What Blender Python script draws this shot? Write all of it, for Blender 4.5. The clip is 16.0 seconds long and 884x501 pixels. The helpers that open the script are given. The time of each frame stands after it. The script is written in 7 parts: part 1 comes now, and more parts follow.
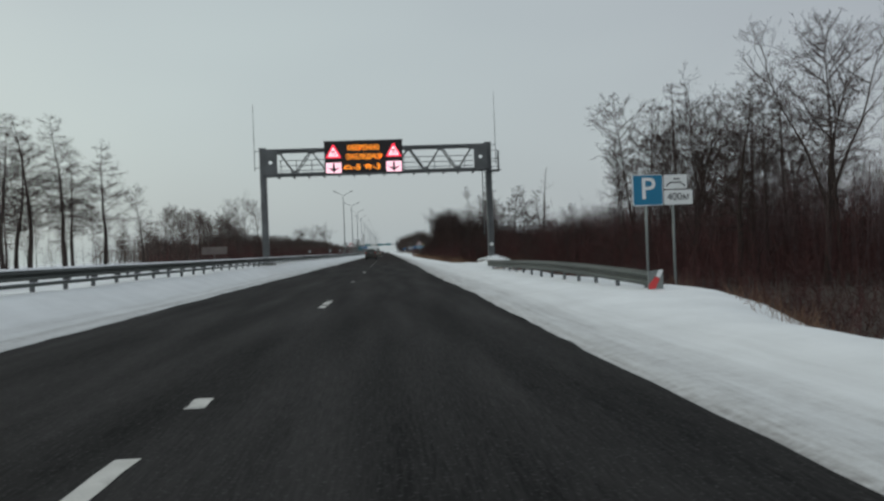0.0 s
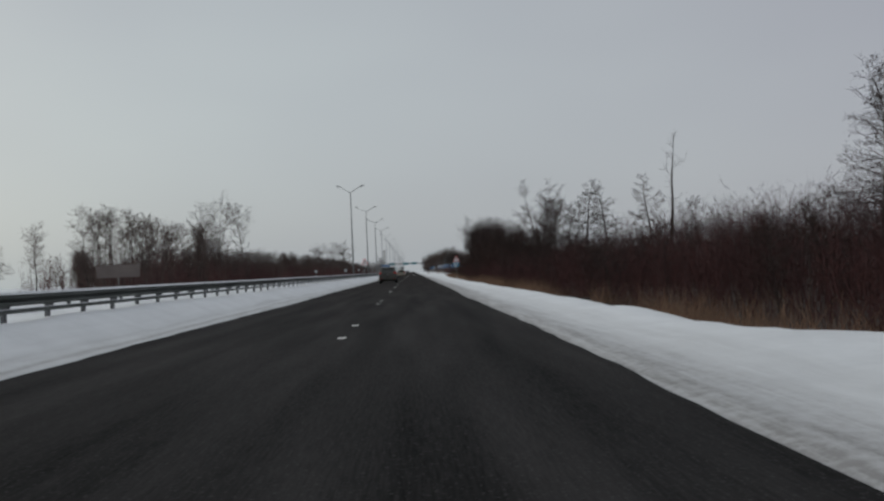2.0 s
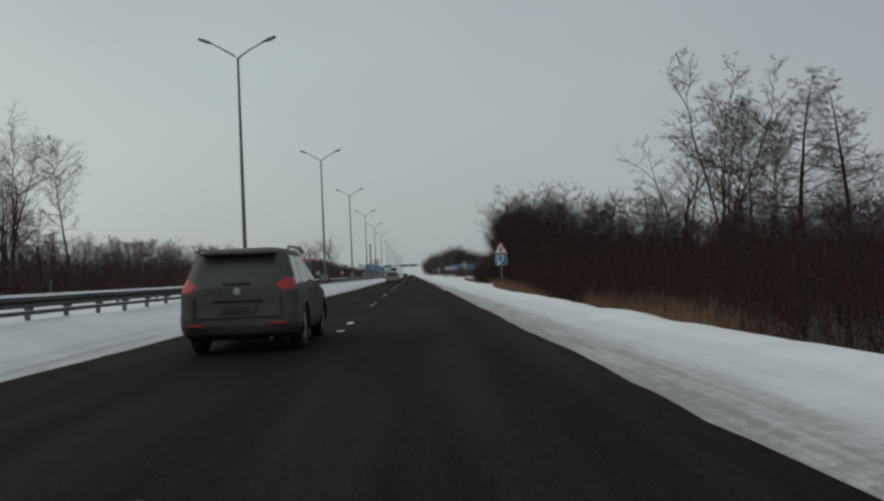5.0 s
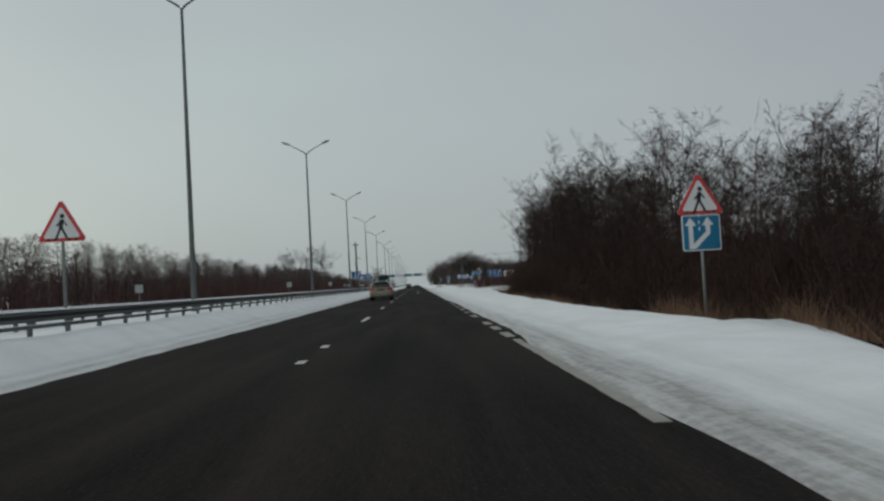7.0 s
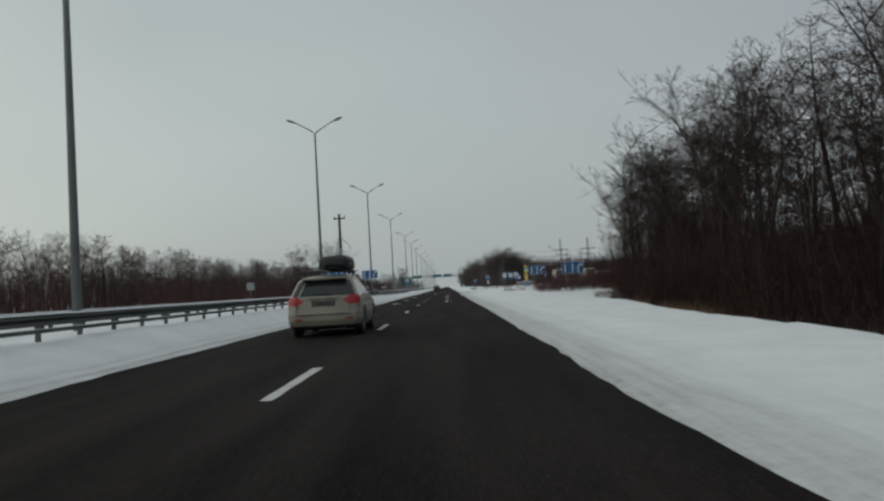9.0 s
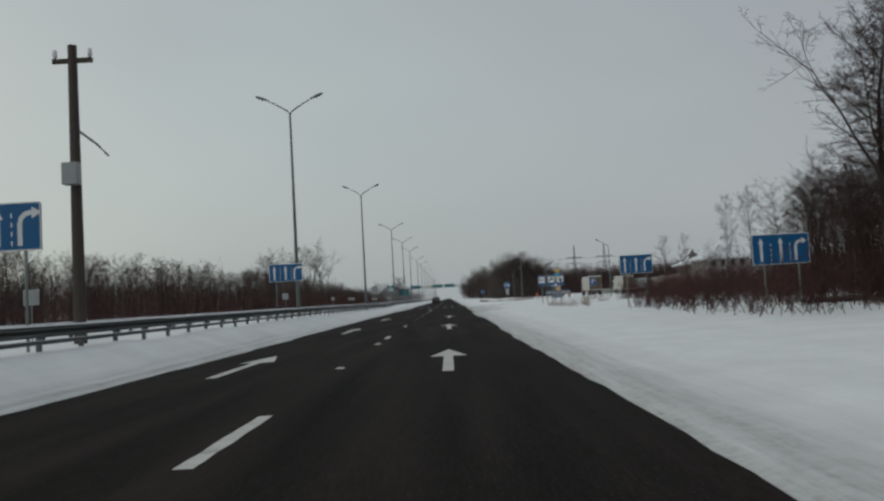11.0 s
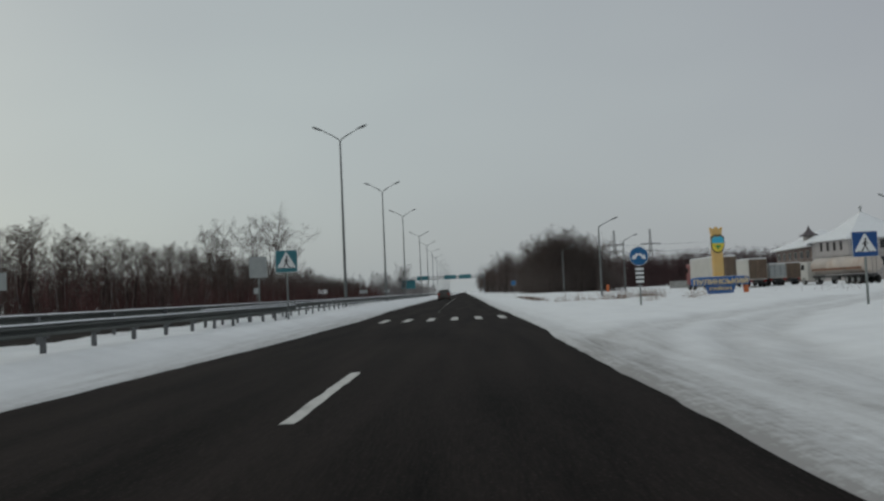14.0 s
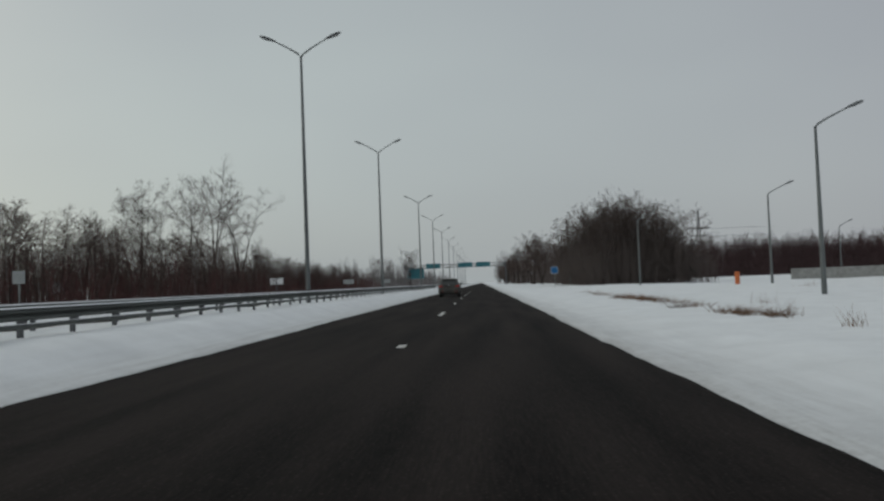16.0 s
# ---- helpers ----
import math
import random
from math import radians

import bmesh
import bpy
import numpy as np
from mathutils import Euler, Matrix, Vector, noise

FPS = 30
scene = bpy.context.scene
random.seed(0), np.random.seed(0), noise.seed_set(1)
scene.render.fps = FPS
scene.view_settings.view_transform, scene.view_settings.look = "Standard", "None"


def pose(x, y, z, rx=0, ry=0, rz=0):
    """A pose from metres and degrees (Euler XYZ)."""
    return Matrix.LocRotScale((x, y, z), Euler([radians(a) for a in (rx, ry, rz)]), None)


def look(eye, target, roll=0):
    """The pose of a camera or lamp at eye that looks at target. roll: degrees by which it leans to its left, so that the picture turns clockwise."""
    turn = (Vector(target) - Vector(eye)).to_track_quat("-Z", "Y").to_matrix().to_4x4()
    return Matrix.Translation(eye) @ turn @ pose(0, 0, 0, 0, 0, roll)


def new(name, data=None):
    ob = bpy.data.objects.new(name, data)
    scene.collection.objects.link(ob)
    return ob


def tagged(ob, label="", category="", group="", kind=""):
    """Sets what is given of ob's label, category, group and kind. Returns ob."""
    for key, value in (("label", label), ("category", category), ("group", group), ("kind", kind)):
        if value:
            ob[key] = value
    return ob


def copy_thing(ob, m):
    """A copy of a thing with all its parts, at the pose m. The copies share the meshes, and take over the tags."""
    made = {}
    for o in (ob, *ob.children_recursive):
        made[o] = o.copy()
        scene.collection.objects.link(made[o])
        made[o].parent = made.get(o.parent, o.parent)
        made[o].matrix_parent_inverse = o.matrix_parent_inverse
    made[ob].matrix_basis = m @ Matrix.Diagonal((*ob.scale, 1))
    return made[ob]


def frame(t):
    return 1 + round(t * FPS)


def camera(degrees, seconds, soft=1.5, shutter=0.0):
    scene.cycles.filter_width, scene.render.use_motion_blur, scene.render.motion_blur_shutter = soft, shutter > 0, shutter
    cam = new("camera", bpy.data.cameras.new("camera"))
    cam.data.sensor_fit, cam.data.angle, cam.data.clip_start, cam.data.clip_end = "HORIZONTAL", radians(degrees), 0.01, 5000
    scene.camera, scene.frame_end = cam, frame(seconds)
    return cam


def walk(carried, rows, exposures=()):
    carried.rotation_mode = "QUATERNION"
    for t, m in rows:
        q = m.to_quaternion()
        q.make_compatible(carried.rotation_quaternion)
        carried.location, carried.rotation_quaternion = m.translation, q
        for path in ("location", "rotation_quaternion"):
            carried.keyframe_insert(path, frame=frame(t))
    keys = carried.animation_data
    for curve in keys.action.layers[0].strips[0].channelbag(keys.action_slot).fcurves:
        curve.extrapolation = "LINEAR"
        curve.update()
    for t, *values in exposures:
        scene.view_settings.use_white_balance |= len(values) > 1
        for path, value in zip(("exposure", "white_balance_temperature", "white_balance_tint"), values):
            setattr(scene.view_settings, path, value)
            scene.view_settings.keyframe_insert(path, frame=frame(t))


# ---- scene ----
cam = camera(56.06, 16.0, soft=2.5)
PATH = [
    (0.0, pose(-0.131, 0.000, 1.120, 89.95, 2.13, -3.76)),
    (0.5, pose(-0.105, 11.777, 1.120, 90.67, 2.52, -3.28)),
    (1.0, pose(-0.100, 23.577, 1.120, 90.73, 3.04, -2.50)),
    (1.5, pose(-0.131, 35.220, 1.120, 91.60, 3.60, -2.45)),
    (2.0, pose(-0.187, 47.840, 1.120, 91.35, 2.50, -1.99)),
    (2.5, pose(-0.250, 60.046, 1.120, 91.47, 3.16, -1.80)),
    (3.0, pose(-0.297, 72.121, 1.120, 91.48, 3.75, -3.02)),
    (3.5, pose(-0.303, 84.172, 1.120, 91.08, 3.32, -3.19)),
    (4.0, pose(-0.266, 96.238, 1.120, 91.58, 2.91, -3.03)),
    (6.5, pose(0.133, 154.594, 1.120, 91.48, 2.43, -0.87)),
    (7.0, pose(0.168, 166.355, 1.120, 92.26, 3.18, -1.68)),
    (7.5, pose(0.195, 178.210, 1.120, 91.73, 2.70, -1.24)),
    (8.0, pose(0.216, 190.227, 1.120, 92.39, 2.70, -0.79)),
    (8.5, pose(0.257, 202.263, 1.120, 92.23, 2.30, -1.03)),
    (9.0, pose(0.307, 214.193, 1.120, 92.50, 3.21, 0.41)),
    (11.5, pose(0.203, 273.002, 1.120, 93.34, 3.10, 0.59)),
    (12.0, pose(0.129, 284.710, 1.120, 93.29, 2.87, 0.95)),
    (12.5, pose(0.061, 296.514, 1.120, 93.25, 2.37, 0.86)),
    (13.0, pose(0.004, 308.480, 1.120, 93.18, 2.37, 1.50)),
    (13.5, pose(0.000, 320.290, 1.120, 92.47, 2.47, 1.74)),
    (14.0, pose(0.009, 332.312, 1.120, 92.92, 2.53, 1.54)),
    (14.5, pose(0.010, 344.464, 1.120, 92.68, 2.49, 1.90)),
    (15.0, pose(-0.004, 356.775, 1.120, 93.00, 2.06, 1.49)),
    (15.5, pose(-0.063, 369.213, 1.120, 92.48, 1.98, 2.50)),
    (16.0, pose(-0.161, 381.733, 1.120, 92.32, 2.19, 2.73)),
]
EXPOSURE = [(0.0, 0.16, 6450, 8), (1.0, 0.16, 6500, 9), (1.5, 0.0, 6500, 14), (2.5, 0.0, 6500, 13.5), (3.5, -0.02, 6500, 9), (6.5, -0.03, 6500, 8), (9.0, -0.05, 6550, 8.5), (12.0, -0.10, 6550, 9.5), (16.0, -0.10, 6550, 10)]
walk(cam, PATH, EXPOSURE)

# ---- world, sun ----
world = bpy.data.worlds.new("overcast")
scene.world = world
world.use_nodes = True
wn, wl = world.node_tree.nodes, world.node_tree.links
wn.clear()
w_out = wn.new("ShaderNodeOutputWorld")
w_sky = wn.new("ShaderNodeTexSky")
w_sky.sky_type = "NISHITA"
w_sky.sun_disc = False
w_sky.sun_elevation = radians(28)
w_sky.sun_rotation = radians(-60)
w_sky.dust_density = 4.0
w_bg = wn.new("ShaderNodeBackground")
w_bg.inputs["Strength"].default_value = 0.012
w_cloud = wn.new("ShaderNodeBackground")
w_cloud.inputs["Strength"].default_value = 0.64
w_tc = wn.new("ShaderNodeTexCoord")
w_no = wn.new("ShaderNodeTexNoise")
w_no.inputs["Scale"].default_value = 1.1
w_no.inputs["Detail"].default_value = 3
w_map = wn.new("ShaderNodeMapping")
w_map.inputs["Scale"].default_value = (1, 1, 2.5)
w_ramp = wn.new("ShaderNodeValToRGB")
w_ramp.color_ramp.elements[0].position = 0.30
w_ramp.color_ramp.elements[0].color = (0.58, 0.62, 0.655, 1)
w_ramp.color_ramp.elements[1].position = 0.72
w_ramp.color_ramp.elements[1].color = (0.70, 0.76, 0.765, 1)
w_xyz = wn.new("ShaderNodeSeparateXYZ")
w_side = wn.new("ShaderNodeMapRange")
w_side.inputs["From Min"].default_value = -0.55
w_side.inputs["From Max"].default_value = 0.55
w_side.inputs["To Min"].default_value = 0.0
w_side.inputs["To Max"].default_value = 1.0
w_tint = wn.new("ShaderNodeMix")
w_tint.data_type = "RGBA"
w_tint.inputs["A"].default_value = (0.985, 1.045, 1.01, 1)
w_tint.inputs["B"].default_value = (0.79, 0.775, 0.815, 1)
w_mul = wn.new("ShaderNodeMix")
w_mul.data_type = "RGBA"
w_mul.blend_type = "MULTIPLY"
w_mul.inputs["Factor"].default_value = 1.0
wl.new(w_tc.outputs["Generated"], w_xyz.inputs[0])
wl.new(w_xyz.outputs["X"], w_side.inputs["Value"])
wl.new(w_side.outputs[0], w_tint.inputs["Factor"])
wl.new(w_tint.outputs["Result"], w_mul.inputs["B"])
w_add = wn.new("ShaderNodeAddShader")
wl.new(w_tc.outputs["Generated"], w_map.inputs["Vector"])
wl.new(w_map.outputs["Vector"], w_no.inputs["Vector"])
wl.new(w_no.outputs["Fac"], w_ramp.inputs["Fac"])
wl.new(w_ramp.outputs["Color"], w_mul.inputs["A"])
wl.new(w_mul.outputs["Result"], w_cloud.inputs["Color"])
wl.new(w_sky.outputs["Color"], w_bg.inputs["Color"])
wl.new(w_bg.outputs[0], w_add.inputs[0])
wl.new(w_cloud.outputs[0], w_add.inputs[1])
wl.new(w_add.outputs[0], w_out.inputs["Surface"])

sun = new("sun", bpy.data.lights.new("sun", "SUN"))
sun.data.energy = 0.35
sun.data.angle = radians(40)
sun.data.color = (1.0, 0.96, 0.91)
sun.matrix_world = look((-60, -20, 45), (0, 20, 0))


# ---- materials ----
def mat(name, col, rough=0.6, metal=0.0, var=0.15, scale=3.0, fine=60.0, bump=0.15, coords="obj", stretch=(1, 1, 1), dirt=None, dirt_at=0.6, coat=0.0, per_object=0.0):
    m = bpy.data.materials.new(name)
    m.use_nodes = True
    n, l = m.node_tree.nodes, m.node_tree.links
    b = n["Principled BSDF"]
    b.inputs["Roughness"].default_value = rough
    b.inputs["Metallic"].default_value = metal
    b.inputs["Coat Weight"].default_value = coat
    tc = n.new("ShaderNodeTexCoord")
    src = tc.outputs["Object"]
    if coords == "world":
        src = n.new("ShaderNodeNewGeometry").outputs["Position"]
    mp = n.new("ShaderNodeMapping")
    mp.inputs["Scale"].default_value = stretch
    l.new(src, mp.inputs["Vector"])
    n1 = n.new("ShaderNodeTexNoise")
    n1.inputs["Scale"].default_value = scale
    n1.inputs["Detail"].default_value = 5
    n2 = n.new("ShaderNodeTexNoise")
    n2.inputs["Scale"].default_value = fine
    n2.inputs["Detail"].default_value = 2
    l.new(mp.outputs[0], n1.inputs["Vector"])
    l.new(mp.outputs[0], n2.inputs["Vector"])
    add = n.new("ShaderNodeMath")
    add.operation = "MULTIPLY_ADD"
    add.inputs[1].default_value = 0.45
    l.new(n2.outputs["Fac"], add.inputs[0])
    l.new(n1.outputs["Fac"], add.inputs[2])
    rp = n.new("ShaderNodeMapRange")
    rp.inputs["From Min"].default_value = 0.45
    rp.inputs["From Max"].default_value = 1.0
    rp.inputs["To Min"].default_value = 1 - var
    rp.inputs["To Max"].default_value = 1 + var
    l.new(add.outputs[0], rp.inputs["Value"])
    fac = rp.outputs[0]
    if per_object:
        oi = n.new("ShaderNodeObjectInfo")
        pr = n.new("ShaderNodeMapRange")
        pr.inputs["To Min"].default_value = 1 - per_object
        pr.inputs["To Max"].default_value = 1 + per_object
        l.new(oi.outputs["Random"], pr.inputs["Value"])
        mu = n.new("ShaderNodeMath")
        mu.operation = "MULTIPLY"
        l.new(fac, mu.inputs[0])
        l.new(pr.outputs[0], mu.inputs[1])
        fac = mu.outputs[0]
    vm = n.new("ShaderNodeVectorMath")
    vm.operation = "SCALE"
    vm.inputs[0].default_value = col
    l.new(fac, vm.inputs["Scale"])
    out = vm.outputs[0]
    if dirt:
        n3 = n.new("ShaderNodeTexNoise")
        n3.inputs["Scale"].default_value = scale * 0.7
        n3.inputs["Detail"].default_value = 8
        n3.inputs["Roughness"].default_value = 0.65
        l.new(mp.outputs[0], n3.inputs["Vector"])
        r3 = n.new("ShaderNodeMapRange")
        r3.inputs["From Min"].default_value = dirt_at - 0.12
        r3.inputs["From Max"].default_value = dirt_at + 0.12
        l.new(n3.outputs["Fac"], r3.inputs["Value"])
        mx = n.new("ShaderNodeMix")
        mx.data_type = "RGBA"
        l.new(r3.outputs[0], mx.inputs["Factor"])
        l.new(out, mx.inputs["A"])
        mx.inputs["B"].default_value = (*dirt, 1)
        out = mx.outputs["Result"]
    l.new(out, b.inputs["Base Color"])
    if bump:
        bp = n.new("ShaderNodeBump")
        bp.inputs["Strength"].default_value = bump
        bp.inputs["Distance"].default_value = 0.02
        l.new(add.outputs[0], bp.inputs["Height"])
        l.new(bp.outputs[0], b.inputs["Normal"])
    return m


def glow(name, col, strength):
    m = bpy.data.materials.new(name)
    m.use_nodes = True
    b = m.node_tree.nodes["Principled BSDF"]
    b.inputs["Base Color"].default_value = (*col, 1)
    b.inputs["Emission Color"].default_value = (*col, 1)
    b.inputs["Emission Strength"].default_value = strength
    return m


def snow_mat(name, edge_dirt):
    m = mat(name, (0.85, 0.87, 0.88), 0.75, 0, 0.08, 0.9, 7.0, 0.9, "world")
    n, l = m.node_tree.nodes, m.node_tree.links
    b = n["Principled BSDF"]
    src = b.inputs["Base Color"].links[0].from_socket
    at = n.new("ShaderNodeAttribute")
    at.attribute_name = "soil"
    geo = n.new("ShaderNodeNewGeometry")
    mp = n.new("ShaderNodeMapping")
    mp.inputs["Scale"].default_value = (4.0, 0.20, 1)
    l.new(geo.outputs["Position"], mp.inputs["Vector"])
    no = n.new("ShaderNodeTexNoise")
    no.inputs["Scale"].default_value = 1.6
    no.inputs["Detail"].default_value = 8
    no.inputs["Roughness"].default_value = 0.7
    l.new(mp.outputs[0], no.inputs["Vector"])
    gr = n.new("ShaderNodeTexNoise")
    gr.inputs["Scale"].default_value = 7.0
    gr.inputs["Detail"].default_value = 6
    gr.inputs["Roughness"].default_value = 0.75
    l.new(geo.outputs["Position"], gr.inputs["Vector"])
    gm = n.new("ShaderNodeMapRange")
    gm.inputs["From Min"].default_value = 0.3
    gm.inputs["From Max"].default_value = 0.7
    gm.inputs["To Min"].default_value = 0.65
    gm.inputs["To Max"].default_value = 1.35
    l.new(gr.outputs["Fac"], gm.inputs["Value"])
    gs = n.new("ShaderNodeMath")
    gs.operation = "MULTIPLY"
    l.new(at.outputs["Fac"], gs.inputs[0])
    l.new(gm.outputs[0], gs.inputs[1])
    ad = n.new("ShaderNodeMath")
    ad.operation = "MULTIPLY"
    sp = n.new("ShaderNodeMath")
    sp.operation = "MULTIPLY_ADD"
    l.new(no.outputs["Fac"], sp.inputs[0])
    sp.inputs[1].default_value = 1.9
    sp.inputs[2].default_value = -0.05
    l.new(sp.outputs[0], ad.inputs[0])
    l.new(gs.outputs[0], ad.inputs[1])
    rg = n.new("ShaderNodeMapRange")
    rg.inputs["From Min"].default_value = 0.06
    rg.inputs["From Max"].default_value = 1.55
    rg.inputs["To Max"].default_value = edge_dirt
    l.new(ad.outputs[0], rg.inputs["Value"])
    mx = n.new("ShaderNodeMix")
    mx.data_type = "RGBA"
    l.new(rg.outputs[0], mx.inputs["Factor"])
    l.new(src, mx.inputs["A"])
    mx.inputs["B"].default_value = (0.20, 0.185, 0.175, 1)
    l.new(mx.outputs["Result"], b.inputs["Base Color"])
    return m


def asphalt_mat():
    m = mat("asphalt", (0.0195, 0.0190, 0.0188), 0.9, 0, 0.85, 0.9, 26.0, 0.35, "world", (1.6, 0.12, 1), None)
    n, l = m.node_tree.nodes, m.node_tree.links
    b = n["Principled BSDF"]
    src = b.inputs["Base Color"].links[0].from_socket
    geo = n.new("ShaderNodeNewGeometry")
    vo = n.new("ShaderNodeTexNoise")
    vo.inputs["Scale"].default_value = 30.0
    vo.inputs["Detail"].default_value = 1
    l.new(geo.outputs["Position"], vo.inputs["Vector"])
    rg = n.new("ShaderNodeMapRange")
    rg.inputs["From Min"].default_value = 0.60
    rg.inputs["From Max"].default_value = 0.74
    rg.inputs["To Max"].default_value = 0.40
    l.new(vo.outputs["Fac"], rg.inputs["Value"])
    mx = n.new("ShaderNodeMix")
    mx.data_type = "RGBA"
    l.new(rg.outputs[0], mx.inputs["Factor"])
    l.new(src, mx.inputs["A"])
    mx.inputs["B"].default_value = (0.078, 0.080, 0.080, 1)
    l.new(mx.outputs["Result"], b.inputs["Base Color"])
    b.inputs["Specular IOR Level"].default_value = 0.07
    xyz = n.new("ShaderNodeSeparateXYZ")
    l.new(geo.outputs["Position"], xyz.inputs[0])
    # Glare and exposure drift put into the colour: neutral start, darker brown later.
    tone_shift = n.new("ShaderNodeMapRange")
    tone_shift.inputs["From Min"].default_value = 45
    tone_shift.inputs["From Max"].default_value = 125
    l.new(xyz.outputs["Y"], tone_shift.inputs["Value"])
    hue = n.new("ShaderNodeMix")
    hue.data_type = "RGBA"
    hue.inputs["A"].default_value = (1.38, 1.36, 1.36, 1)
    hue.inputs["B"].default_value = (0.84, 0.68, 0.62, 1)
    l.new(tone_shift.outputs[0], hue.inputs["Factor"])
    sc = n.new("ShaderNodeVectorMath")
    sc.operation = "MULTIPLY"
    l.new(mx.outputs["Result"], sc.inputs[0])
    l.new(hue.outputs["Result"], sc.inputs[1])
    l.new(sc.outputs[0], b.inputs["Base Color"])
    return m


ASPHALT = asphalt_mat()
SNOW = snow_mat("snow", 0.82)
SNOW_CAP = mat("snow_cap", (0.80, 0.82, 0.84), 0.8, 0, 0.06, 2, 20, 0.4, "world")
ROAD_PAINT = mat("road_paint", (0.58, 0.57, 0.54), 0.7, 0, 0.12, 4, 60, 0.15, "world", (1, 1, 1), (0.16, 0.155, 0.15), 0.66)
EDGE_PAINT = mat("dirty_edge_paint", (0.319, 0.308, 0.270), 0.7, 0, 0.12, 4, 60, 0.15, "world", (1, 1, 1), (0.16, 0.155, 0.15), 0.66)
ZINC = mat("zinc", (0.20, 0.22, 0.215), 0.6, 0.25, 0.25, 1.5, 30, 0.08, "world", (1, 1, 1), (0.14, 0.14, 0.13), 0.68)
ZINC_DARK = mat("gantry_steel", (0.115, 0.12, 0.125), 0.6, 0.2, 0.25, 1.5, 30, 0.08, "world")
RAIL = mat("weathered_rail_zinc", (0.088, 0.098, 0.090), 0.7, 0.1, 0.3, 1.2, 30, 0.08, "world", (1, 0.3, 1))
POLE = mat("lamp_pole_zinc", (0.135, 0.147, 0.147), 0.5, 0.3, 0.18, 1.5, 30, 0.05, "world")
LAMP_HEAD = mat("lamp_head_grey", (0.13, 0.135, 0.14), 0.5, 0.1, 0.1, 5, 40, 0.05)
LAMP_GLASS = mat("lamp_glass", (0.45, 0.46, 0.46), 0.2, 0, 0.05, 5, 40, 0)
CONCRETE = mat("concrete", (0.30, 0.30, 0.285), 0.85, 0, 0.2, 2, 40, 0.3, "world", (1, 1, 1), (0.19, 0.185, 0.175), 0.6)
SIGN_CYAN = mat("sign_light_blue", (0.008, 0.17, 0.31), 0.4, 0, 0.08, 2, 30, 0.02)
SIGN_BLUE = mat("sign_blue", (0.005, 0.105, 0.265), 0.4, 0, 0.08, 2, 30, 0.02)
SIGN_NAVY = mat("sign_navy", (0.012, 0.07, 0.23), 0.4, 0, 0.08, 2, 30, 0.02)
SIGN_TEAL = mat("sign_teal", (0.030, 0.165, 0.20), 0.4, 0, 0.08, 2, 30, 0.02)
SIGN_WHITE = mat("sign_white", (0.74, 0.75, 0.75), 0.45, 0, 0.06, 2, 30, 0.02)
SIGN_RED = mat("sign_red", (0.62, 0.05, 0.05), 0.4, 0, 0.08, 2, 30, 0.02)
SIGN_BLACK = mat("sign_black", (0.02, 0.02, 0.022), 0.5, 0, 0.1, 2, 30, 0.02)
SIGN_BACK = mat("sign_back", (0.34, 0.36, 0.36), 0.45, 0.4, 0.15, 2, 30, 0.03)
PANEL_BLACK = mat("led_panel_black", (0.014, 0.010, 0.012), 0.6, 0, 0.2, 6, 80, 0.05)
LED_AMBER = glow("led_amber", (1.0, 0.30, 0.02), 1.15)
LED_RED = glow("led_red", (1.0, 0.03, 0.07), 1.0)
LED_PINK = glow("led_pink_white", (1.0, 0.60, 0.70), 0.95)
BARK = mat("bark", (0.044, 0.031, 0.027), 0.9, 0, 0.3, 3, 25, 0.5, "world", (1, 1, 0.3), per_object=0.15)
BARK_PALE = mat("birch_bark", (0.21, 0.195, 0.18), 0.85, 0, 0.3, 3, 25, 0.4, "world", (1, 1, 1), (0.05, 0.045, 0.04), 0.62)
TWIG = mat("twig", (0.050, 0.030, 0.026), 0.9, 0, 0.25, 0.4, 10, 0, "world", per_object=0.2)
# Darker copy of brush_twig; less glare on this stretch is put into the colour.
TWIG_DARK = mat("dark_brush_twig", (0.050, 0.025, 0.019), 0.9, 0, 0.85, 0.22, 6, 0, "world")
TWIG_RED = mat("brush_twig", (0.076, 0.030, 0.028), 0.9, 0, 0.85, 0.22, 6, 0, "world")
TWIG_MAUVE = mat("sapling_twig", (0.095, 0.062, 0.062), 0.9, 0, 0.4, 0.22, 6, 0, "world")
# Distance haze over the clump is put into its twig colour.
TWIG_CLUMP = mat("hazed_clump_twig", (0.115, 0.092, 0.084), 0.9, 0, 0.3, 0.12, 6, 0, "world")
# Far-wood brown, lightened to carry haze in the colour.
TWIG_GREY = mat("hazed_far_twig", (0.092, 0.065, 0.056), 0.9, 0, 0.3, 0.12, 6, 0, "world")
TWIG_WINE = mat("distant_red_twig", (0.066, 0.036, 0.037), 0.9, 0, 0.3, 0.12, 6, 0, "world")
# Palest twigs: haze of the furthest wood painted into the colour.
TWIG_FAR = mat("hazed_distant_twig", (0.165, 0.150, 0.150), 0.9, 0, 0.25, 0.05, 4, 0, "world")
STRAW = mat("dry_grass", (0.19, 0.112, 0.068), 0.9, 0, 0.45, 0.6, 8, 0, "world")
SOIL = mat("soil_litter", (0.045, 0.031, 0.022), 0.95, 0, 0.4, 0.6, 12, 0.6, "world")
PLATE_DIRTY = mat("dirty_number_plate", (0.13, 0.125, 0.105), 0.7, 0, 0.3, 8, 60, 0.02)
RUBBER = mat("rubber", (0.018, 0.018, 0.018), 0.85, 0, 0.2, 8, 60, 0.1)
RIM = mat("alloy_rim", (0.42, 0.43, 0.43), 0.4, 0.7, 0.15, 8, 60, 0.02)
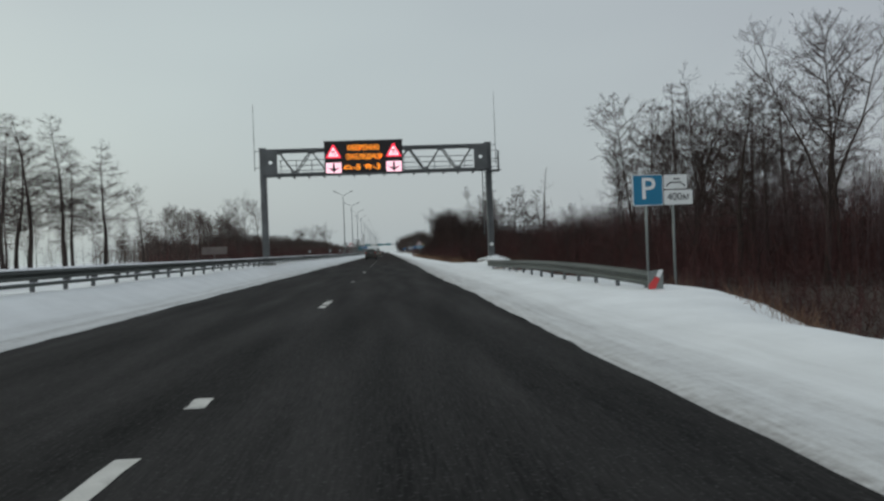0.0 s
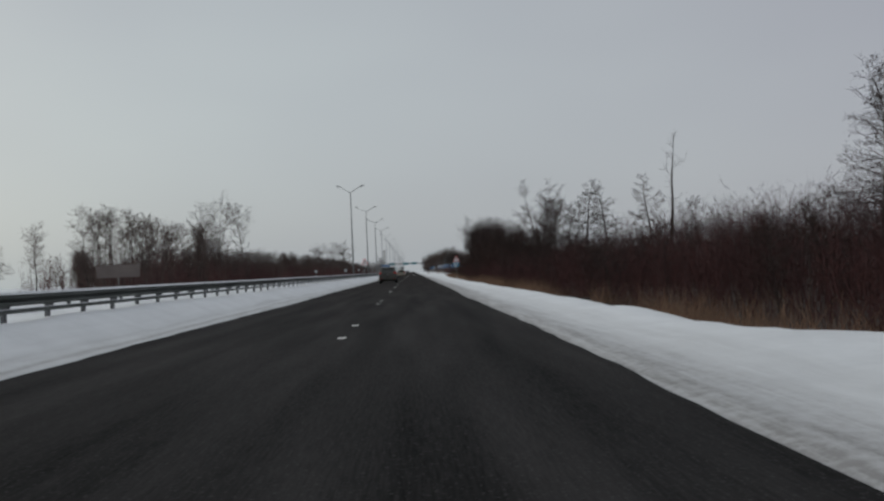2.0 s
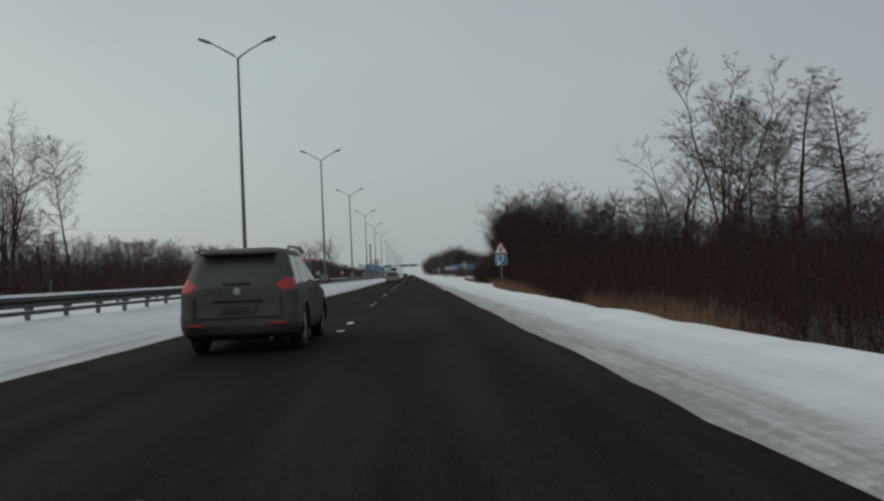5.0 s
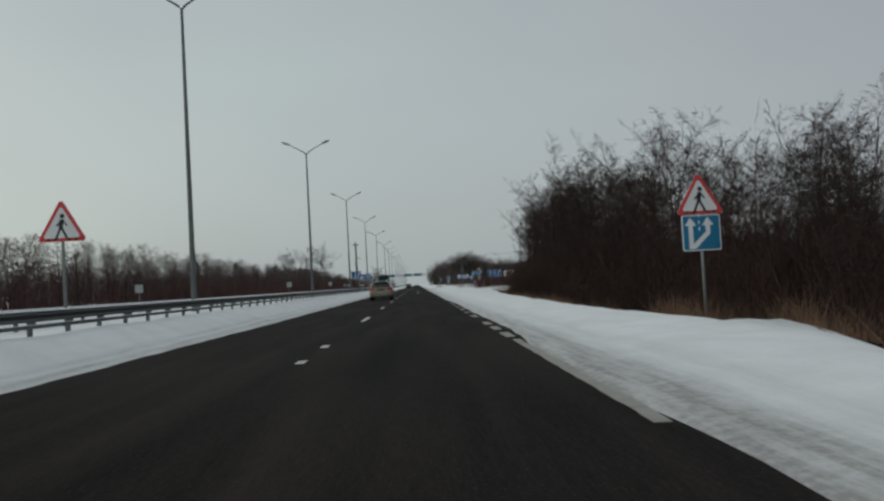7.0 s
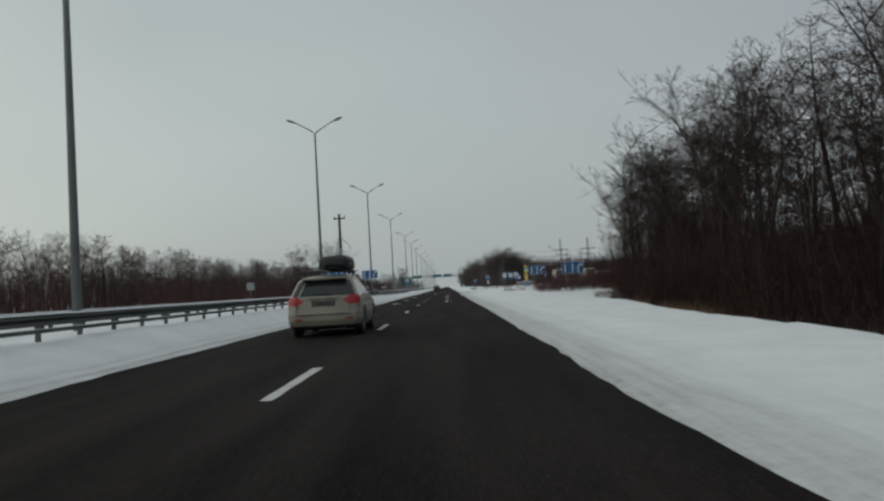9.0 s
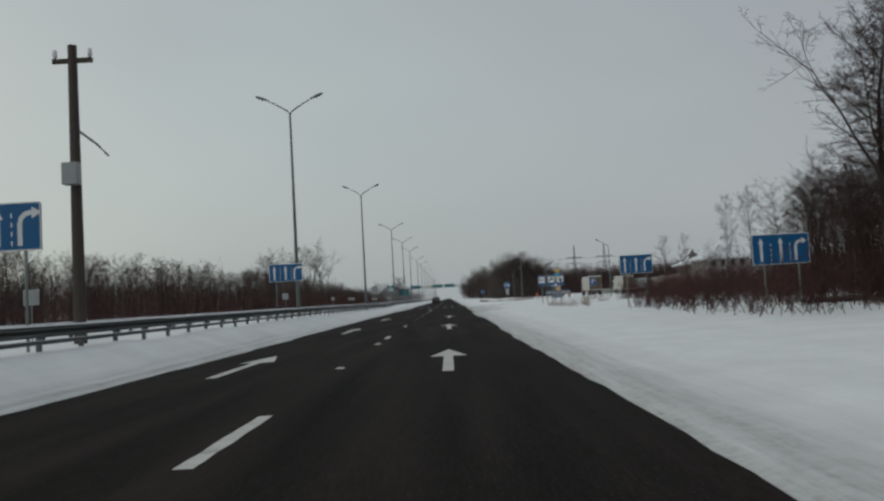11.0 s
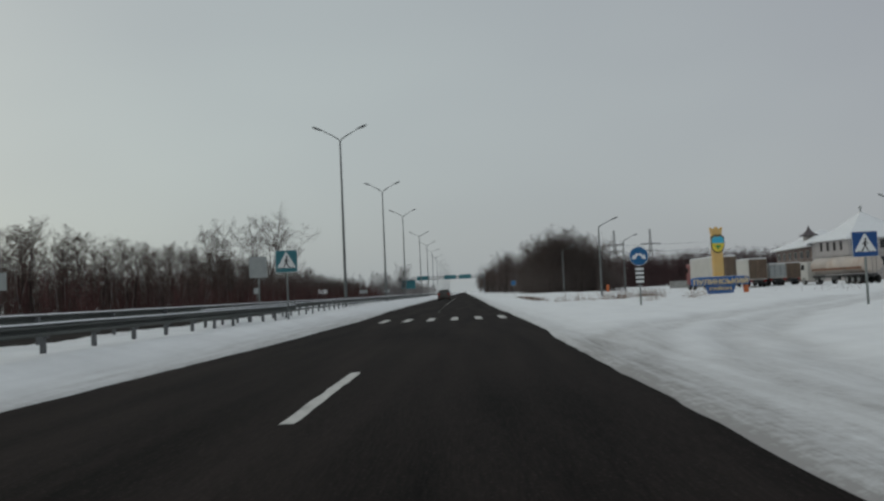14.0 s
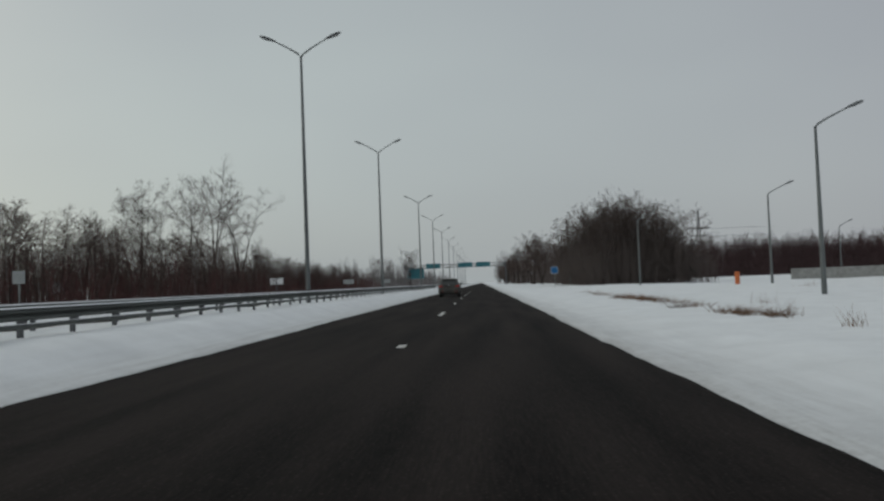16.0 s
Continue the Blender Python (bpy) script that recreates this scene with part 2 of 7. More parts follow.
CAR_DARK = mat("dirty_dark_paint", (0.036, 0.037, 0.034), 0.55, 0.1, 0.25, 1.6, 30, 0.02, "obj", (1, 1, 1), (0.085, 0.078, 0.066), 0.54)
CAR_PALE = mat("pale_gold_paint", (0.28, 0.255, 0.198), 0.42, 0.2, 0.12, 1.6, 30, 0.01, "obj", (1, 1, 1), (0.22, 0.205, 0.175), 0.62, coat=0.3)
CAR_RED = mat("red_paint", (0.20, 0.03, 0.025), 0.45, 0.1, 0.15, 1.6, 30, 0.01, coat=0.2)
CAR_GLASS = mat("car_glass", (0.022, 0.027, 0.028), 0.10, 0, 0.2, 1.5, 20, 0)
CAR_GLASS_DIRTY = mat("dusty_glass", (0.045, 0.048, 0.046), 0.35, 0, 0.35, 1.5, 20, 0)
TAIL = mat("tail_lamp_red", (0.40, 0.022, 0.02), 0.2, 0, 0.15, 8, 40, 0)
TAIL_CLEAR = mat("tail_lamp_clear", (0.55, 0.54, 0.52), 0.2, 0, 0.1, 8, 40, 0)
PLASTIC = mat("black_plastic", (0.024, 0.025, 0.026), 0.5, 0, 0.2, 5, 60, 0.05)
GLOSS_BLACK = mat("roof_box_black", (0.011, 0.012, 0.012), 0.6, 0, 0.2, 2, 60, 0.01)
WALL_PALE = mat("plaster_wall", (0.37, 0.345, 0.34), 0.85, 0, 0.12, 0.5, 10, 0.2, "world", (1, 1, 1), (0.36, 0.34, 0.33), 0.62)
BRICK_BROWN = mat("brown_brick_wall", (0.155, 0.115, 0.10), 0.9, 0, 0.2, 0.6, 12, 0.2, "world")
WALL_GREY = mat("grey_wall", (0.33, 0.31, 0.30), 0.85, 0, 0.12, 0.5, 10, 0.2, "world")
WINDOW = mat("window_glass", (0.035, 0.038, 0.042), 0.15, 0, 0.2, 1, 10, 0)
FENCE = mat("dark_fence", (0.12, 0.10, 0.095), 0.9, 0, 0.25, 0.6, 12, 0.2, "world")
ROOF_DARK = mat("dark_roof", (0.09, 0.075, 0.08), 0.7, 0, 0.2, 1, 10, 0.1)
YELLOW = mat("yellow_paint", (0.62, 0.40, 0.14), 0.6, 0, 0.12, 1, 20, 0.1, "world", (1, 1, 1), (0.55, 0.42, 0.2), 0.64)
MON_BLUE = mat("monument_blue", (0.03, 0.12, 0.34), 0.6, 0, 0.15, 1, 20, 0.1, "world")
SKY_BLUE = mat("shield_blue", (0.05, 0.42, 0.62), 0.5, 0, 0.1, 3, 20, 0.05)
GREEN = mat("shield_green", (0.06, 0.28, 0.08), 0.5, 0, 0.1, 3, 20, 0.05)
SHIELD_YELLOW = mat("shield_yellow", (0.74, 0.58, 0.06), 0.5, 0, 0.1, 3, 20, 0.05)
LETTER_CREAM = mat("letter_cream", (0.66, 0.58, 0.42), 0.6, 0, 0.12, 1, 20, 0.1, "world")
RUSTY_BAND = mat("rusty_band", (0.20, 0.095, 0.055), 0.7, 0, 0.3, 1.5, 20, 0.05, "world", (1, 1, 1), (0.12, 0.08, 0.06), 0.55)
ORANGE = mat("orange_bin", (0.55, 0.14, 0.04), 0.5, 0, 0.15, 3, 20, 0.05)
TRAILER = mat("trailer_white", (0.48, 0.47, 0.44), 0.55, 0, 0.1, 0.8, 20, 0.03, "world", (1, 1, 1), (0.42, 0.41, 0.38), 0.68)
TRAILER_TAN = mat("trailer_tan", (0.125, 0.085, 0.06), 0.7, 0, 0.2, 0.8, 20, 0.05, "world", (1, 1, 1), (0.12, 0.09, 0.06), 0.58)
TANK = mat("tank_cream", (0.50, 0.44, 0.39), 0.4, 0.1, 0.1, 0.8, 20, 0.02, "world", (1, 1, 1), (0.35, 0.22, 0.16), 0.66)
WOOD_POLE = mat("wood_pole", (0.075, 0.062, 0.052), 0.9, 0, 0.25, 2, 30, 0.3, "world", (1, 1, 0.2))


# ---- mesh helpers ----
class Build:
    """Collects vertices and faces of one mesh."""

    def __init__(self):
        self.v, self.f = [], []

    def add(self, vs, fs, m=None):
        o = len(self.v)
        if m is not None:
            vs = [m @ Vector(p) for p in vs]
        self.v.extend(tuple(p) for p in vs)
        self.f.extend(tuple(i + o for i in q) for q in fs)
        return self

    def box(self, c, s, m=None, bevel=0.0):
        bm = bmesh.new()
        bmesh.ops.create_cube(bm, size=1.0)
        for p in bm.verts:
            p.co = Vector((p.co.x * s[0], p.co.y * s[1], p.co.z * s[2]))
        if bevel:
            bmesh.ops.bevel(bm, geom=bm.edges[:], offset=bevel, segments=2, affect="EDGES", profile=0.5)
        bm.verts.index_update()
        vs = [p.co + Vector(c) for p in bm.verts]
        fs = [[p.index for p in q.verts] for q in bm.faces]
        bm.free()
        return self.add(vs, fs, m)

    def tube(self, pts, radii, n=8, m=None, cap=True):
        pts = [Vector(p) for p in pts]
        if not hasattr(radii, "__len__"):
            radii = [radii] * len(pts)
        vs, fs = [], []
        for i, p in enumerate(pts):
            d = (pts[min(i + 1, len(pts) - 1)] - pts[max(i - 1, 0)]).normalized()
            a = d.orthogonal().normalized() if abs(d.z) < 0.98 else Vector((1, 0, 0))
            a = (a - d * a.dot(d)).normalized()
            b = d.cross(a)
            for k in range(n):
                w = 2 * math.pi * k / n
                vs.append(p + (a * math.cos(w) + b * math.sin(w)) * radii[i])
        for i in range(len(pts) - 1):
            for k in range(n):
                fs.append((i * n + k, i * n + (k + 1) % n, (i + 1) * n + (k + 1) % n, (i + 1) * n + k))
        if cap:
            fs.append(tuple(range(n))[::-1])
            fs.append(tuple((len(pts) - 1) * n + k for k in range(n)))
        return self.add(vs, fs, m)

    def plate(self, outline, thick, m=None):
        """A flat plate in x and z, facing -y, with its front at y = 0."""
        n = len(outline)
        vs = [(x, 0, z) for x, z in outline] + [(x, thick, z) for x, z in outline]
        fs = [tuple(range(n)), tuple(range(2 * n - 1, n - 1, -1))]
        fs += [(i, n + i, n + (i + 1) % n, (i + 1) % n) for i in range(n)]
        return self.add(vs, fs, m)

    def mesh(self, name, material, smooth=False):
        me = bpy.data.meshes.new(name)
        me.from_pydata(self.v, [], self.f)
        me.materials.append(material)
        if smooth:
            me.polygons.foreach_set("use_smooth", [True] * len(me.polygons))
        me.update()
        return me


def part(name, b, material, parent=None, label="", smooth=False, m=None, level=True):
    me = b if isinstance(b, bpy.types.Mesh) else b.mesh(name, material, smooth)
    ob = new(name, me)
    if parent is not None:
        ob.parent = parent
    if m is not None:
        ob.matrix_basis = m
    if label:
        tagged(ob, label)
    return ob


def thing(name, label, category, m=None, group="", kind=""):
    ob = new(name)
    ob.empty_display_size = 0.2
    if m is not None:
        ob.matrix_basis = m
    return tagged(ob, label, category, group, kind)


def text_mesh(name, body, size, depth, material, align="CENTER", spacing=1.0, bold=0.0):
    cu = bpy.data.curves.new(name, "FONT")
    cu.body, cu.size, cu.extrude, cu.align_x, cu.align_y = body, size, depth, align, "CENTER"
    cu.space_character = spacing
    cu.offset = bold
    tmp = new(name, cu)
    dg = bpy.context.evaluated_depsgraph_get()
    me = bpy.data.meshes.new_from_object(tmp.evaluated_get(dg))
    bpy.data.objects.remove(tmp)
    me.materials.clear()
    me.materials.append(material)
    me.transform(Euler((radians(90), 0, 0)).to_matrix().to_4x4())
    return me


def rrect(w, h, r=0.04, n=4, cx=0.0, cz=0.0):
    pts = []
    for sx, sz, a0 in ((1, 1, 0), (-1, 1, 90), (-1, -1, 180), (1, -1, 270)):
        for k in range(n + 1):
            a = radians(a0 + 90 * k / n)
            pts.append((cx + sx * (w / 2 - r) + r * math.cos(a), cz + sz * (h / 2 - r) + r * math.sin(a)))
    return pts[::-1]


def disc(r, n=32, cx=0.0, cz=0.0):
    return [(cx + r * math.cos(-2 * math.pi * k / n), cz + r * math.sin(-2 * math.pi * k / n)) for k in range(n)]


def smooth01(a, b, x):
    t = np.clip((np.asarray(x, float) - a) / (b - a), 0, 1)
    return t * t * (3 - 2 * t)


_grid = np.random.RandomState(5).rand(256, 256)


def vnoise(x, y):
    """Smooth value noise, 0 to 1."""
    xi, yi = np.floor(x).astype(int), np.floor(y).astype(int)
    fx, fy = x - xi, y - yi
    fx, fy = fx * fx * (3 - 2 * fx), fy * fy * (3 - 2 * fy)
    g = lambda a, b: _grid[a % 256, b % 256]
    return (g(xi, yi) * (1 - fx) + g(xi + 1, yi) * fx) * (1 - fy) + (g(xi, yi + 1) * (1 - fx) + g(xi + 1, yi + 1) * fx) * fy


# ---- ground ----
RIGHT_EDGE, LEFT_EDGE = 1.90, -5.14


def crest(y):
    """How far the level verge reaches beside the road."""
    return np.interp(y, [-60, 8, 11.7, 14, 16.5, 20, 34, 41, 44.3, 46.8, 50.5, 53, 57, 60, 110, 165, 173, 175.1, 176.4, 178.5, 181, 184, 194, 200, 206, 226, 233, 239, 251, 262, 290], [4.6, 4.75, 5.0, 5.7, 6.4, 6.4, 5.9, 5.5, 5.3, 6.0, 8.0, 8.2, 6.2, 4.9, 4.5, 4.85, 4.95, 5.1, 5.45, 6.1, 6.4, 6.15, 5.9, 5.7, 5.9, 6.4, 6.6, 7.1, 8.2, 8.5, 14.0])


def ground_height(x, y):
    x, y = np.asarray(x, float), np.asarray(y, float)
    wob = 0.22 * (vnoise(y * 0.35, y * 0 + 7.5) - 0.5) + 0.16 * (vnoise(y * 1.7, x * 0 + 3.2) - 0.5)
    wob = wob + 0.30 * (vnoise(y * 0.06, y * 0 + 91.0) - 0.5)
    lump = (vnoise(x * 0.5 + 20, y * 0.4) - 0.5) * 0.10 + (vnoise(x * 1.6, y * 1.3) - 0.5) * 0.05 + (vnoise(x * 3.9 + 4, y * 3.1) - 0.5) * 0.025
    # right side
    r = x - RIGHT_EDGE - wob * 0.45 - 0.22 * smooth01(178, 186, y) * (1 - smooth01(212, 224, y)) + 0.12 * smooth01(24, 30, y) * (1 - smooth01(40, 52, y)) + 0.24 * smooth01(304, 310, y) * (1 - smooth01(319, 326, y)) - 0.20 * smooth01(350, 356, y) * (1 - smooth01(372, 380, y))
    zr = -0.05 + 0.09 * smooth01(-0.25, 0.35, r) + 0.10 * smooth01(0.5, 2.2, r) + lump * smooth01(0.3, 1.5, r)
    fall = 1.5 * (1 - smooth01(258, 292, y))
    c = crest(y) - 0.55 + (vnoise(y * 0.12, y * 0 + 40.0) - 0.5) * 0.5
    zr = zr - fall * smooth01(0, 4.5, x - c)
    zr = zr + (0.07 + 0.14 * (vnoise(x * 2.2, y * 2.0) - 0.5)) * np.exp(-((x - 6.1) / 0.7) ** 2 - ((y - 180.3) / 1.6) ** 2)
    zr = zr + 0.35 * np.exp(-((x - 6.6) / 1.1) ** 2 - ((y - 50.3) / 1.6) ** 2)
    zr = zr + smooth01(300, 330, y) * (vnoise(x * 0.13 + 3, y * 0.13) - 0.35) * 0.25 * smooth01(7, 12, x)
    zr = zr - 0.15 * smooth01(19, 28, x) * smooth01(392, 412, y)
    # left side
    s = LEFT_EDGE - x - wob * 0.6 + 0.42 * smooth01(340, 356, y) * (1 - smooth01(376, 392, y))
    bank = np.interp(y, [-60, 300, 345, 375, 400, 900], [0.56, 0.54, 0.36, 0.38, 0.50, 0.50])
    zl = -0.05 + 0.09 * smooth01(-0.25, 0.4, s) + (bank - 0.04) * smooth01(0.15, 1.9, s) + lump * smooth01(0.5, 1.5, s)
    zl = zl - (bank + 0.10) * smooth01(10.2, 11.4, -x) + 0.25 * smooth01(19.2, 20.5, -x) + lump * smooth01(20, 24, -x)
    return np.where(x > -1.6, zr, zl)


TRACK = [(2.3, 322), (2.6, 334), (3.0, 343), (4.2, 348.5), (6.2, 353), (9.6, 358.8), (14.3, 364.6), (19, 371), (29, 384), (40, 400), (52, 420)]


def track_distance(x, y):
    """Signed sideways distance from the middle of the track that leaves the road."""
    best, sign = np.full(np.shape(x), 1e9), np.zeros(np.shape(x))
    for (ax, ay), (bx, by) in zip(TRACK, TRACK[1:]):
        dx, dy = bx - ax, by - ay
        t = np.clip(((x - ax) * dx + (y - ay) * dy) / (dx * dx + dy * dy), 0, 1)
        ex, ey = x - ax - t * dx, y - ay - t * dy
        d = np.hypot(ex, ey)
        sign = np.where(d < best, np.sign(dx * ey - dy * ex), sign)
        best = np.minimum(best, d)
    return best * sign


def track_wear(x, y):
    """0 to 1: how hard the snow is packed by wheels that leave the road."""
    d = track_distance(x, y) + 0.5 * (vnoise(x * 0.3, y * 0.3 + 50) - 0.5)
    w = sum(np.exp(-((d - c) / 0.42) ** 2) for c in (-1.5, -0.6, 0.7, 1.6))
    return np.clip(w, 0, 1) * (np.abs(d) < 4.5)


def dirt_amount(x, y):
    r = np.where(x > -1.6, x - RIGHT_EDGE, LEFT_EDGE - x)
    q = np.clip(r, 0, 50)
    d = 0.85 * np.exp(-q / 0.45) + 0.25 * np.exp(-q / 1.6)
    # packed tyre tracks beside the near lane
    wander = 0.25 * (vnoise(y * 0.05, y * 0 + 11.0) - 0.5)
    w = np.interp(y, [-60, 40, 90, 160, 215, 262, 345, 380], [0.5, 0.75, 1.0, 1.1, 0.6, 0.80, 0.60, 0.35])
    right = (x > -1.6) * w
    d = d + right * (0.42 * np.exp(-((q - 0.75 - wander) / 0.30) ** 2) + 0.30 * np.exp(-((q - 1.35 - wander) / 0.22) ** 2))
    # narrow dark grooves along the passing lane
    d = d + (x <= -1.6) * (1 - 0.7 * smooth01(285, 310, y)) * (0.60 * np.exp(-((q - 0.34 - 0.4 * wander) / 0.07) ** 2) + 0.35 * np.exp(-((q - 0.62 - 0.5 * wander) / 0.08) ** 2))
    # grey slush thrown up along the near lane
    w = np.interp(y, [-60, 15, 45, 80, 158, 172, 195, 215, 262, 320, 350, 380], [0.25, 0.30, 0.60, 0.85, 0.95, 0.85, 0.55, 0.25, 0.25, 0.25, 0.20, 0.12])
    d = d + (x > -1.6) * 0.85 * w * (1 - smooth01(0.50, 1.05, q + wander))
    d = d + 0.9 * np.exp(-((x - 6.1) / 0.7) ** 2 - ((y - 180.3) / 1.6) ** 2)
    d = d + 0.60 * track_wear(x, y) + 0.10 * (1 - smooth01(2.4, 3.6, np.abs(track_distance(x, y))))
    return d


def grid_sheet(name, xs, ys, zf, material, soil=None):
    X, Y = np.meshgrid(xs, ys)
    Z = zf(X, Y)
    nx, ny = len(xs), len(ys)
    idx = np.arange(nx * ny).reshape(ny, nx)
    q = np.stack([idx[:-1, :-1], idx[:-1, 1:], idx[1:, 1:], idx[1:, :-1]], -1).reshape(-1, 4)
    me = bpy.data.meshes.new(name)
    me.from_pydata(np.stack([X, Y, Z], -1).reshape(-1, 3).tolist(), [], q.tolist())
    me.materials.append(material)
    me.polygons.foreach_set("use_smooth", [True] * len(me.polygons))
    if soil is not None:
        at = me.attributes.new("soil", "FLOAT", "POINT")
        at.data.foreach_set("value", soil(X, Y).ravel().astype(np.float32))
    me.update()
    return new(name, me)


gx = np.concatenate([[-1500, -800, -400, -220, -130, -85], np.arange(-60, -22, 3.0), np.arange(-22, -8, 0.5), np.arange(-8, -5.9, 0.2), np.arange(-5.9, -4.3, 0.08),
                     [-4.1, -3, -1.6, -1.5, 0, 1.3], np.arange(1.46, 3.0, 0.07), np.arange(3.0, 14, 0.25), np.arange(14, 30, 0.6), np.arange(30, 90, 4.0), [95, 130, 220, 400, 800, 1500]])
gy = np.concatenate([[-600, -250, -120, -60], np.arange(-20, 300, 0.7), np.arange(300, 400, 0.5), np.arange(400, 440, 1.0), np.arange(440, 600, 3.0), np.arange(600, 1000, 20.0), [1100, 1400, 2000, 3200]])
ground = grid_sheet("ground", gx, gy, lambda x, y: ground_height(x, y) - 0.08 * track_wear(x, y) * smooth01(3.2, 4.4, x), SNOW, dirt_amount)
tagged(ground, "snow-covered verge, median and field beside the highway", "ground", kind="structure")

gy_road = np.concatenate([np.arange(-60, 460, 4.0), np.arange(460, 1000, 20.0), [1100, 1400, 2000]])
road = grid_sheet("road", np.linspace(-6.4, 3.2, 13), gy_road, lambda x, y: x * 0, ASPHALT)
tagged(road, "dark two-lane asphalt carriageway edged with snow", "road", kind="structure")
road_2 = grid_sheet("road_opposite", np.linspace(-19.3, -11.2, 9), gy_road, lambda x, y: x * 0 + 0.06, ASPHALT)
tagged(road_2, "dark asphalt carriageway beyond the median barrier", "road", kind="structure")


def gz(x, y):
    return float(ground_height(np.array([x]), np.array([y]))[0])


# ---- things beside the road ----
def w_profile():
    """Cross-section of a corrugated rail, 0.31 high, face towards +x."""
    face = [(0.0, -0.155), (0.0, -0.125), (0.075, -0.095), (0.075, -0.055), (0.0, -0.02), (0.0, 0.02), (0.075, 0.055), (0.075, 0.095), (0.0, 0.125), (0.0, 0.155)]
    return face + [(x - 0.012, z) for x, z in face[::-1]]


def sweep(profile, line, flip=1.0):
    """Sweeps a profile (offset, height) along a line of (x, y, z)."""
    b = Build()
    n = len(profile)
    vs, fs = [], []
    for i, p in enumerate(line):
        a, c = line[max(i - 1, 0)], line[min(i + 1, len(line) - 1)]
        d = Vector((c[0] - a[0], c[1] - a[1], 0)).normalized()
        s = Vector((d.y, -d.x, 0)) * flip
        vs += [(p[0] + s.x * u, p[1] + s.y * u, p[2] + w) for u, w in profile]
    for i in range(len(line) - 1):
        for k in range(n):
            fs.append((i * n + k, i * n + (k + 1) % n, (i + 1) * n + (k + 1) % n, (i + 1) * n + k))
    fs.append(tuple(range(n)))
    fs.append(tuple((len(line) - 1) * n + k for k in range(n))[::-1])
    return b.add(vs, fs)


POST = Build()
POST.box((0, 0, 0.12), (0.07, 0.10, 1.0))
POST.box((0.075, 0, 0.50), (0.05, 0.10, 0.18))
POST_MESH = POST.mesh("post", ZINC_DARK)


def guardrail(label, line, face=1.0, spacing=2.0, lower=False, cap=True, tall=1.0):
    g = thing("guardrail", label, "guardrail", kind="")
    part("rail", sweep([(u, (w - 0.155) * tall) for u, w in w_profile()], line, face), RAIL, g)
    if lower:
        part("lower_rail", sweep([(0.0, -0.335), (0.045, -0.325), (0.045, -0.27), (0.0, -0.26), (-0.02, -0.26), (-0.02, -0.335)], line, face), RAIL, g)
        part("snow_cap", sweep([(-0.02, -0.262), (0.035, -0.262), (0.025, -0.250), (-0.015, -0.250)], line, face), SNOW_CAP, g, "thin white snow lying on the lower beam")
    if cap:
        cl = []
        for i, p in enumerate(line):
            cl.append((p[0], p[1], p[2] + 0.002 + 0.012 * float(vnoise(np.array([p[1] * 0.5]), np.array([2.2]))[0])))
        part("snow_cap", sweep([(-0.04, -0.01), (0.055, -0.01), (0.045, 0.008), (0.015, 0.018), (-0.03, 0.008)], cl, face), SNOW_CAP, g, "thin white snow lying on the rail")
    pts = np.array(line)
    s = np.concatenate([[0], np.cumsum(np.hypot(np.diff(pts[:, 0]), np.diff(pts[:, 1])))])
    for d in np.arange(0.6, s[-1], spacing):
        x, y, z = (float(np.interp(d, s, pts[:, k])) for k in range(3))
        if y > 520:
            break
        x2, y2 = float(np.interp(d + 0.1, s, pts[:, 0])), float(np.interp(d + 0.1, s, pts[:, 1]))
        ang = math.atan2(y2 - y, x2 - x) - math.pi / 2
        o = new("post", POST_MESH)
        o.parent = g
        o.matrix_basis = Matrix.Translation((x - 0.10 * face, y, z - 0.66)) @ Matrix.Rotation(ang + (math.pi if face < 0 else 0), 4, "Z")
    return g


lineA0 = [(-7.2, float(y), float(np.interp(y, [-60, 300, 338], [1.02, 1.01, 0.93]))) for y in np.arange(-46, 340, 2.0)]
guardrail("galvanised double-beam guardrail with snow on top along the median", lineA0, 1.0, 1.74, True, True, 0.66)
lineA = [(float(np.interp(y, [335, 369], [-7.2, -7.31])), float(y), float(np.interp(y, [300, 345, 369], [1.01, 0.89, 0.87]))) for y in np.arange(338, 369, 2.0)]
guardrail("galvanised single-beam guardrail ending at the crossing gap", lineA, 1.0, 2.0, False, True, 0.70)
lineB = [(-7.85, float(y), float(np.interp(y, [350, 380, 420, 900], [0.90, 0.96, 1.0, 1.0]))) for y in np.concatenate([np.arange(357, 460, 2.0), np.arange(460, 900, 20.0)])]
guardrail("galvanised guardrail further on behind the crossing gap", lineB, 1.0, 1.8, True, True, 0.66)
lineC = [(-9.6, float(y), 1.02) for y in np.concatenate([np.arange(-46, 440, 12.0), np.arange(440, 900, 40.0)])]
guardrail("galvanised guardrail on the far side of the median", lineC, -1.0, 4.0, False)
lineR = [(5.16, 16.3, 0.53), (5.06, 17.4, 0.57), (4.98, 19.0, 0.60), (4.94, 21, 0.63), (4.92, 25, 0.65), (4.9, 30, 0.63), (4.9, 36, 0.57), (4.9, 41.5, 0.52)]
railR = guardrail("short dented guardrail with a red and white end marker", lineR, -1.0, 1.8, False, False, 1.0)
b = Build().plate([(-0.17, -0.19), (0.17, -0.19), (0.17, 0.20), (-0.17, 0.17)][::-1], 0.025, pose(5.17, 16.2, 0.37, 0, 0, 14))
part("end_marker", b, ZINC, railR, "dirty grey end plate with a slanting red and white band")
b = Build().plate([(-0.165, -0.185), (-0.02, -0.185), (0.09, 0.02), (-0.01, 0.06), (-0.165, -0.10)][::-1], 0.008, pose(5.17, 16.184, 0.37, 0, 0, 14))
part("red_band", b, SIGN_RED, railR)
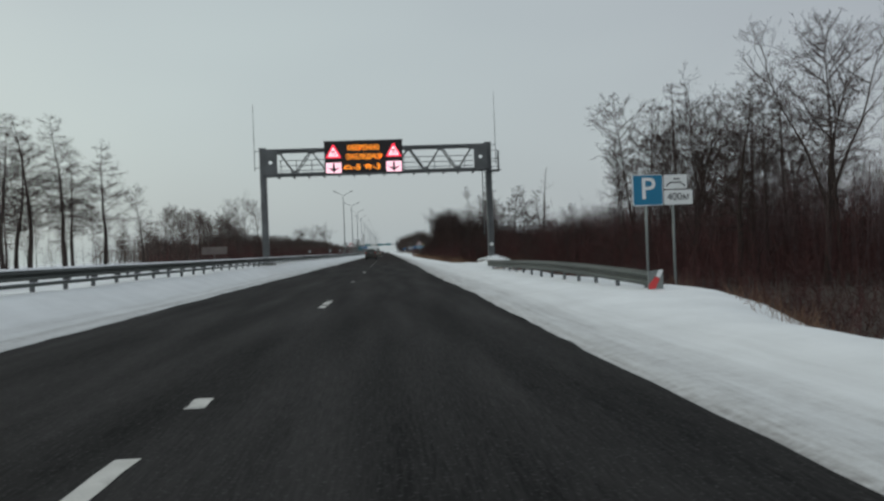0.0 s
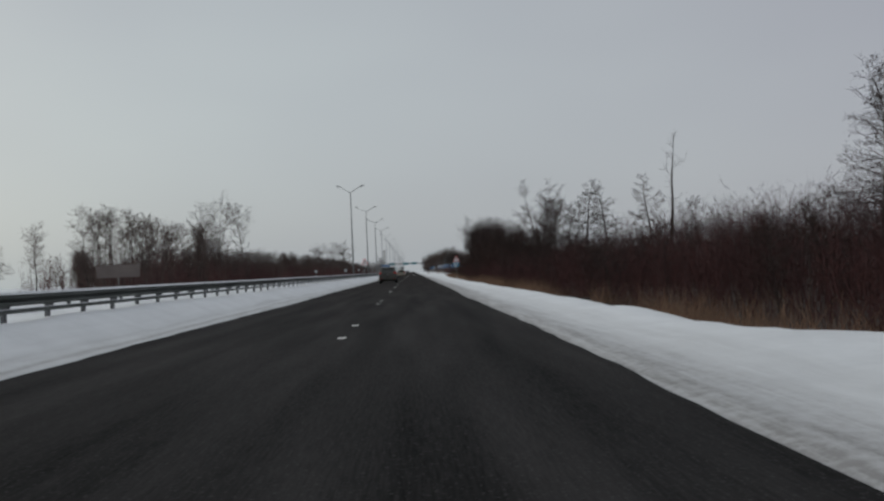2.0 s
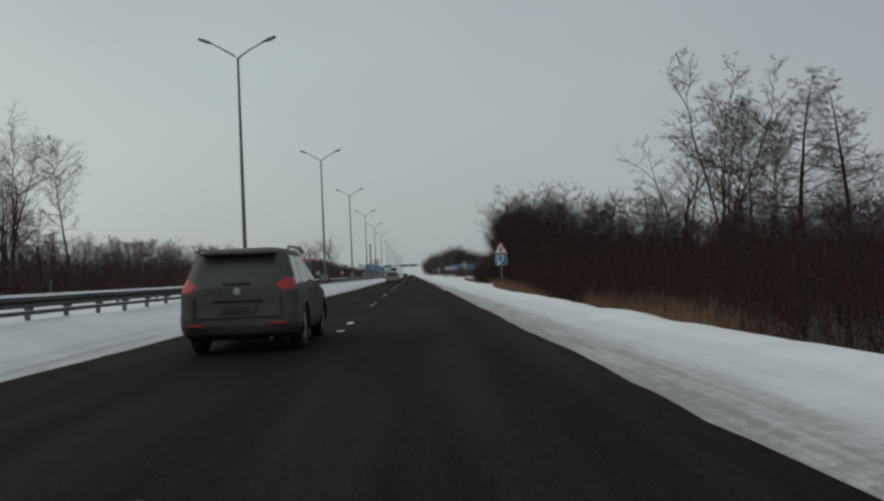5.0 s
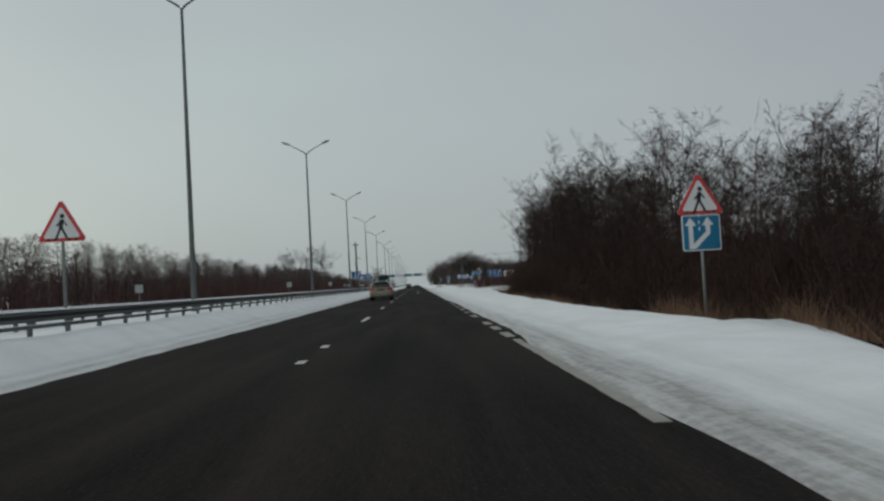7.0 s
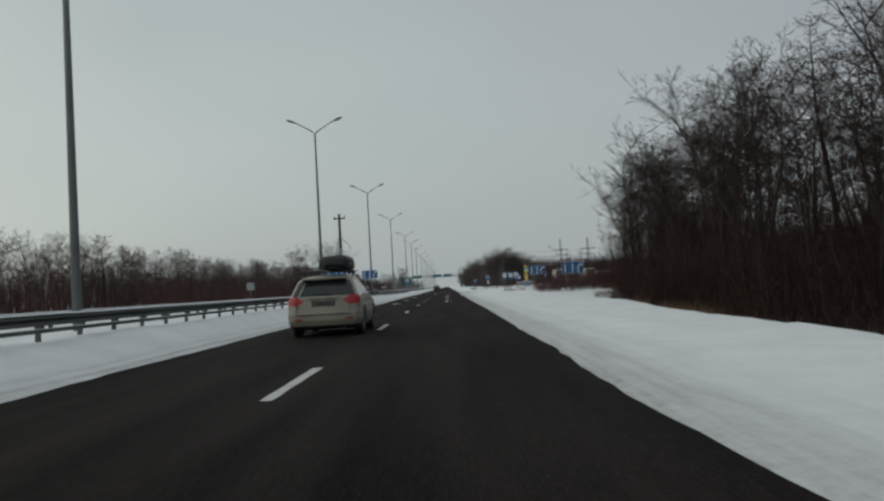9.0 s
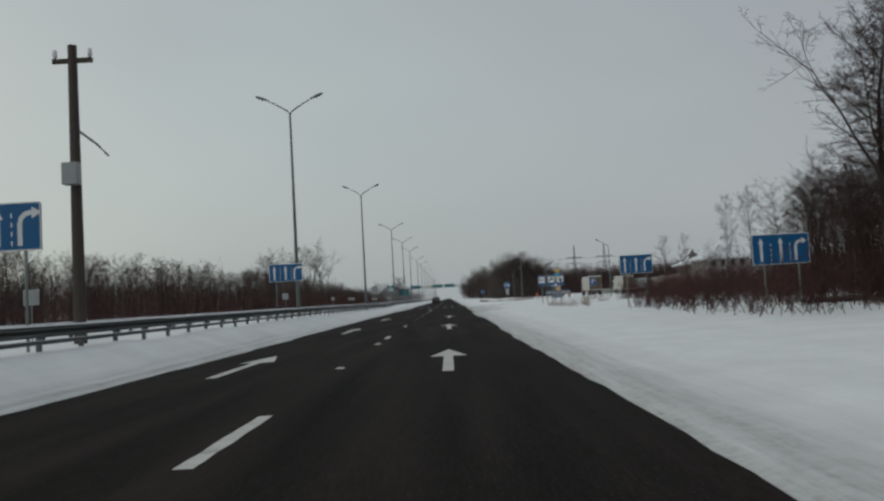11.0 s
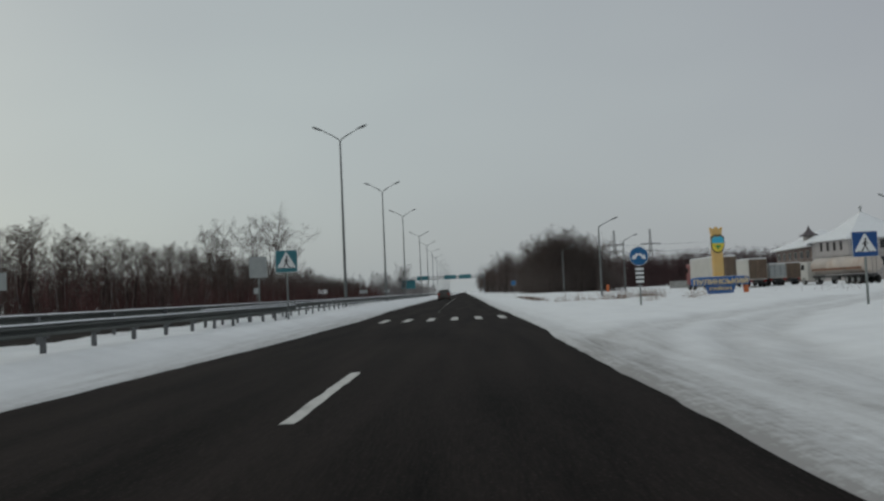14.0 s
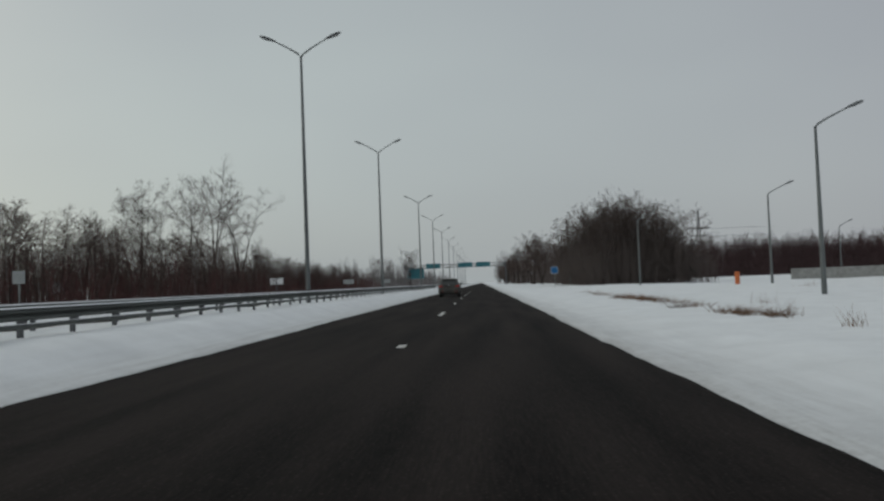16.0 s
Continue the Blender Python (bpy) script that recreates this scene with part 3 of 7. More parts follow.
b = Build().plate([(0.09, 0.03), (0.165, 0.17), (0.165, 0.19), (0.07, 0.19), (0.0, 0.07)][::-1], 0.008, pose(5.17, 16.184, 0.37, 0, 0, 14))
part("white_band", b, SIGN_WHITE, railR)


# street lamps
def street_lamp(double, h):
    kind = "double-armed" if double else "single-armed"
    g = thing("street_lamp", "tall grey %s street lamp on a tapered steel pole" % kind, "street lamp", group="lamps along the road")
    pole = Build().tube([(0, 0, -0.9), (0, 0, 0.5), (0, 0, h * 0.5), (0, 0, h)], [0.115, 0.11, 0.085, 0.055], 12)
    pole.tube([(0, 0, -0.4), (0, 0, 0.03)], 0.19, 12)
    part("pole", pole, POLE, g, smooth=True)
    for s in ((-1, 1) if double else (1,)):
        L, rise = (1.25, 0.78) if double else (1.33, 0.70)
        arm = [(0, 0, h - 0.05)] + [(s * L * u, 0, h + rise * (u ** 0.85)) for u in (0.1, 0.3, 0.55, 0.8, 1.0)]
        part("arm", Build().tube(arm, [0.05, 0.045, 0.04, 0.036, 0.032, 0.03], 8), POLE, g, smooth=True)
        d = Vector((s * 0.93, 0, 0.36)).normalized()
        o = Vector((s * L, 0, h + rise))
        head = Build()
        prof = [(-0.08, 0.04, 0.04), (0.05, 0.09, 0.06), (0.25, 0.14, 0.085), (0.5, 0.15, 0.09), (0.68, 0.11, 0.06), (0.74, 0.03, 0.02)]
        vs, fs = [], []
        up = Vector((-d.z * s, 0, d.x * s))
        for u, w, t in prof:
            c = o + d * u
            for k in range(10):
                a = 2 * math.pi * k / 10
                vs.append(c + Vector((0, w * math.cos(a), 0)) + up * (t * math.sin(a) * (1.0 if math.sin(a) > 0 else 0.6)))
        for i in range(len(prof) - 1):
            for k in range(10):
                fs.append((i * 10 + k, i * 10 + (k + 1) % 10, (i + 1) * 10 + (k + 1) % 10, (i + 1) * 10 + k))
        fs += [tuple(range(10)), tuple(50 + k for k in range(10))]
        head.add(vs, fs)
        hd = part("lamp_head", head, LAMP_HEAD, g, smooth=True)
        gl = Build().box((0, 0, 0), (0.34, 0.17, 0.03), Matrix.Translation(o + d * 0.42 - up * 0.05) @ Matrix.Rotation(-math.atan2(d.z, d.x * s) * s, 4, "Y"), 0.01)
        part("lens", gl, LAMP_GLASS, hd)
    return g


LAMP_Y = [160.8, 197.9, 233.3, 270.9, 308.0, 345.9, 390.1, 420.2, 449.5, 493.0, 525.5, 558.5] + [558.5 + 36.0 * k for k in range(1, 8)]
lamp = street_lamp(True, 12.12 - 0.45)
lamp.matrix_basis = pose(-8.25, LAMP_Y[0], 0.45)
for y in LAMP_Y[1:]:
    copy_thing(lamp, pose(-8.25, y, 0.45))
lampR = street_lamp(False, 7.1)
lampR.matrix_basis = pose(13.85, 416.5, -0.05)
for x, y, a, h in ((22.0, 446.3, 0, 1.0), (20.3, 364.6, 180, 0.925), (37.4, 404.2, 180, 0.99), (16.5, 470.0, 0, 1.0), (50, 500, 10, 1.0), (14.5, 520.0, 0, 1.0)):
    o = copy_thing(lampR, pose(x, y, -0.05, 0, 0, a))
    o.scale = (0.78 if h < 1 else 1.0, 1.0, h)
for y in (288.0, 338.0):
    o = copy_thing(lampR, pose(-30.0, y, 0.1))
    o.scale = (0.75, 0.75, 0.75)


# signs
def post(parent, x, h, base=-0.5, y=0.045, r=0.038):
    part("post", Build().tube([(x, y, base), (x, y, h)], r, 10), ZINC, parent, smooth=True)


def face(parent, outline, material, y, name="panel", thick=0.004, label=""):
    return part(name, Build().plate(outline, thick, pose(0, y, 0)), material, parent, label)


def arrow_up(x, z0, z1, w, hw, hl):
    return [(x - w, z0), (x - w, z1 - hl), (x - hw, z1 - hl), (x, z1), (x + hw, z1 - hl), (x + w, z1 - hl), (x + w, z0)]


def triangle(r, cz):
    pts = []
    for a0 in (90, -30, 210):
        for k in (-1, 0, 1):
            a = radians(a0 - k * 30)
            c = radians(a0)
            pts.append((0.86 * r * math.cos(c) + 0.14 * r * math.cos(a), cz + 0.86 * r * math.sin(c) + 0.14 * r * math.sin(a)))
    return pts


def walker(parent, z, s, y, bend=0.0):
    """A plain walking pictogram: strokes only."""
    def stroke(x0, z0, x1, z1, w):
        d = Vector((x1 - x0, z1 - z0)).normalized() * (w / 2)
        p = Vector((-d.y, d.x))
        return [(x0 + p.x, z0 + p.y), (x1 + p.x, z1 + p.y), (x1 - p.x, z1 - p.y), (x0 - p.x, z0 - p.y)]
    bl = Build()
    for q in ((0.02, 0.30, -0.03, 0.02, 0.13), (-0.03, 0.04, -0.18, -0.30, 0.07), (0.0, 0.04, 0.16, -0.30, 0.07), (-0.01, 0.26, -0.16, 0.08, 0.05), (0.05, 0.26, 0.17, 0.10, 0.05)):
        bl.plate([(a * s, z + c * s) for a, c in stroke(*q)], 0.004, pose(0, y, 0))
    bl.plate(disc(0.075 * s, 12, 0.03 * s, z + 0.40 * s), 0.004, pose(0, y, 0))
    for k in (-0.42, -0.22, 0.22, 0.42):
        bl.plate([((k - 0.06) * s, z - 0.36 * s), ((k - 0.02) * s, z - 0.29 * s), ((k + 0.07) * s, z - 0.29 * s), ((k + 0.06) * s, z - 0.36 * s)], 0.004, pose(0, y, 0))
    return bl


def base_panel(g, w, h, cz, material, cx=0.0, border=0.03):
    face(g, rrect(w, h, 0.05, 4, cx, cz), SIGN_BACK, 0.0, "sign_plate", 0.035)
    if border:
        face(g, rrect(w - 0.01, h - 0.01, 0.05, 4, cx, cz), SIGN_WHITE, -0.004, "border")
    return face(g, rrect(w - 2 * border, h - 2 * border, 0.04, 4, cx, cz), material, -0.008, "panel")


def warning_sign(x, y, zc, with_lane):
    z0 = gz(x, y)
    g = thing("warning_sign", "red-bordered triangular pedestrian warning sign" + (" above a blue lane plate" if with_lane else " on a post in the median"), "road sign", pose(x, y, z0))
    zc -= z0
    tri = triangle(0.62, zc)
    part("sign_plate", Build().plate(tri, 0.03), SIGN_BACK, g)
    part("red_border", Build().plate(triangle(0.615, zc), 0.004, pose(0, -0.004, 0)), SIGN_RED, g)
    part("panel", Build().plate(triangle(0.47, zc), 0.004, pose(0, -0.008, 0)), SIGN_WHITE, g)
    part("pictogram", walker(g, zc - 0.04, 0.76, -0.012), SIGN_BLACK, g)
    if with_lane:
        base_panel(g, 0.94, 0.87, zc - 0.79, SIGN_CYAN)
        zz = zc - 1.175
        part("arrow", Build().plate(arrow_up(-0.26, zz, zz + 0.76, 0.055, 0.14, 0.2), 0.004, pose(0, -0.012, 0)), SIGN_WHITE, g)
        bl = Build().plate(arrow_up(0.16, zz + 0.36, zz + 0.76, 0.055, 0.14, 0.2), 0.004, pose(0, -0.012, 0))
        bl.plate([(-0.26, zz), (-0.205, zz + 0.12), (0.105, zz + 0.40), (0.215, zz + 0.36), (-0.16, zz)], 0.004, pose(0, -0.0125, 0))
        part("arrow", bl, SIGN_WHITE, g)
        bl = Build()
        for k in range(3):
            bl.plate(rrect(0.03, 0.09, 0.005, 1, -0.05, zz + 0.48 + 0.16 * k), 0.004, pose(0, -0.012, 0))
        part("dashes", bl, SIGN_WHITE, g)
    post(g, 0.0, zc + 0.35)
    return g


warning_sign(7.05, 186.1, 2.78, True)
warning_sign(-8.2, 186.3, 2.95, False)


def lane_sign(x, y, z0w, w, h):
    """Direction panel with two straight arrows and one that turns right."""
    z0 = gz(x, y)
    g = thing("lane_sign", "blue lane panel with straight and turning white arrows", "road sign", pose(x, y, z0), group="lane direction signs")
    c = z0w - z0 + h / 2
    base_panel(g, w, h, c, SIGN_BLUE, 0, 0.025)
    for k in (-0.34, 0.0):
        part("arrow", Build().plate(arrow_up(k * w, c - 0.40 * h, c + 0.38 * h, 0.045, 0.10, 0.2), 0.004, pose(0, -0.012, 0)), SIGN_WHITE, g)
    bl = Build()
    xr = 0.26 * w
    pts_o = [(xr - 0.05, c - 0.40 * h)] + [(xr - 0.05 + 0.24 * (1 - math.cos(radians(a))), c + 0.06 * h + 0.24 * math.sin(radians(a))) for a in (0, 30, 60, 90)]
    pts_i = [(xr + 0.04, c - 0.40 * h)] + [(xr + 0.04 + 0.15 * (1 - math.cos(radians(a))), c + 0.06 * h + 0.15 * math.sin(radians(a))) for a in (0, 30, 60, 90)]
    top, bot = pts_o[-1], pts_i[-1]
    m_ = (top[1] + bot[1]) / 2
    bl.plate(pts_o + [(xr + 0.22, top[1]), (xr + 0.22, m_ + 0.11), (xr + 0.40, m_), (xr + 0.22, m_ - 0.11), (xr + 0.22, bot[1])] + pts_i[::-1], 0.004, pose(0, -0.012, 0))
    part("turn_arrow", bl, SIGN_WHITE, g)
    for k in (-0.17, 0.16):
        bl = Build()
        for j in range(4):
            bl.plate(rrect(0.025, 0.09, 0.004, 1, k * w, c - 0.34 * h + 0.17 * j), 0.004, pose(0, -0.012, 0))
        part("dashes", bl, SIGN_WHITE, g)
    post(g, -0.3 * w, c + 0.4 * h, r=0.027)
    post(g, 0.3 * w, c + 0.4 * h, r=0.027)
    return g


lane_sign(10.13, 305.0, 1.88, 1.72, 0.98)
lane_sign(11.75, 290.0, 1.66, 1.98, 1.05)
lane_sign(-8.03, 303.6, 2.42, 1.70, 0.90)
lane_sign(-8.0, 276.5, 2.42, 1.60, 0.90)

# parking sign with its two plates
z0 = gz(7.2, 23)
pk = thing("parking_sign", "blue parking sign with two white plates beside it", "road sign", pose(7.2, 23.0, z0))
base_panel(pk, 0.88, 0.88, 2.585 - z0, SIGN_CYAN, 0.06, 0.022)
part("letter", text_mesh("letter", "P", 0.86, 0.003, SIGN_WHITE, bold=0.006), None, pk, m=pose(0.06, -0.014, 2.60 - z0))
base_panel(pk, 0.66, 0.40, 2.80 - z0, SIGN_WHITE, 0.86, 0.0)
base_panel(pk, 0.82, 0.41, 2.36 - z0, SIGN_WHITE, 0.93, 0.0)
part("lettering", text_mesh("lettering", "400м", 0.29, 0.002, SIGN_BLACK), None, pk, m=pose(0.93, -0.014, 2.37 - z0))
bl = Build()
for q in ([(0.58, 2.66), (0.58, 2.70), (0.70, 2.80), (1.02, 2.80), (1.14, 2.70), (1.14, 2.66), (1.10, 2.66), (1.10, 2.69), (1.0, 2.765), (0.72, 2.765), (0.62, 2.69), (0.62, 2.66)], [(0.80, 2.86), (0.82, 2.90), (0.98, 2.90), (1.0, 2.86)]):
    bl.plate([(x, z - z0) for x, z in q], 0.003, pose(0, -0.012, 0))
part("pictogram", bl, SIGN_BLACK, pk)
post(pk, 0.0, 2.9 - z0, -0.6)
post(pk, 0.78, 2.9 - z0, -0.6)


# three service signs on their own posts
def service_sign(x, y, which):
    z0 = gz(x, y)
    lab = {"wc": "navy service sign with black letters on white", "tap": "blue service sign with a black water tap", "tower": "navy service sign with a black outline shape"}[which]
    g = thing("service_sign", lab, "road sign", pose(x, y, z0), group="service signs")
    c = 2.23 - z0
    base_panel(g, 0.66, 0.98, c, SIGN_BLUE if which == "tap" else SIGN_NAVY, 0, 0.016)
    face(g, rrect(0.54, 0.56, 0.02, 2, 0, c + 0.07), SIGN_WHITE, -0.012, "white_field")
    if which == "wc":
        part("lettering", text_mesh("lettering", "WC", 0.29, 0.002, SIGN_BLACK, spacing=1.15, bold=0.004), None, g, m=pose(0, -0.017, c + 0.07))
    elif which == "tap":
        bl = Build().plate([(-0.19, c - 0.12), (-0.19, c + 0.06), (-0.12, c + 0.12), (0.20, c + 0.12), (0.20, c + 0.04), (-0.10, c + 0.03), (-0.12, c - 0.12)], 0.003, pose(0, -0.016, 0))
        bl.plate(rrect(0.06, 0.12, 0.01, 1, 0.05, c + 0.17), 0.003, pose(0, -0.0162, 0))
        bl.plate(rrect(0.22, 0.05, 0.01, 1, 0.05, c + 0.25), 0.003, pose(0, -0.0164, 0))
        part("pictogram", bl, SIGN_BLACK, g)
    else:
        part("pictogram", Build().plate([(-0.02, c - 0.16), (-0.10, c + 0.02), (-0.06, c + 0.22), (0.02, c + 0.30), (0.06, c + 0.10), (0.18, c - 0.02), (0.18, c - 0.16)], 0.003, pose(0, -0.016, 0)), SIGN_BLACK, g)
    post(g, 0.0, c + 0.4, -0.5)
    return g


for x, w_ in ((8.82, "wc"), (9.68, "tap"), (10.5, "tower")):
    service_sign(x, 337.9, w_)


def square_sign(x, y, zc, s, what, colour):
    z0 = gz(x, y)
    lab = {"P": "blue parking sign with a white letter", "walk": "square crossing sign with a white triangle"}[what]
    g = thing("parking_sign" if what == "P" else "crossing_sign", lab, "road sign", pose(x, y, z0))
    c = zc - z0
    base_panel(g, s, s, c, colour, 0, 0.015)
    if what == "P":
        part("letter", text_mesh("letter", "P", s * 0.95, 0.003, SIGN_WHITE, bold=0.006), None, g, m=pose(0, -0.014, c + 0.02))
    else:
        part("triangle", Build().plate(triangle(s * 0.46, c - 0.05 * s), 0.004, pose(0, -0.012, 0)), SIGN_WHITE, g)
        part("pictogram", walker(g, c - 0.07 * s, s * 0.66, -0.016), SIGN_BLACK, g)
    post(g, 0.0, c + s * 0.4)
    return g


square_sign(18.3, 365.6, 2.13, 0.86, "P", SIGN_NAVY)
square_sign(12.6, 358.6, 2.06, 0.80, "walk", SIGN_NAVY)
square_sign(-7.08, 365.5, 2.66, 0.89, "walk", SIGN_TEAL)

# round divider sign over a striped board
z0 = gz(7.8, 369.3)
rs = thing("divider_sign", "round blue sign with two white arrows above a striped board", "road sign", pose(7.8, 369.3, z0))
c = 2.36 - z0
face(rs, disc(0.425, 36, 0, c), SIGN_BACK, 0.0, "sign_plate", 0.03)
face(rs, disc(0.42, 36, 0, c), SIGN_WHITE, -0.004, "border")
face(rs, disc(0.405, 36, 0, c), SIGN_BLUE, -0.008, "panel")
for s in (-1, 1):
    pts = [(0.02, 0.10), (0.06, 0.15), (0.21, 0.02), (0.26, 0.08), (0.30, -0.14), (0.09, -0.10), (0.14, -0.05), (0.0, 0.06)]
    part("arrow", Build().plate([(s * x, c + z) for x, z in (pts if s > 0 else pts[::-1])], 0.004, pose(0, -0.012, 0)), SIGN_WHITE, rs)
face(rs, rrect(0.36, 0.72, 0.02, 2, 0.0, c - 0.86), SIGN_BLACK, 0.0, "board", 0.03)
for k in range(4):
    face(rs, rrect(0.355, 0.095, 0.005, 1, 0.0, c - 0.57 - 0.185 * k), SIGN_WHITE, -0.006, "white_stripe")
post(rs, 0.0, c + 0.3)


def back_panel(x, y, zc, w, h, two=False, lab="grey back of a road sign on a steel post", face_mat=None):
    z0 = gz(x, y)
    g = thing("road_sign", lab, "road sign", pose(x, y, z0))
    if two:
        for k in (-0.55, 0.55):
            face(g, rrect(w * 0.46, h, 0.03, 2, k * w * 0.48, zc - z0), SIGN_WHITE, 0, "panel", 0.03)
    else:
        face(g, rrect(w, h, 0.03, 2, 0, zc - z0), face_mat or SIGN_BACK, 0, "panel", 0.03)
    post(g, 0, zc - z0 + h * 0.3)


back_panel(-9.6, 371.0, 2.70, 0.84, 0.98)
back_panel(-36.8, 452.0, 2.1, 0.95, 0.95, False, "pale square board on a post beyond the road")
back_panel(-26.6, 488.0, 2.3, 1.7, 0.8, True, "pair of pale boards on a post beyond the road")
back_panel(-21.1, 369.4, 2.5, 0.8, 0.8, False, "pale square board on a post beyond the road")
back_panel(-22.0, 420.0, 2.2, 0.6, 0.6, False, "small pale board on a post beyond the road")
back_panel(-24.0, 530.0, 2.2, 1.9, 0.8, False, "pale board on a post beyond the road")
back_panel(-24.0, 590.0, 2.4, 1.9, 0.9, False, "pale board on a post beyond the road")
back_panel(-21.6, 232.0, 2.0, 0.62, 0.62, False, "pale round board on a post beyond the road")
back_panel(-20.8, 303.0, 2.3, 0.8, 0.8, False, "pale board on a post beyond the road")
back_panel(-23.6, 114.7, 2.15, 3.4, 1.0, False, "wide dark grey board standing beyond the road", FENCE)

# direction panel far on, teal
z0 = gz(-20.5, 470)
dp = thing("direction_sign", "teal direction panel standing beyond the road", "road sign", pose(-20.5, 640, z0))
base_panel(dp, 5.2, 3.4, 4.6, SIGN_TEAL)
post(dp, -1.6, 5.0)
post(dp, 1.6, 5.0)
z0 = gz(7.6, 470)
bs = thing("blue_sign", "small blue square sign on a post", "road sign", pose(9.5, 492, 0))
base_panel(bs, 0.9, 0.9, 2.4, SIGN_BLUE)
post(bs, 0, 2.7)


# gantry with the message board
def gantry(x0, x1, y, top, beam_lo, beam_hi, near=True):
    g = thing("sign_gantry", "grey steel truss gantry across the carriageway" + (" carrying a lit message board" if near else ""), "gantry", pose(0, y, 0))
    for x in (x0, x1):
        col = Build().box((x, 0, (top - 0.3) / 2), (0.36, 0.40, top + 0.3), None, 0.02)
        for z in np.arange(0.9, beam_lo - 0.2, 0.72):
            col.box((x, -0.21, z), (0.10, 0.05, 0.10))
        col.box((x, 0, top - 0.03), (0.44, 0.48, 0.05), None, 0.01)
        part("column", col, ZINC_DARK, g)
    for z in (beam_lo, beam_hi):
        for yy in (-0.45, 0.45):
            bl = Build().tube([(x0 + 0.1, yy, z), (x1 - 0.1, yy, z)], 0.085, 10)
            part("beam", bl, ZINC_DARK, g)
    n = 6
    xs = np.linspace(x0 + 0.95, x1 - 0.95, n * 2 + 1)
    for yy in (-0.45, 0.45):
        for i in range(len(xs) - 1):
            za, zb = (beam_lo, beam_hi) if i % 2 else (beam_hi, beam_lo)
            part("brace", Build().tube([(xs[i], yy, za), (xs[i + 1], yy, zb)], 0.04, 6), ZINC_DARK, g)
        for i, xk in enumerate(xs):
            z = beam_lo if i % 2 else beam_hi
            s = 1 if i % 2 else -1
            part("gusset", Build().plate([(xk - 0.30, z), (xk - 0.16, z + s * 0.16), (xk + 0.16, z + s * 0.16), (xk + 0.30, z)][::-s], 0.02, pose(0, yy - 0.06, 0)), ZINC_DARK, g)
    # end boxes with a round opening
    for x, s in ((x0, 1), (x1, -1)):
        cx, cz = x + s * 0.52, (beam_lo + beam_hi) / 2
        h2, w2 = (beam_hi - beam_lo) / 2 + 0.06, 0.40
        ring = [(cx + 0.115 * math.cos(a), cz + 0.115 * math.sin(a)) for a in np.linspace(0, 2 * math.pi, 25)[:-1]]
        sq = []
        for a in np.linspace(0, 2 * math.pi, 25)[:-1]:
            ca, sa = math.cos(a), math.sin(a)
            k = min(w2 / max(abs(ca), 1e-6), h2 / max(abs(sa), 1e-6))
            sq.append((cx + ca * k, cz + sa * k))
        vs = [(p[0], yy, p[1]) for yy in (-0.56, -0.40) for q in (ring, sq) for p in q]
        fs = []
        for k in range(24):
            j = (k + 1) % 24
            fs += [(k, j, 24 + j, 24 + k), (48 + k, 72 + k, 72 + j, 48 + j), (k, 48 + k, 48 + j, j), (24 + k, 24 + j, 72 + j, 72 + k)]
        part("end_plate", Build().add(vs, fs), ZINC_DARK, g, "dark end plate with a round hole")
    # walkway rail behind
    for z in (beam_lo + 0.32, beam_lo + 0.62, beam_lo + 0.95):
        part("handrail", Build().tube([(x0 + 0.9, 0.62, z), (x1 - 0.9, 0.62, z)], 0.022, 6), ZINC_DARK, g)
    for x in np.arange(x0 + 1.0, x1 - 0.8, 0.95):
        part("handrail_post", Build().tube([(x, 0.62, beam_lo), (x, 0.62, beam_lo + 0.95)], 0.022, 6), ZINC_DARK, g)
    for x in np.arange(x0 + 0.9, x1 - 0.6, 0.92):
        part("cross_bearer", Build().box((x, 0.1, beam_lo - 0.12), (0.09, 1.3, 0.10)), ZINC_DARK, g)
    part("walkway", Build().box(((x0 + x1) / 2, 0.28, beam_lo - 0.04), (x1 - x0 - 0.8, 0.65, 0.04)), ZINC_DARK, g)
    return g


gan = gantry(-7.50, 6.30, 51.2, 7.78, 6.12, 7.58)
gan.matrix_basis = pose(0, 51.2, -0.09)
for x, zt in ((-8.0, 10.5), (6.78, 10.9)):
    part("lightning_rod", Build().tube([(x, 0, 6.4), (x, 0, 8.6), (x, 0, zt)], [0.022, 0.018, 0.01], 6), ZINC_DARK, gan)
    part("rod_bracket", Build().box((x + (0.25 if x < 0 else -0.22), 0, 6.6), (0.5, 0.04, 0.04)).box((x + (0.25 if x < 0 else -0.22), 0, 7.6), (0.5, 0.04, 0.04)), ZINC_DARK, gan)
for x in (5.86, 6.12):
    part("ladder_rail", Build().tube([(x, -0.42, 2.05), (x, -0.42, 6.2)], 0.028, 6), ZINC_DARK, gan)
for z in np.arange(2.25, 6.2, 0.3):
    part("rung", Build().tube([(5.86, -0.42, z), (6.12, -0.42, z)], 0.016, 6), ZINC_DARK, gan)
for z in (2.6, 3.9, 5.2):
    part("ladder_bracket", Build().box((6.1, -0.31, z), (0.2, 0.24, 0.04)), ZINC_DARK, gan)
cage = Build()
for z in (6.2, 6.7, 7.2):
    cage.tube([(6.35, -0.6, z), (6.85, -0.6, z), (6.95, -0.2, z), (6.95, 0.4, z)], 0.02, 6)
for p in ((6.85, -0.6), (6.95, -0.2), (6.95, 0.4)):
    cage.tube([(p[0], p[1], 6.0), (p[0], p[1], 7.2)], 0.02, 6)
cage.box((6.65, -0.1, 6.0), (0.7, 1.1, 0.05))
part("platform", cage, ZINC_DARK, gan)
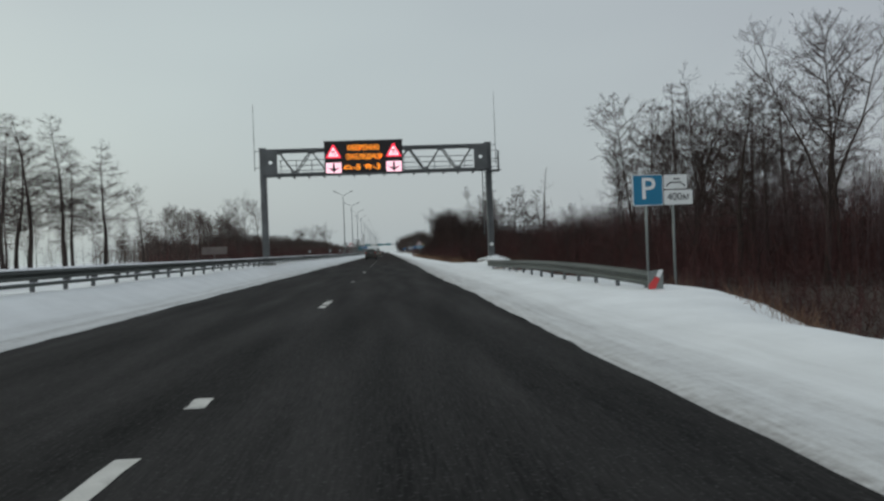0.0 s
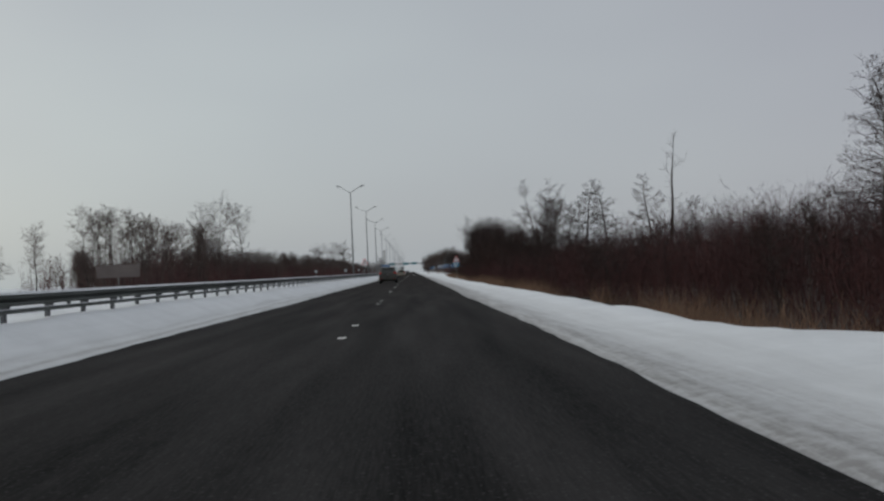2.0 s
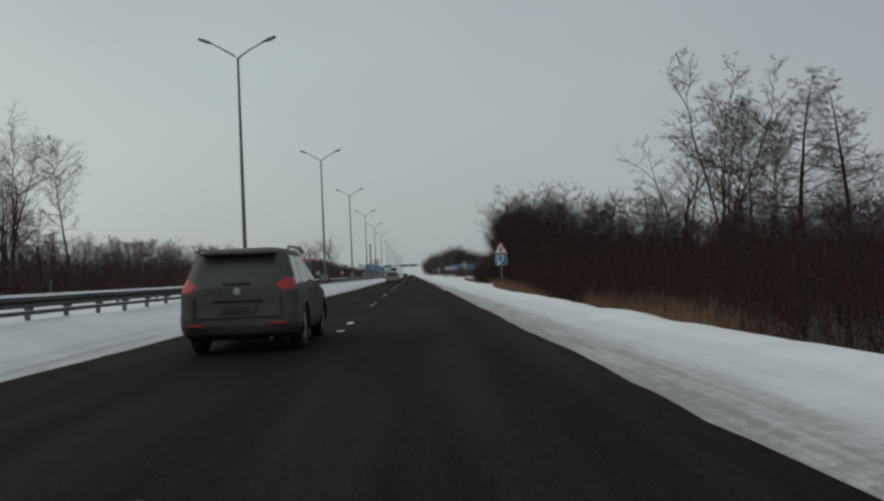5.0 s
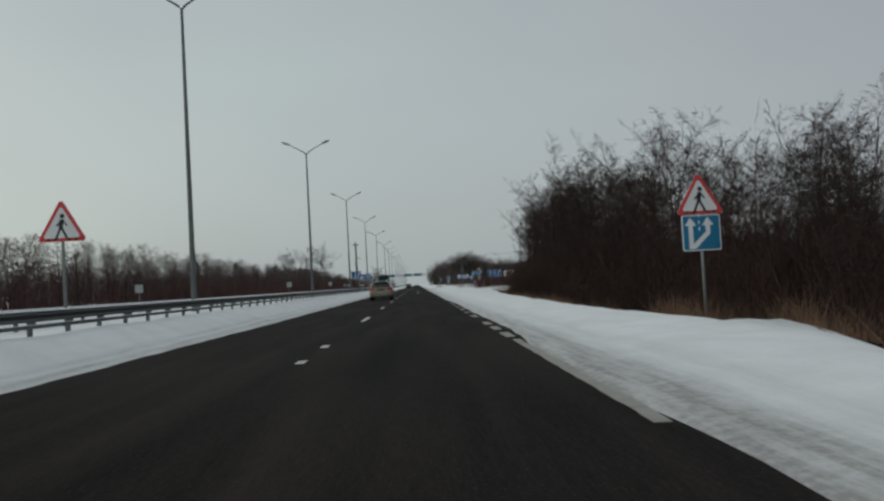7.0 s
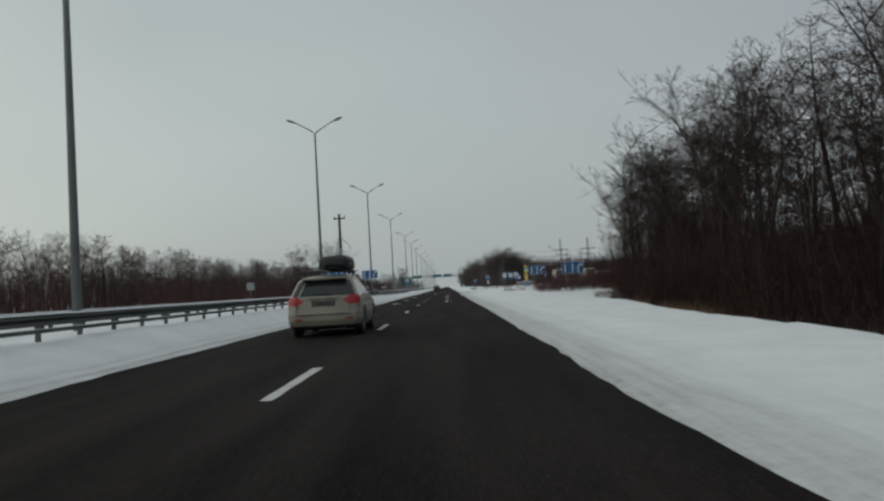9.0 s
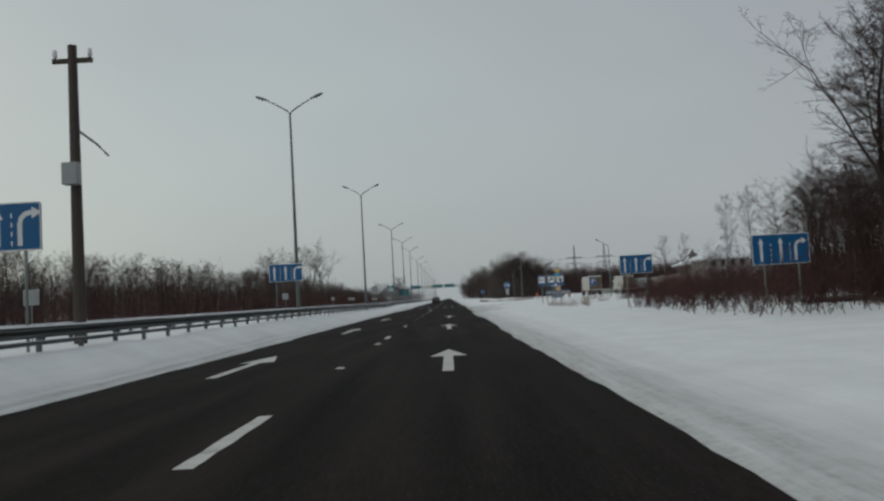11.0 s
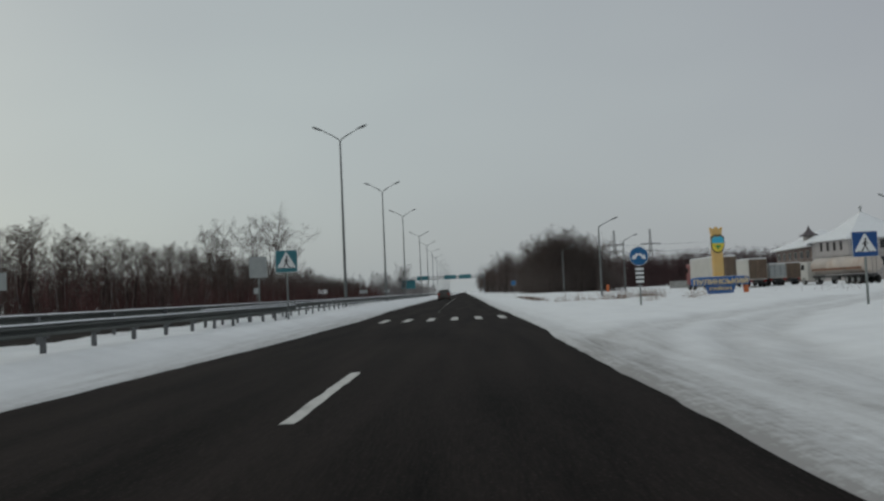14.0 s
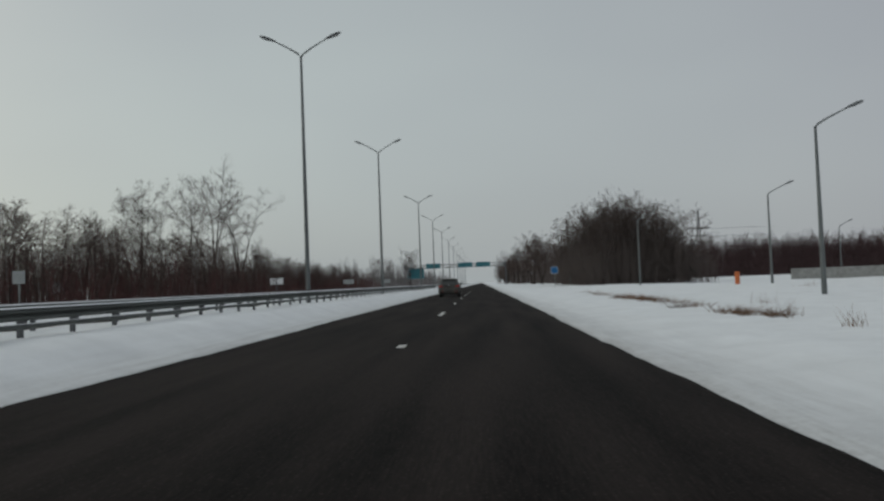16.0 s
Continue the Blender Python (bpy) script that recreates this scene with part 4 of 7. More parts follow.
for z in np.arange(2.0, 6.0, 0.55):
    part("step_iron", Build().tube([(6.48, -0.1, z), (6.66, -0.1, z)], 0.014, 5), ZINC_DARK, gan)
part("collar", Build().tube([(6.3, -0.21, 1.45), (6.3, -0.24, 1.45)], 0.11, 16), SIGN_WHITE, gan, "small round white plate on the column")
pl = Build().box((6.45, 51.2, 0.10), (1.9, 1.7, 0.7), None, 0.03).box((6.4, 51.2, 0.46), (1.0, 1.0, 0.2), None, 0.03)
plinth = part("plinth", pl, CONCRETE)
tagged(plinth, "concrete gantry footing with snow heaped on it", "plinth")
ms = []
mb = Build()
for i, r_ in enumerate((0.92, 0.78, 0.55, 0.3, 0.18)):
    for k in range(18):
        a = 2 * math.pi * k / 18
        ms.append((6.4 + r_ * math.cos(a) * 1.02, 51.2 + r_ * math.sin(a), 0.43 + (0, 0.06, 0.12, 0.20, 0.24)[i] + 0.02 * math.sin(5 * a + i)))
mb.add(ms, [(i * 18 + k, i * 18 + (k + 1) % 18, (i + 1) * 18 + (k + 1) % 18, (i + 1) * 18 + k) for i in range(4) for k in range(18)] + [tuple(72 + k for k in range(18))])
part("snow_heap", mb, SNOW_CAP, plinth, "white snow heaped on the footing", True)
for x in (-7.5,):
    p2 = part("plinth", Build().box((x - 0.1, 51.2, 0.35), (1.2, 1.6, 0.7), None, 0.03), CONCRETE)
    tagged(p2, "concrete gantry footing in the snowy median", "plinth")

# message board: origin at its middle
VX, VZ, VY = -1.36, 7.02, 50.55
vms = part("board_case", Build().box((0, 0.16, 0), (4.72, 0.32, 1.94), None, 0.02), PANEL_BLACK, gan, "black message board with amber and red lights", m=pose(VX, VY - 51.2, VZ))
part("bezel", Build().box((0, 0.16, 0.985), (4.8, 0.4, 0.05)).box((0, 0.16, -0.985), (4.8, 0.4, 0.05)), ZINC_DARK, vms)


def led_text(body, x, z, w, h):
    me = text_mesh("led_text", body, 0.4, 0.004, LED_AMBER, bold=0.004)
    n = len(me.vertices)
    co = np.empty(n * 3)
    me.vertices.foreach_get("co", co)
    co = co.reshape(-1, 3)
    for k, size, c in ((0, w, x), (2, h, z)):
        lo, hi = co[:, k].min(), co[:, k].max()
        co[:, k] = (co[:, k] - (lo + hi) / 2) * size / max(hi - lo, 1e-6) + c
    me.vertices.foreach_set("co", co.ravel())
    part("led_text", me, None, vms, m=pose(0, -0.012, 0))


led_text("ОБЕРЕЖНО", 0.0, 0.575, 1.92, 0.33)
led_text("ОЖЕЛЕДИЦЯ", 0.02, 0.0, 2.15, 0.38)
led_text("-5", -0.44, -0.60, 0.46, 0.33)
led_text("-3", 0.76, -0.60, 0.46, 0.33)
bl = Build()
for k in range(12):
    a0, a1 = radians(15 * k), radians(15 * (k + 1))
    bl.plate([(-0.97 + 0.24 * math.cos(a0), -0.68 + 0.20 * math.sin(a0)), (-0.97 + 0.24 * math.cos(a1), -0.68 + 0.20 * math.sin(a1)), (-0.97 + 0.18 * math.cos(a1), -0.68 + 0.145 * math.sin(a1)), (-0.97 + 0.18 * math.cos(a0), -0.68 + 0.145 * math.sin(a0))][::-1], 0.006, pose(0, -0.012, 0))
bl.plate(rrect(0.5, 0.05, 0.01, 1, -0.97, -0.695), 0.006, pose(0, -0.012, 0))
part("led_cloud", bl, LED_AMBER, vms)
bl = Build()
for q in ([(0.10, -0.76), (0.15, -0.76), (0.21, -0.44), (0.17, -0.44)], [(0.37, -0.76), (0.42, -0.76), (0.35, -0.44), (0.31, -0.44)]):
    bl.plate(q[::-1], 0.006, pose(0, -0.012, 0))
for z in (-0.50, -0.60, -0.70):
    bl.plate(rrect(0.04, 0.06, 0.01, 1, 0.26, z), 0.006, pose(0, -0.012, 0))
bl.plate(rrect(0.52, 0.05, 0.01, 1, 0.26, -0.535), 0.006, pose(0, -0.0125, 0))
for s_ in (-1, 1):
    bl.plate([(0.26 + s_ * 0.09, -0.45), (0.26 + s_ * 0.14, -0.45), (0.26 - s_ * 0.09, -0.62), (0.26 - s_ * 0.14, -0.62)][::-s_], 0.006, pose(0, -0.013, 0))
part("led_road", bl, LED_AMBER, vms)
for x in (-1.82, 1.82):
    t_o, t_i = triangle(0.52, 0.26), triangle(0.37, 0.26)
    t_o = [(x + a * 0.98, c_) for a, c_ in t_o]
    t_i = [(x + a * 0.98, c_) for a, c_ in t_i]
    part("led_triangle", Build().plate(t_o, 0.006, pose(0, -0.008, 0)), LED_RED, vms)
    part("led_field", Build().plate(t_i, 0.006, pose(0, -0.014, 0)), LED_PINK, vms)
    bl = Build().plate(rrect(0.22, 0.09, 0.02, 2, x, 0.36), 0.004, pose(0, -0.02, 0))
    bl.plate([(x - 0.12, 0.12), (x - 0.02, 0.22), (x - 0.09, 0.29), (x - 0.05, 0.30), (x + 0.03, 0.22), (x - 0.06, 0.12)], 0.004, pose(0, -0.02, 0))
    bl.plate([(x + 0.05, 0.12), (x + 0.13, 0.20), (x + 0.05, 0.29), (x + 0.09, 0.30), (x + 0.19, 0.20), (x + 0.11, 0.12)], 0.004, pose(0, -0.02, 0))
    part("skid_symbol", bl, PANEL_BLACK, vms)
    part("led_square", Build().plate(rrect(0.92, 0.62, 0.02, 2, x, -0.62), 0.006, pose(0, -0.008, 0)), LED_PINK, vms)
    ar = [(x - 0.065, -0.35), (x - 0.065, -0.66), (x - 0.22, -0.63), (x - 0.40, -0.57), (x, -0.89), (x + 0.40, -0.57), (x + 0.22, -0.63), (x + 0.065, -0.66), (x + 0.065, -0.35)]
    part("arrow", Build().plate(ar[::-1], 0.004, pose(0, -0.018, 0)), PANEL_BLACK, vms)

# far overpass truss, seen small
far = gantry(-24.0, 7.5, 640.0, 7.6, 6.2, 7.2, False)
for x in (-15.0, -5.0, 0.5):
    part("sign_panel", Build().box((x, -0.6, 6.8), (4.4, 0.2, 1.5)), SIGN_TEAL, far)

# ---- road markings ----
def marking(name, outline, z=0.004):
    me = bpy.data.meshes.new(name)
    me.from_pydata([(x, y, z) for x, y in outline], [], [tuple(range(len(outline)))])
    me.materials.append(ROAD_PAINT)
    o = new(name, me)
    o.parent = road
    return o


rnd = random.Random(11)


def worn(x, y0, y1, w=0.15, paint=None):
    """A worn dash with a ragged outline."""
    n = max(3, int((y1 - y0) / 0.3))
    ys = [y0 + (y1 - y0) * k / n for k in range(n + 1)]
    le = [(x - w / 2 - rnd.uniform(-0.012, 0.01), y) for y in ys]
    ri = [(x + w / 2 + rnd.uniform(-0.012, 0.01), y) for y in ys]
    me = bpy.data.meshes.new("lane_dash")
    me.from_pydata([(a, c_, 0.004) for a, c_ in le + ri], [], [(k, n + 1 + k, n + 2 + k, k + 1) for k in range(n)])
    me.materials.append(paint or ROAD_PAINT)
    o = new("lane_dash", me)
    o.parent = road


DASH_BITS = [(3.0, 4.8), (6.3, 6.75), (17.4, 18.15), (18.45, 19.65), (19.85, 20.05), (32.4, 32.75), (46.8, 47.95), (50.7, 51.0), (62.3, 62.75), (65.7, 66.15), (77.4, 77.85), (80.5, 81.05), (92.65, 93.15), (95.6, 96.6), (107.5, 108.25), (110.2, 111.3),
             (122.6, 123.1), (123.4, 124.2), (137.0, 137.5), (139.6, 140.6), (151.2, 151.8), (154.0, 154.6), (164.9, 165.6), (167.5, 168.8), (179.25, 179.8), (182.5, 183.2), (194.0, 197.7), (208.4, 210.85), (211.2, 211.9), (223.15, 226.8), (237.7, 241.1)]
DASH_BITS += [(252.5, 256.0), (267.3, 270.0), (275.7, 276.05), (283.2, 283.85), (286.2, 288.0), (296.9, 298.3), (307.5, 307.95), (318.4, 319.6), (328.6, 329.65), (331.0, 331.5), (332.6, 333.7), (339.8, 344.6), (381.75, 382.25), (396.7, 397.4), (411.2, 415.0), (427.0, 430.0), (442.0, 445.0), (457.0, 460.0), (472.0, 475.0), (487.0, 490.0)]
for y0_, y1_ in DASH_BITS:
    worn(float(np.interp(y0_, [0, 17, 45, 80, 108, 165, 300, 330, 380, 400], [-1.66, -1.55, -1.48, -1.49, -1.59, -1.72, -1.72, -1.66, -1.56, -1.70])), y0_, y1_)
for x, ys in ((0.17, (279.6, 297.1, 314.5)), (-3.80, (280.6, 297.7, 315.6))):
    for y in ys:
        marking("lane_arrow", [(x - 0.09, y - 5.4), (x + 0.09, y - 5.4), (x + 0.09, y - 2.1), (x + 0.36, y - 2.1), (x, y), (x - 0.36, y - 2.1), (x - 0.09, y - 2.1)])
for i in range(6):
    x = -3.444 + 1.0 * i
    marking("crossing_stripe", [(x - 0.15, 365.88), (x + 0.15, 365.88), (x + 0.145, 367.6), (x + 0.15, 369.62), (x - 0.15, 369.62), (x - 0.14, 368.0)])
# what still shows of the edge line
for y0_, y1_ in ((172.5, 181.9), (182.6, 184.1), (185.2, 186.6), (187.6, 189.0), (192.6, 194.0), (196.5, 197.5), (199.8, 201.1), (203.4, 204.8), (207.6, 208.6), (210.9, 212.1)):
    worn(1.94, y0_, y1_, 0.20 if y1_ - y0_ < 3 else 0.15, EDGE_PAINT)


# ---- vehicles ----
def wheel(parent, x, y, r, side, w=0.22):
    t = Build()
    prof = [(-w / 2, r * 0.66), (-w / 2, r * 0.90), (-w * 0.36, r), (w * 0.36, r), (w / 2, r * 0.90), (w / 2, r * 0.66)]
    n = 28
    vs = [(u, rr * math.cos(2 * math.pi * k / n), rr * math.sin(2 * math.pi * k / n)) for u, rr in prof for k in range(n)]
    fs = [(i * n + k, i * n + (k + 1) % n, ((i + 1) % 6) * n + (k + 1) % n, ((i + 1) % 6) * n + k) for i in range(6) for k in range(n)]
    t.add(vs, fs)
    wo = part("wheel", t, RUBBER, parent, smooth=False, m=pose(x, y, r))
    rim = Build()
    f = side * w * 0.38
    rim.tube([(f - side * 0.10, 0, 0), (f - side * 0.02, 0, 0)], r * 0.67, 24)
    part("rim_dish", rim, PLASTIC, wo)
    sp = Build()
    n = 24
    for ra, rb in ((0.60, 0.68),):
        vs = [(f + (0.015 if side > 0 else -0.015) * j, rr * r * math.cos(2 * math.pi * k / n), rr * r * math.sin(2 * math.pi * k / n)) for j in (0, 1) for rr in (ra, rb) for k in range(n)]
        fs = []
        for k in range(n):
            j = (k + 1) % n
            fs += [(k, j, n + j, n + k), (2 * n + k, 3 * n + k, 3 * n + j, 2 * n + j), (k, 2 * n + k, 2 * n + j, j), (n + k, n + j, 3 * n + j, 3 * n + k)]
        sp.add(vs, fs)
    for k in range(10):
        a = 2 * math.pi * (k // 2) / 5 + (0.16 if k % 2 else -0.16)
        sp.tube([(f, 0.05 * math.cos(a), 0.05 * math.sin(a)), (f, r * 0.63 * math.cos(a), r * 0.63 * math.sin(a))], [r * 0.07, r * 0.085], 4)
    sp.tube([(f - 0.02, 0, 0), (f + side * 0.02, 0, 0)], r * 0.17, 12)
    part("rim", sp, RIM, wo)
    return wo


def car(name, label, m, L, W, H, base, table, paint, glass, rear_glass, wheel_r=0.35, tail=(0.84, 1.02, 0.46), plate_z=0.78, dirty=False):
    """A car body built from level outlines; its cells become paint, glass or lamps."""
    g = thing(name, label, "car", m)
    T = np.array(table, float)
    z = np.concatenate([np.linspace(T[0, 0], 1.02, 34), np.linspace(1.02, T[-1, 0], 36)[1:]])
    yb, yf, hw = (np.interp(z, T[:, 0], T[:, k]) for k in (1, 2, 3))
    k3 = np.array([1, 2, 1]) / 4
    for arr in (yb, yf, hw):
        arr[1:-1] = np.convolve(arr, k3, "valid")
    nb, nc, ns = 26, 8, 90
    rows = []
    for i in range(len(z)):
        rb, rf = min(0.22, hw[i] * 0.5), min(0.50, hw[i] * 0.7, (yf[i] - yb[i]) * 0.3)
        bow_b, bow_f = 0.05, 0.10
        p = []
        w_ = hw[i]
        for u in np.linspace(-(w_ - rb), w_ - rb, nb, endpoint=False):
            p.append((u, yb[i] + bow_b * (u / w_) ** 2))
        y1 = yb[i] + bow_b * ((w_ - rb) / w_) ** 2
        for a in np.linspace(-90, 0, nc, endpoint=False):
            p.append((w_ - rb + rb * math.cos(radians(a)), y1 + rb + rb * math.sin(radians(a))))
        y2 = yf[i] - bow_f * ((w_ - rf) / w_) ** 2
        for u in np.linspace(y1 + rb, y2 - rf, ns, endpoint=False):
            p.append((w_, u))
        for a in np.linspace(0, 90, nc, endpoint=False):
            p.append((w_ - rf + rf * math.cos(radians(a)), y2 - rf + rf * math.sin(radians(a))))
        for u in np.linspace(w_ - rf, -(w_ - rf), nb, endpoint=False):
            p.append((u, yf[i] - bow_f * (u / w_) ** 2))
        for a in np.linspace(90, 180, nc, endpoint=False):
            p.append((-(w_ - rf) + rf * math.cos(radians(a)), y2 - rf + rf * math.sin(radians(a))))
        for u in np.linspace(y2 - rf, y1 + rb, ns, endpoint=False):
            p.append((-w_, u))
        for a in np.linspace(180, 270, nc, endpoint=False):
            p.append((-(w_ - rb) + rb * math.cos(radians(a)), y1 + rb + rb * math.sin(radians(a))))
        rows.append([(x, y, z[i]) for x, y in p])
    R_ = np.array(rows)
    n = R_.shape[1]
    # soft shoulder crease along the sides
    R_[:, :, 0] *= (1 - 0.012 * np.exp(-((R_[:, :, 2] - 0.72) / 0.07) ** 2))
    wy = (-L / 2 + base[0], -L / 2 + base[0] + base[1])
    groups = {}
    for i in range(len(z) - 1):
        zc = (z[i] + z[i + 1]) / 2
        for k in range(n):
            j = (k + 1) % n
            c = (R_[i, k] + R_[i, j] + R_[i + 1, k] + R_[i + 1, j]) / 4
            x, y = c[0], c[1]
            back = k < nb + 5 or k >= n - 5
            side = nb + 2 <= k < nb + nc + ns + 4 or k >= n - nc - ns - 2 and k < n - 2
            front = nb + nc + ns <= k < nb + 2 * nc + ns + nb + nc
            s = "r" if x > 0 else "l"
            kind = "body"
            if any((y - w0) ** 2 + (zc - wheel_r) ** 2 < (wheel_r + 0.055) ** 2 for w0 in wy) and side and zc < 0.9:
                continue
            belt = 1.05
            if zc < 0.30:
                kind = "lower_trim"
            if belt < zc < H - 0.15:
                inset = 0.10
                if back and abs(x) < np.interp(zc, z, hw) - 0.08 and k not in (0,):
                    kind = "rear_window"
                elif side and not back:
                    lo = yb[i] + 0.30 + (zc - belt) * 0.12
                    hi = yf[i] - 0.22
                    if lo < y < hi - 0.10:
                        cuts = (lo + 0.62, lo + 0.62 + 0.98)
                        if all(abs(y - q) > 0.035 for q in cuts):
                            kind = "side_window_%s%d" % (s, sum(y > q for q in cuts))
                elif front and abs(x) < np.interp(zc, z, hw) - 0.08:
                    kind = "windscreen"
            if tail[0] < zc < tail[1] and (back or (side and y < yb[i] + 0.42)) and abs(x) > tail[2] + 1.5 * abs(zc - tail[0] - 0.45 * (tail[1] - tail[0])) and y < yb[i] + 0.12 + (zc - tail[0]) * 2.2:
                kind = "tail_lamp_" + s
            if 0.60 < zc < 0.76 and front and abs(x) > 0.5:
                kind = "head_lamp_" + s
            groups.setdefault(kind, []).append((i * n + k, i * n + j, (i + 1) * n + j, (i + 1) * n + k))
    flat = R_.reshape(-1, 3)
    top = [tuple((len(z) - 1) * n + k for k in range(n))]
    groups["body"] += top
    groups["lower_trim"] = groups.get("lower_trim", []) + [tuple(range(n))[::-1]]
    mats = {"body": paint, "rear_window": rear_glass, "windscreen": glass, "lower_trim": PLASTIC}
    for kind, fs in groups.items():
        used = sorted({v for f in fs for v in f})
        re_ = {v: i for i, v in enumerate(used)}
        nm = kind.split("_l")[0] if kind[-2:] in ("_l", "_r") or kind[-3:-1] in ("_l", "_r") else kind
        nm = {"side_window_l0": "side_window"}.get(kind, kind)
        for suffix in ("_l0", "_l1", "_l2", "_r0", "_r1", "_r2", "_l", "_r"):
            if nm.endswith(suffix):
                nm = nm[: -len(suffix)]
        mt = mats.get(kind) or (glass if nm == "side_window" else TAIL if nm == "tail_lamp" else TAIL_CLEAR)
        part(nm, Build().add([tuple(flat[v]) for v in used], [tuple(re_[v] for v in f) for f in fs]), mt, g, smooth=True)
    for w0 in wy:
        for s in (-1, 1):
            wheel(g, s * (W / 2 - 0.13), w0, wheel_r, s)
            ring = [(s * (W / 2 - 0.005), w0 + (wheel_r + 0.06) * math.cos(a), wheel_r + (wheel_r + 0.06) * math.sin(a)) for a in np.linspace(radians(-8), radians(188), 22)]
            part("arch_trim", Build().tube(ring, 0.028, 6), PLASTIC if dirty else paint, g, smooth=True)
    under = Build().box((0, 0, 0.50), (W - 0.50, L - 0.5, 0.56), None, 0.05)
    part("underbody", under, PLASTIC, g)
    for s in (-1, 1):
        mir = Build().box((s * (W / 2 + 0.10), yf.max() - 1.42, 1.12), (0.20, 0.12, 0.17), None, 0.04)
        mir.box((s * (W / 2 - 0.0), yf.max() - 1.40, 1.06), (0.14, 0.06, 0.05))
        mo = part("mirror", mir, PLASTIC, g)
        part("mirror_glass", Build().box((s * (W / 2 + 0.10), yf.max() - 1.485, 1.12), (0.15, 0.008, 0.12), None, 0.003), SIGN_BACK, mo)
        for y in (-0.55, 0.42):
            part("door_handle", Build().box((s * (np.interp(0.94, z, hw) + 0.012), y, 0.94), (0.035, 0.20, 0.035), None, 0.012), paint, g)
        part("roof_rail", Build().tube([(s * (hw[-8]), yb[-6] + 0.30, H - 0.05), (s * (hw[-8]), yb[-6] + 0.40, H + 0.0), (s * (hw[-8]), -0.2, H + 0.01), (s * hw[-8], 0.1, H - 0.05)], 0.018, 6), PLASTIC, g)
        part("reflector", Build().box((s * (W / 2 - 0.30), yb.min() - 0.005, 0.47), (0.22, 0.04, 0.035), None, 0.008), TAIL, g)
    yr = float(np.interp(plate_z, z, yb))
    pf = part("number_plate", Build().box((0, yr - 0.012, plate_z), (0.52, 0.02, 0.115), None, 0.004), PLATE_DIRTY if not dirty else CAR_DARK, g)
    part("plate_bar", Build().box((0, yr - 0.025, plate_z), (0.42, 0.004, 0.06)), CAR_DARK if not dirty else PLASTIC, pf)
    part("plate_recess", Build().box((0, yr - 0.002, plate_z), (0.60, 0.02, 0.155), None, 0.008), CAR_DARK, g)
    part("tailgate_trim", Build().box((0, yr - 0.012, plate_z + 0.14), (0.78, 0.03, 0.035), None, 0.01), paint if not dirty else PLASTIC, g)
    part("badge", Build().plate(disc(0.055, 16), 0.012, pose(0, float(np.interp(0.98, z, yb)) - 0.014, 0.98)), RIM, g)
    part("spoiler", Build().box((0, float(np.interp(H - 0.12, z, yb)) - 0.05, H - 0.10), (W * 0.62, 0.26, 0.035), Matrix.Identity(4), 0.012), paint, g)
    part("wiper", Build().box((0.0, float(np.interp(1.10, z, yb)) - 0.03, 1.10), (0.42, 0.02, 0.02)), PLASTIC, g)
    part("bumper_line", Build().box((0, float(np.interp(0.58, z, yb)) - 0.004, 0.58), (W * 0.74, 0.03, 0.018), None, 0.004), PLASTIC, g)
    for s in (-1, 1):
        y0 = float(np.interp(0.8, z, yb)) - 0.002
        part("tailgate_seam", Build().box((s * W * 0.36, y0 + 0.015, 0.74), (0.012, 0.05, 0.30)), PLASTIC, g)
    ex = Build().tube([(0.5, yb.min() + 0.02, 0.24), (0.5, yb.min() + 0.2, 0.24)], 0.035, 10)
    part("exhaust", ex, PLASTIC, g)
    return g


TAB_A = [(0.20, -2.24, 2.16, 0.84), (0.28, -2.36, 2.30, 0.91), (0.42, -2.40, 2.38, 0.945), (0.60, -2.39, 2.40, 0.952), (0.72, -2.36, 2.38, 0.95), (0.82, -2.34, 2.28, 0.945), (0.90, -2.33, 2.00, 0.935), (0.97, -2.32, 1.55, 0.92),
         (1.03, -2.31, 1.18, 0.90), (1.08, -2.28, 1.04, 0.875), (1.30, -2.10, 0.64, 0.785), (1.45, -1.96, 0.34, 0.72), (1.52, -1.86, 0.10, 0.67), (1.57, -1.68, -0.20, 0.58), (1.595, -1.35, -0.50, 0.42)]
TAB_B = [(0.24, -2.10, 2.05, 0.82), (0.32, -2.24, 2.18, 0.89), (0.45, -2.285, 2.26, 0.92), (0.62, -2.275, 2.285, 0.922), (0.75, -2.26, 2.26, 0.92), (0.86, -2.25, 2.15, 0.915), (0.95, -2.245, 1.80, 0.905), (1.02, -2.24, 1.40, 0.89),
         (1.08, -2.22, 1.10, 0.875), (1.14, -2.19, 1.0, 0.85), (1.35, -2.08, 0.66, 0.775), (1.52, -1.98, 0.34, 0.72), (1.60, -1.92, 0.10, 0.68), (1.645, -1.80, -0.15, 0.60), (1.665, -1.50, -0.40, 0.45)]
suv_pale = car("estate_car", "pale gold estate car with a black roof box, road-dirty", pose(-2.92, 235.5 + 2.4, 0), 4.80, 1.905, 1.60, (0.98, 2.775), TAB_A, CAR_PALE, CAR_GLASS, CAR_GLASS, 0.365, (0.82, 1.06, 0.50), 0.86)
suv_dark = car("sport_utility_car", "dark sport-utility car coated in grey road dirt", pose(-2.80, 132.6 + 2.28, 0), 4.57, 1.845, 1.665, (0.95, 2.66), TAB_B, CAR_DARK, CAR_GLASS, CAR_GLASS_DIRTY, 0.36, (0.98, 1.16, 0.58), 0.70, True)
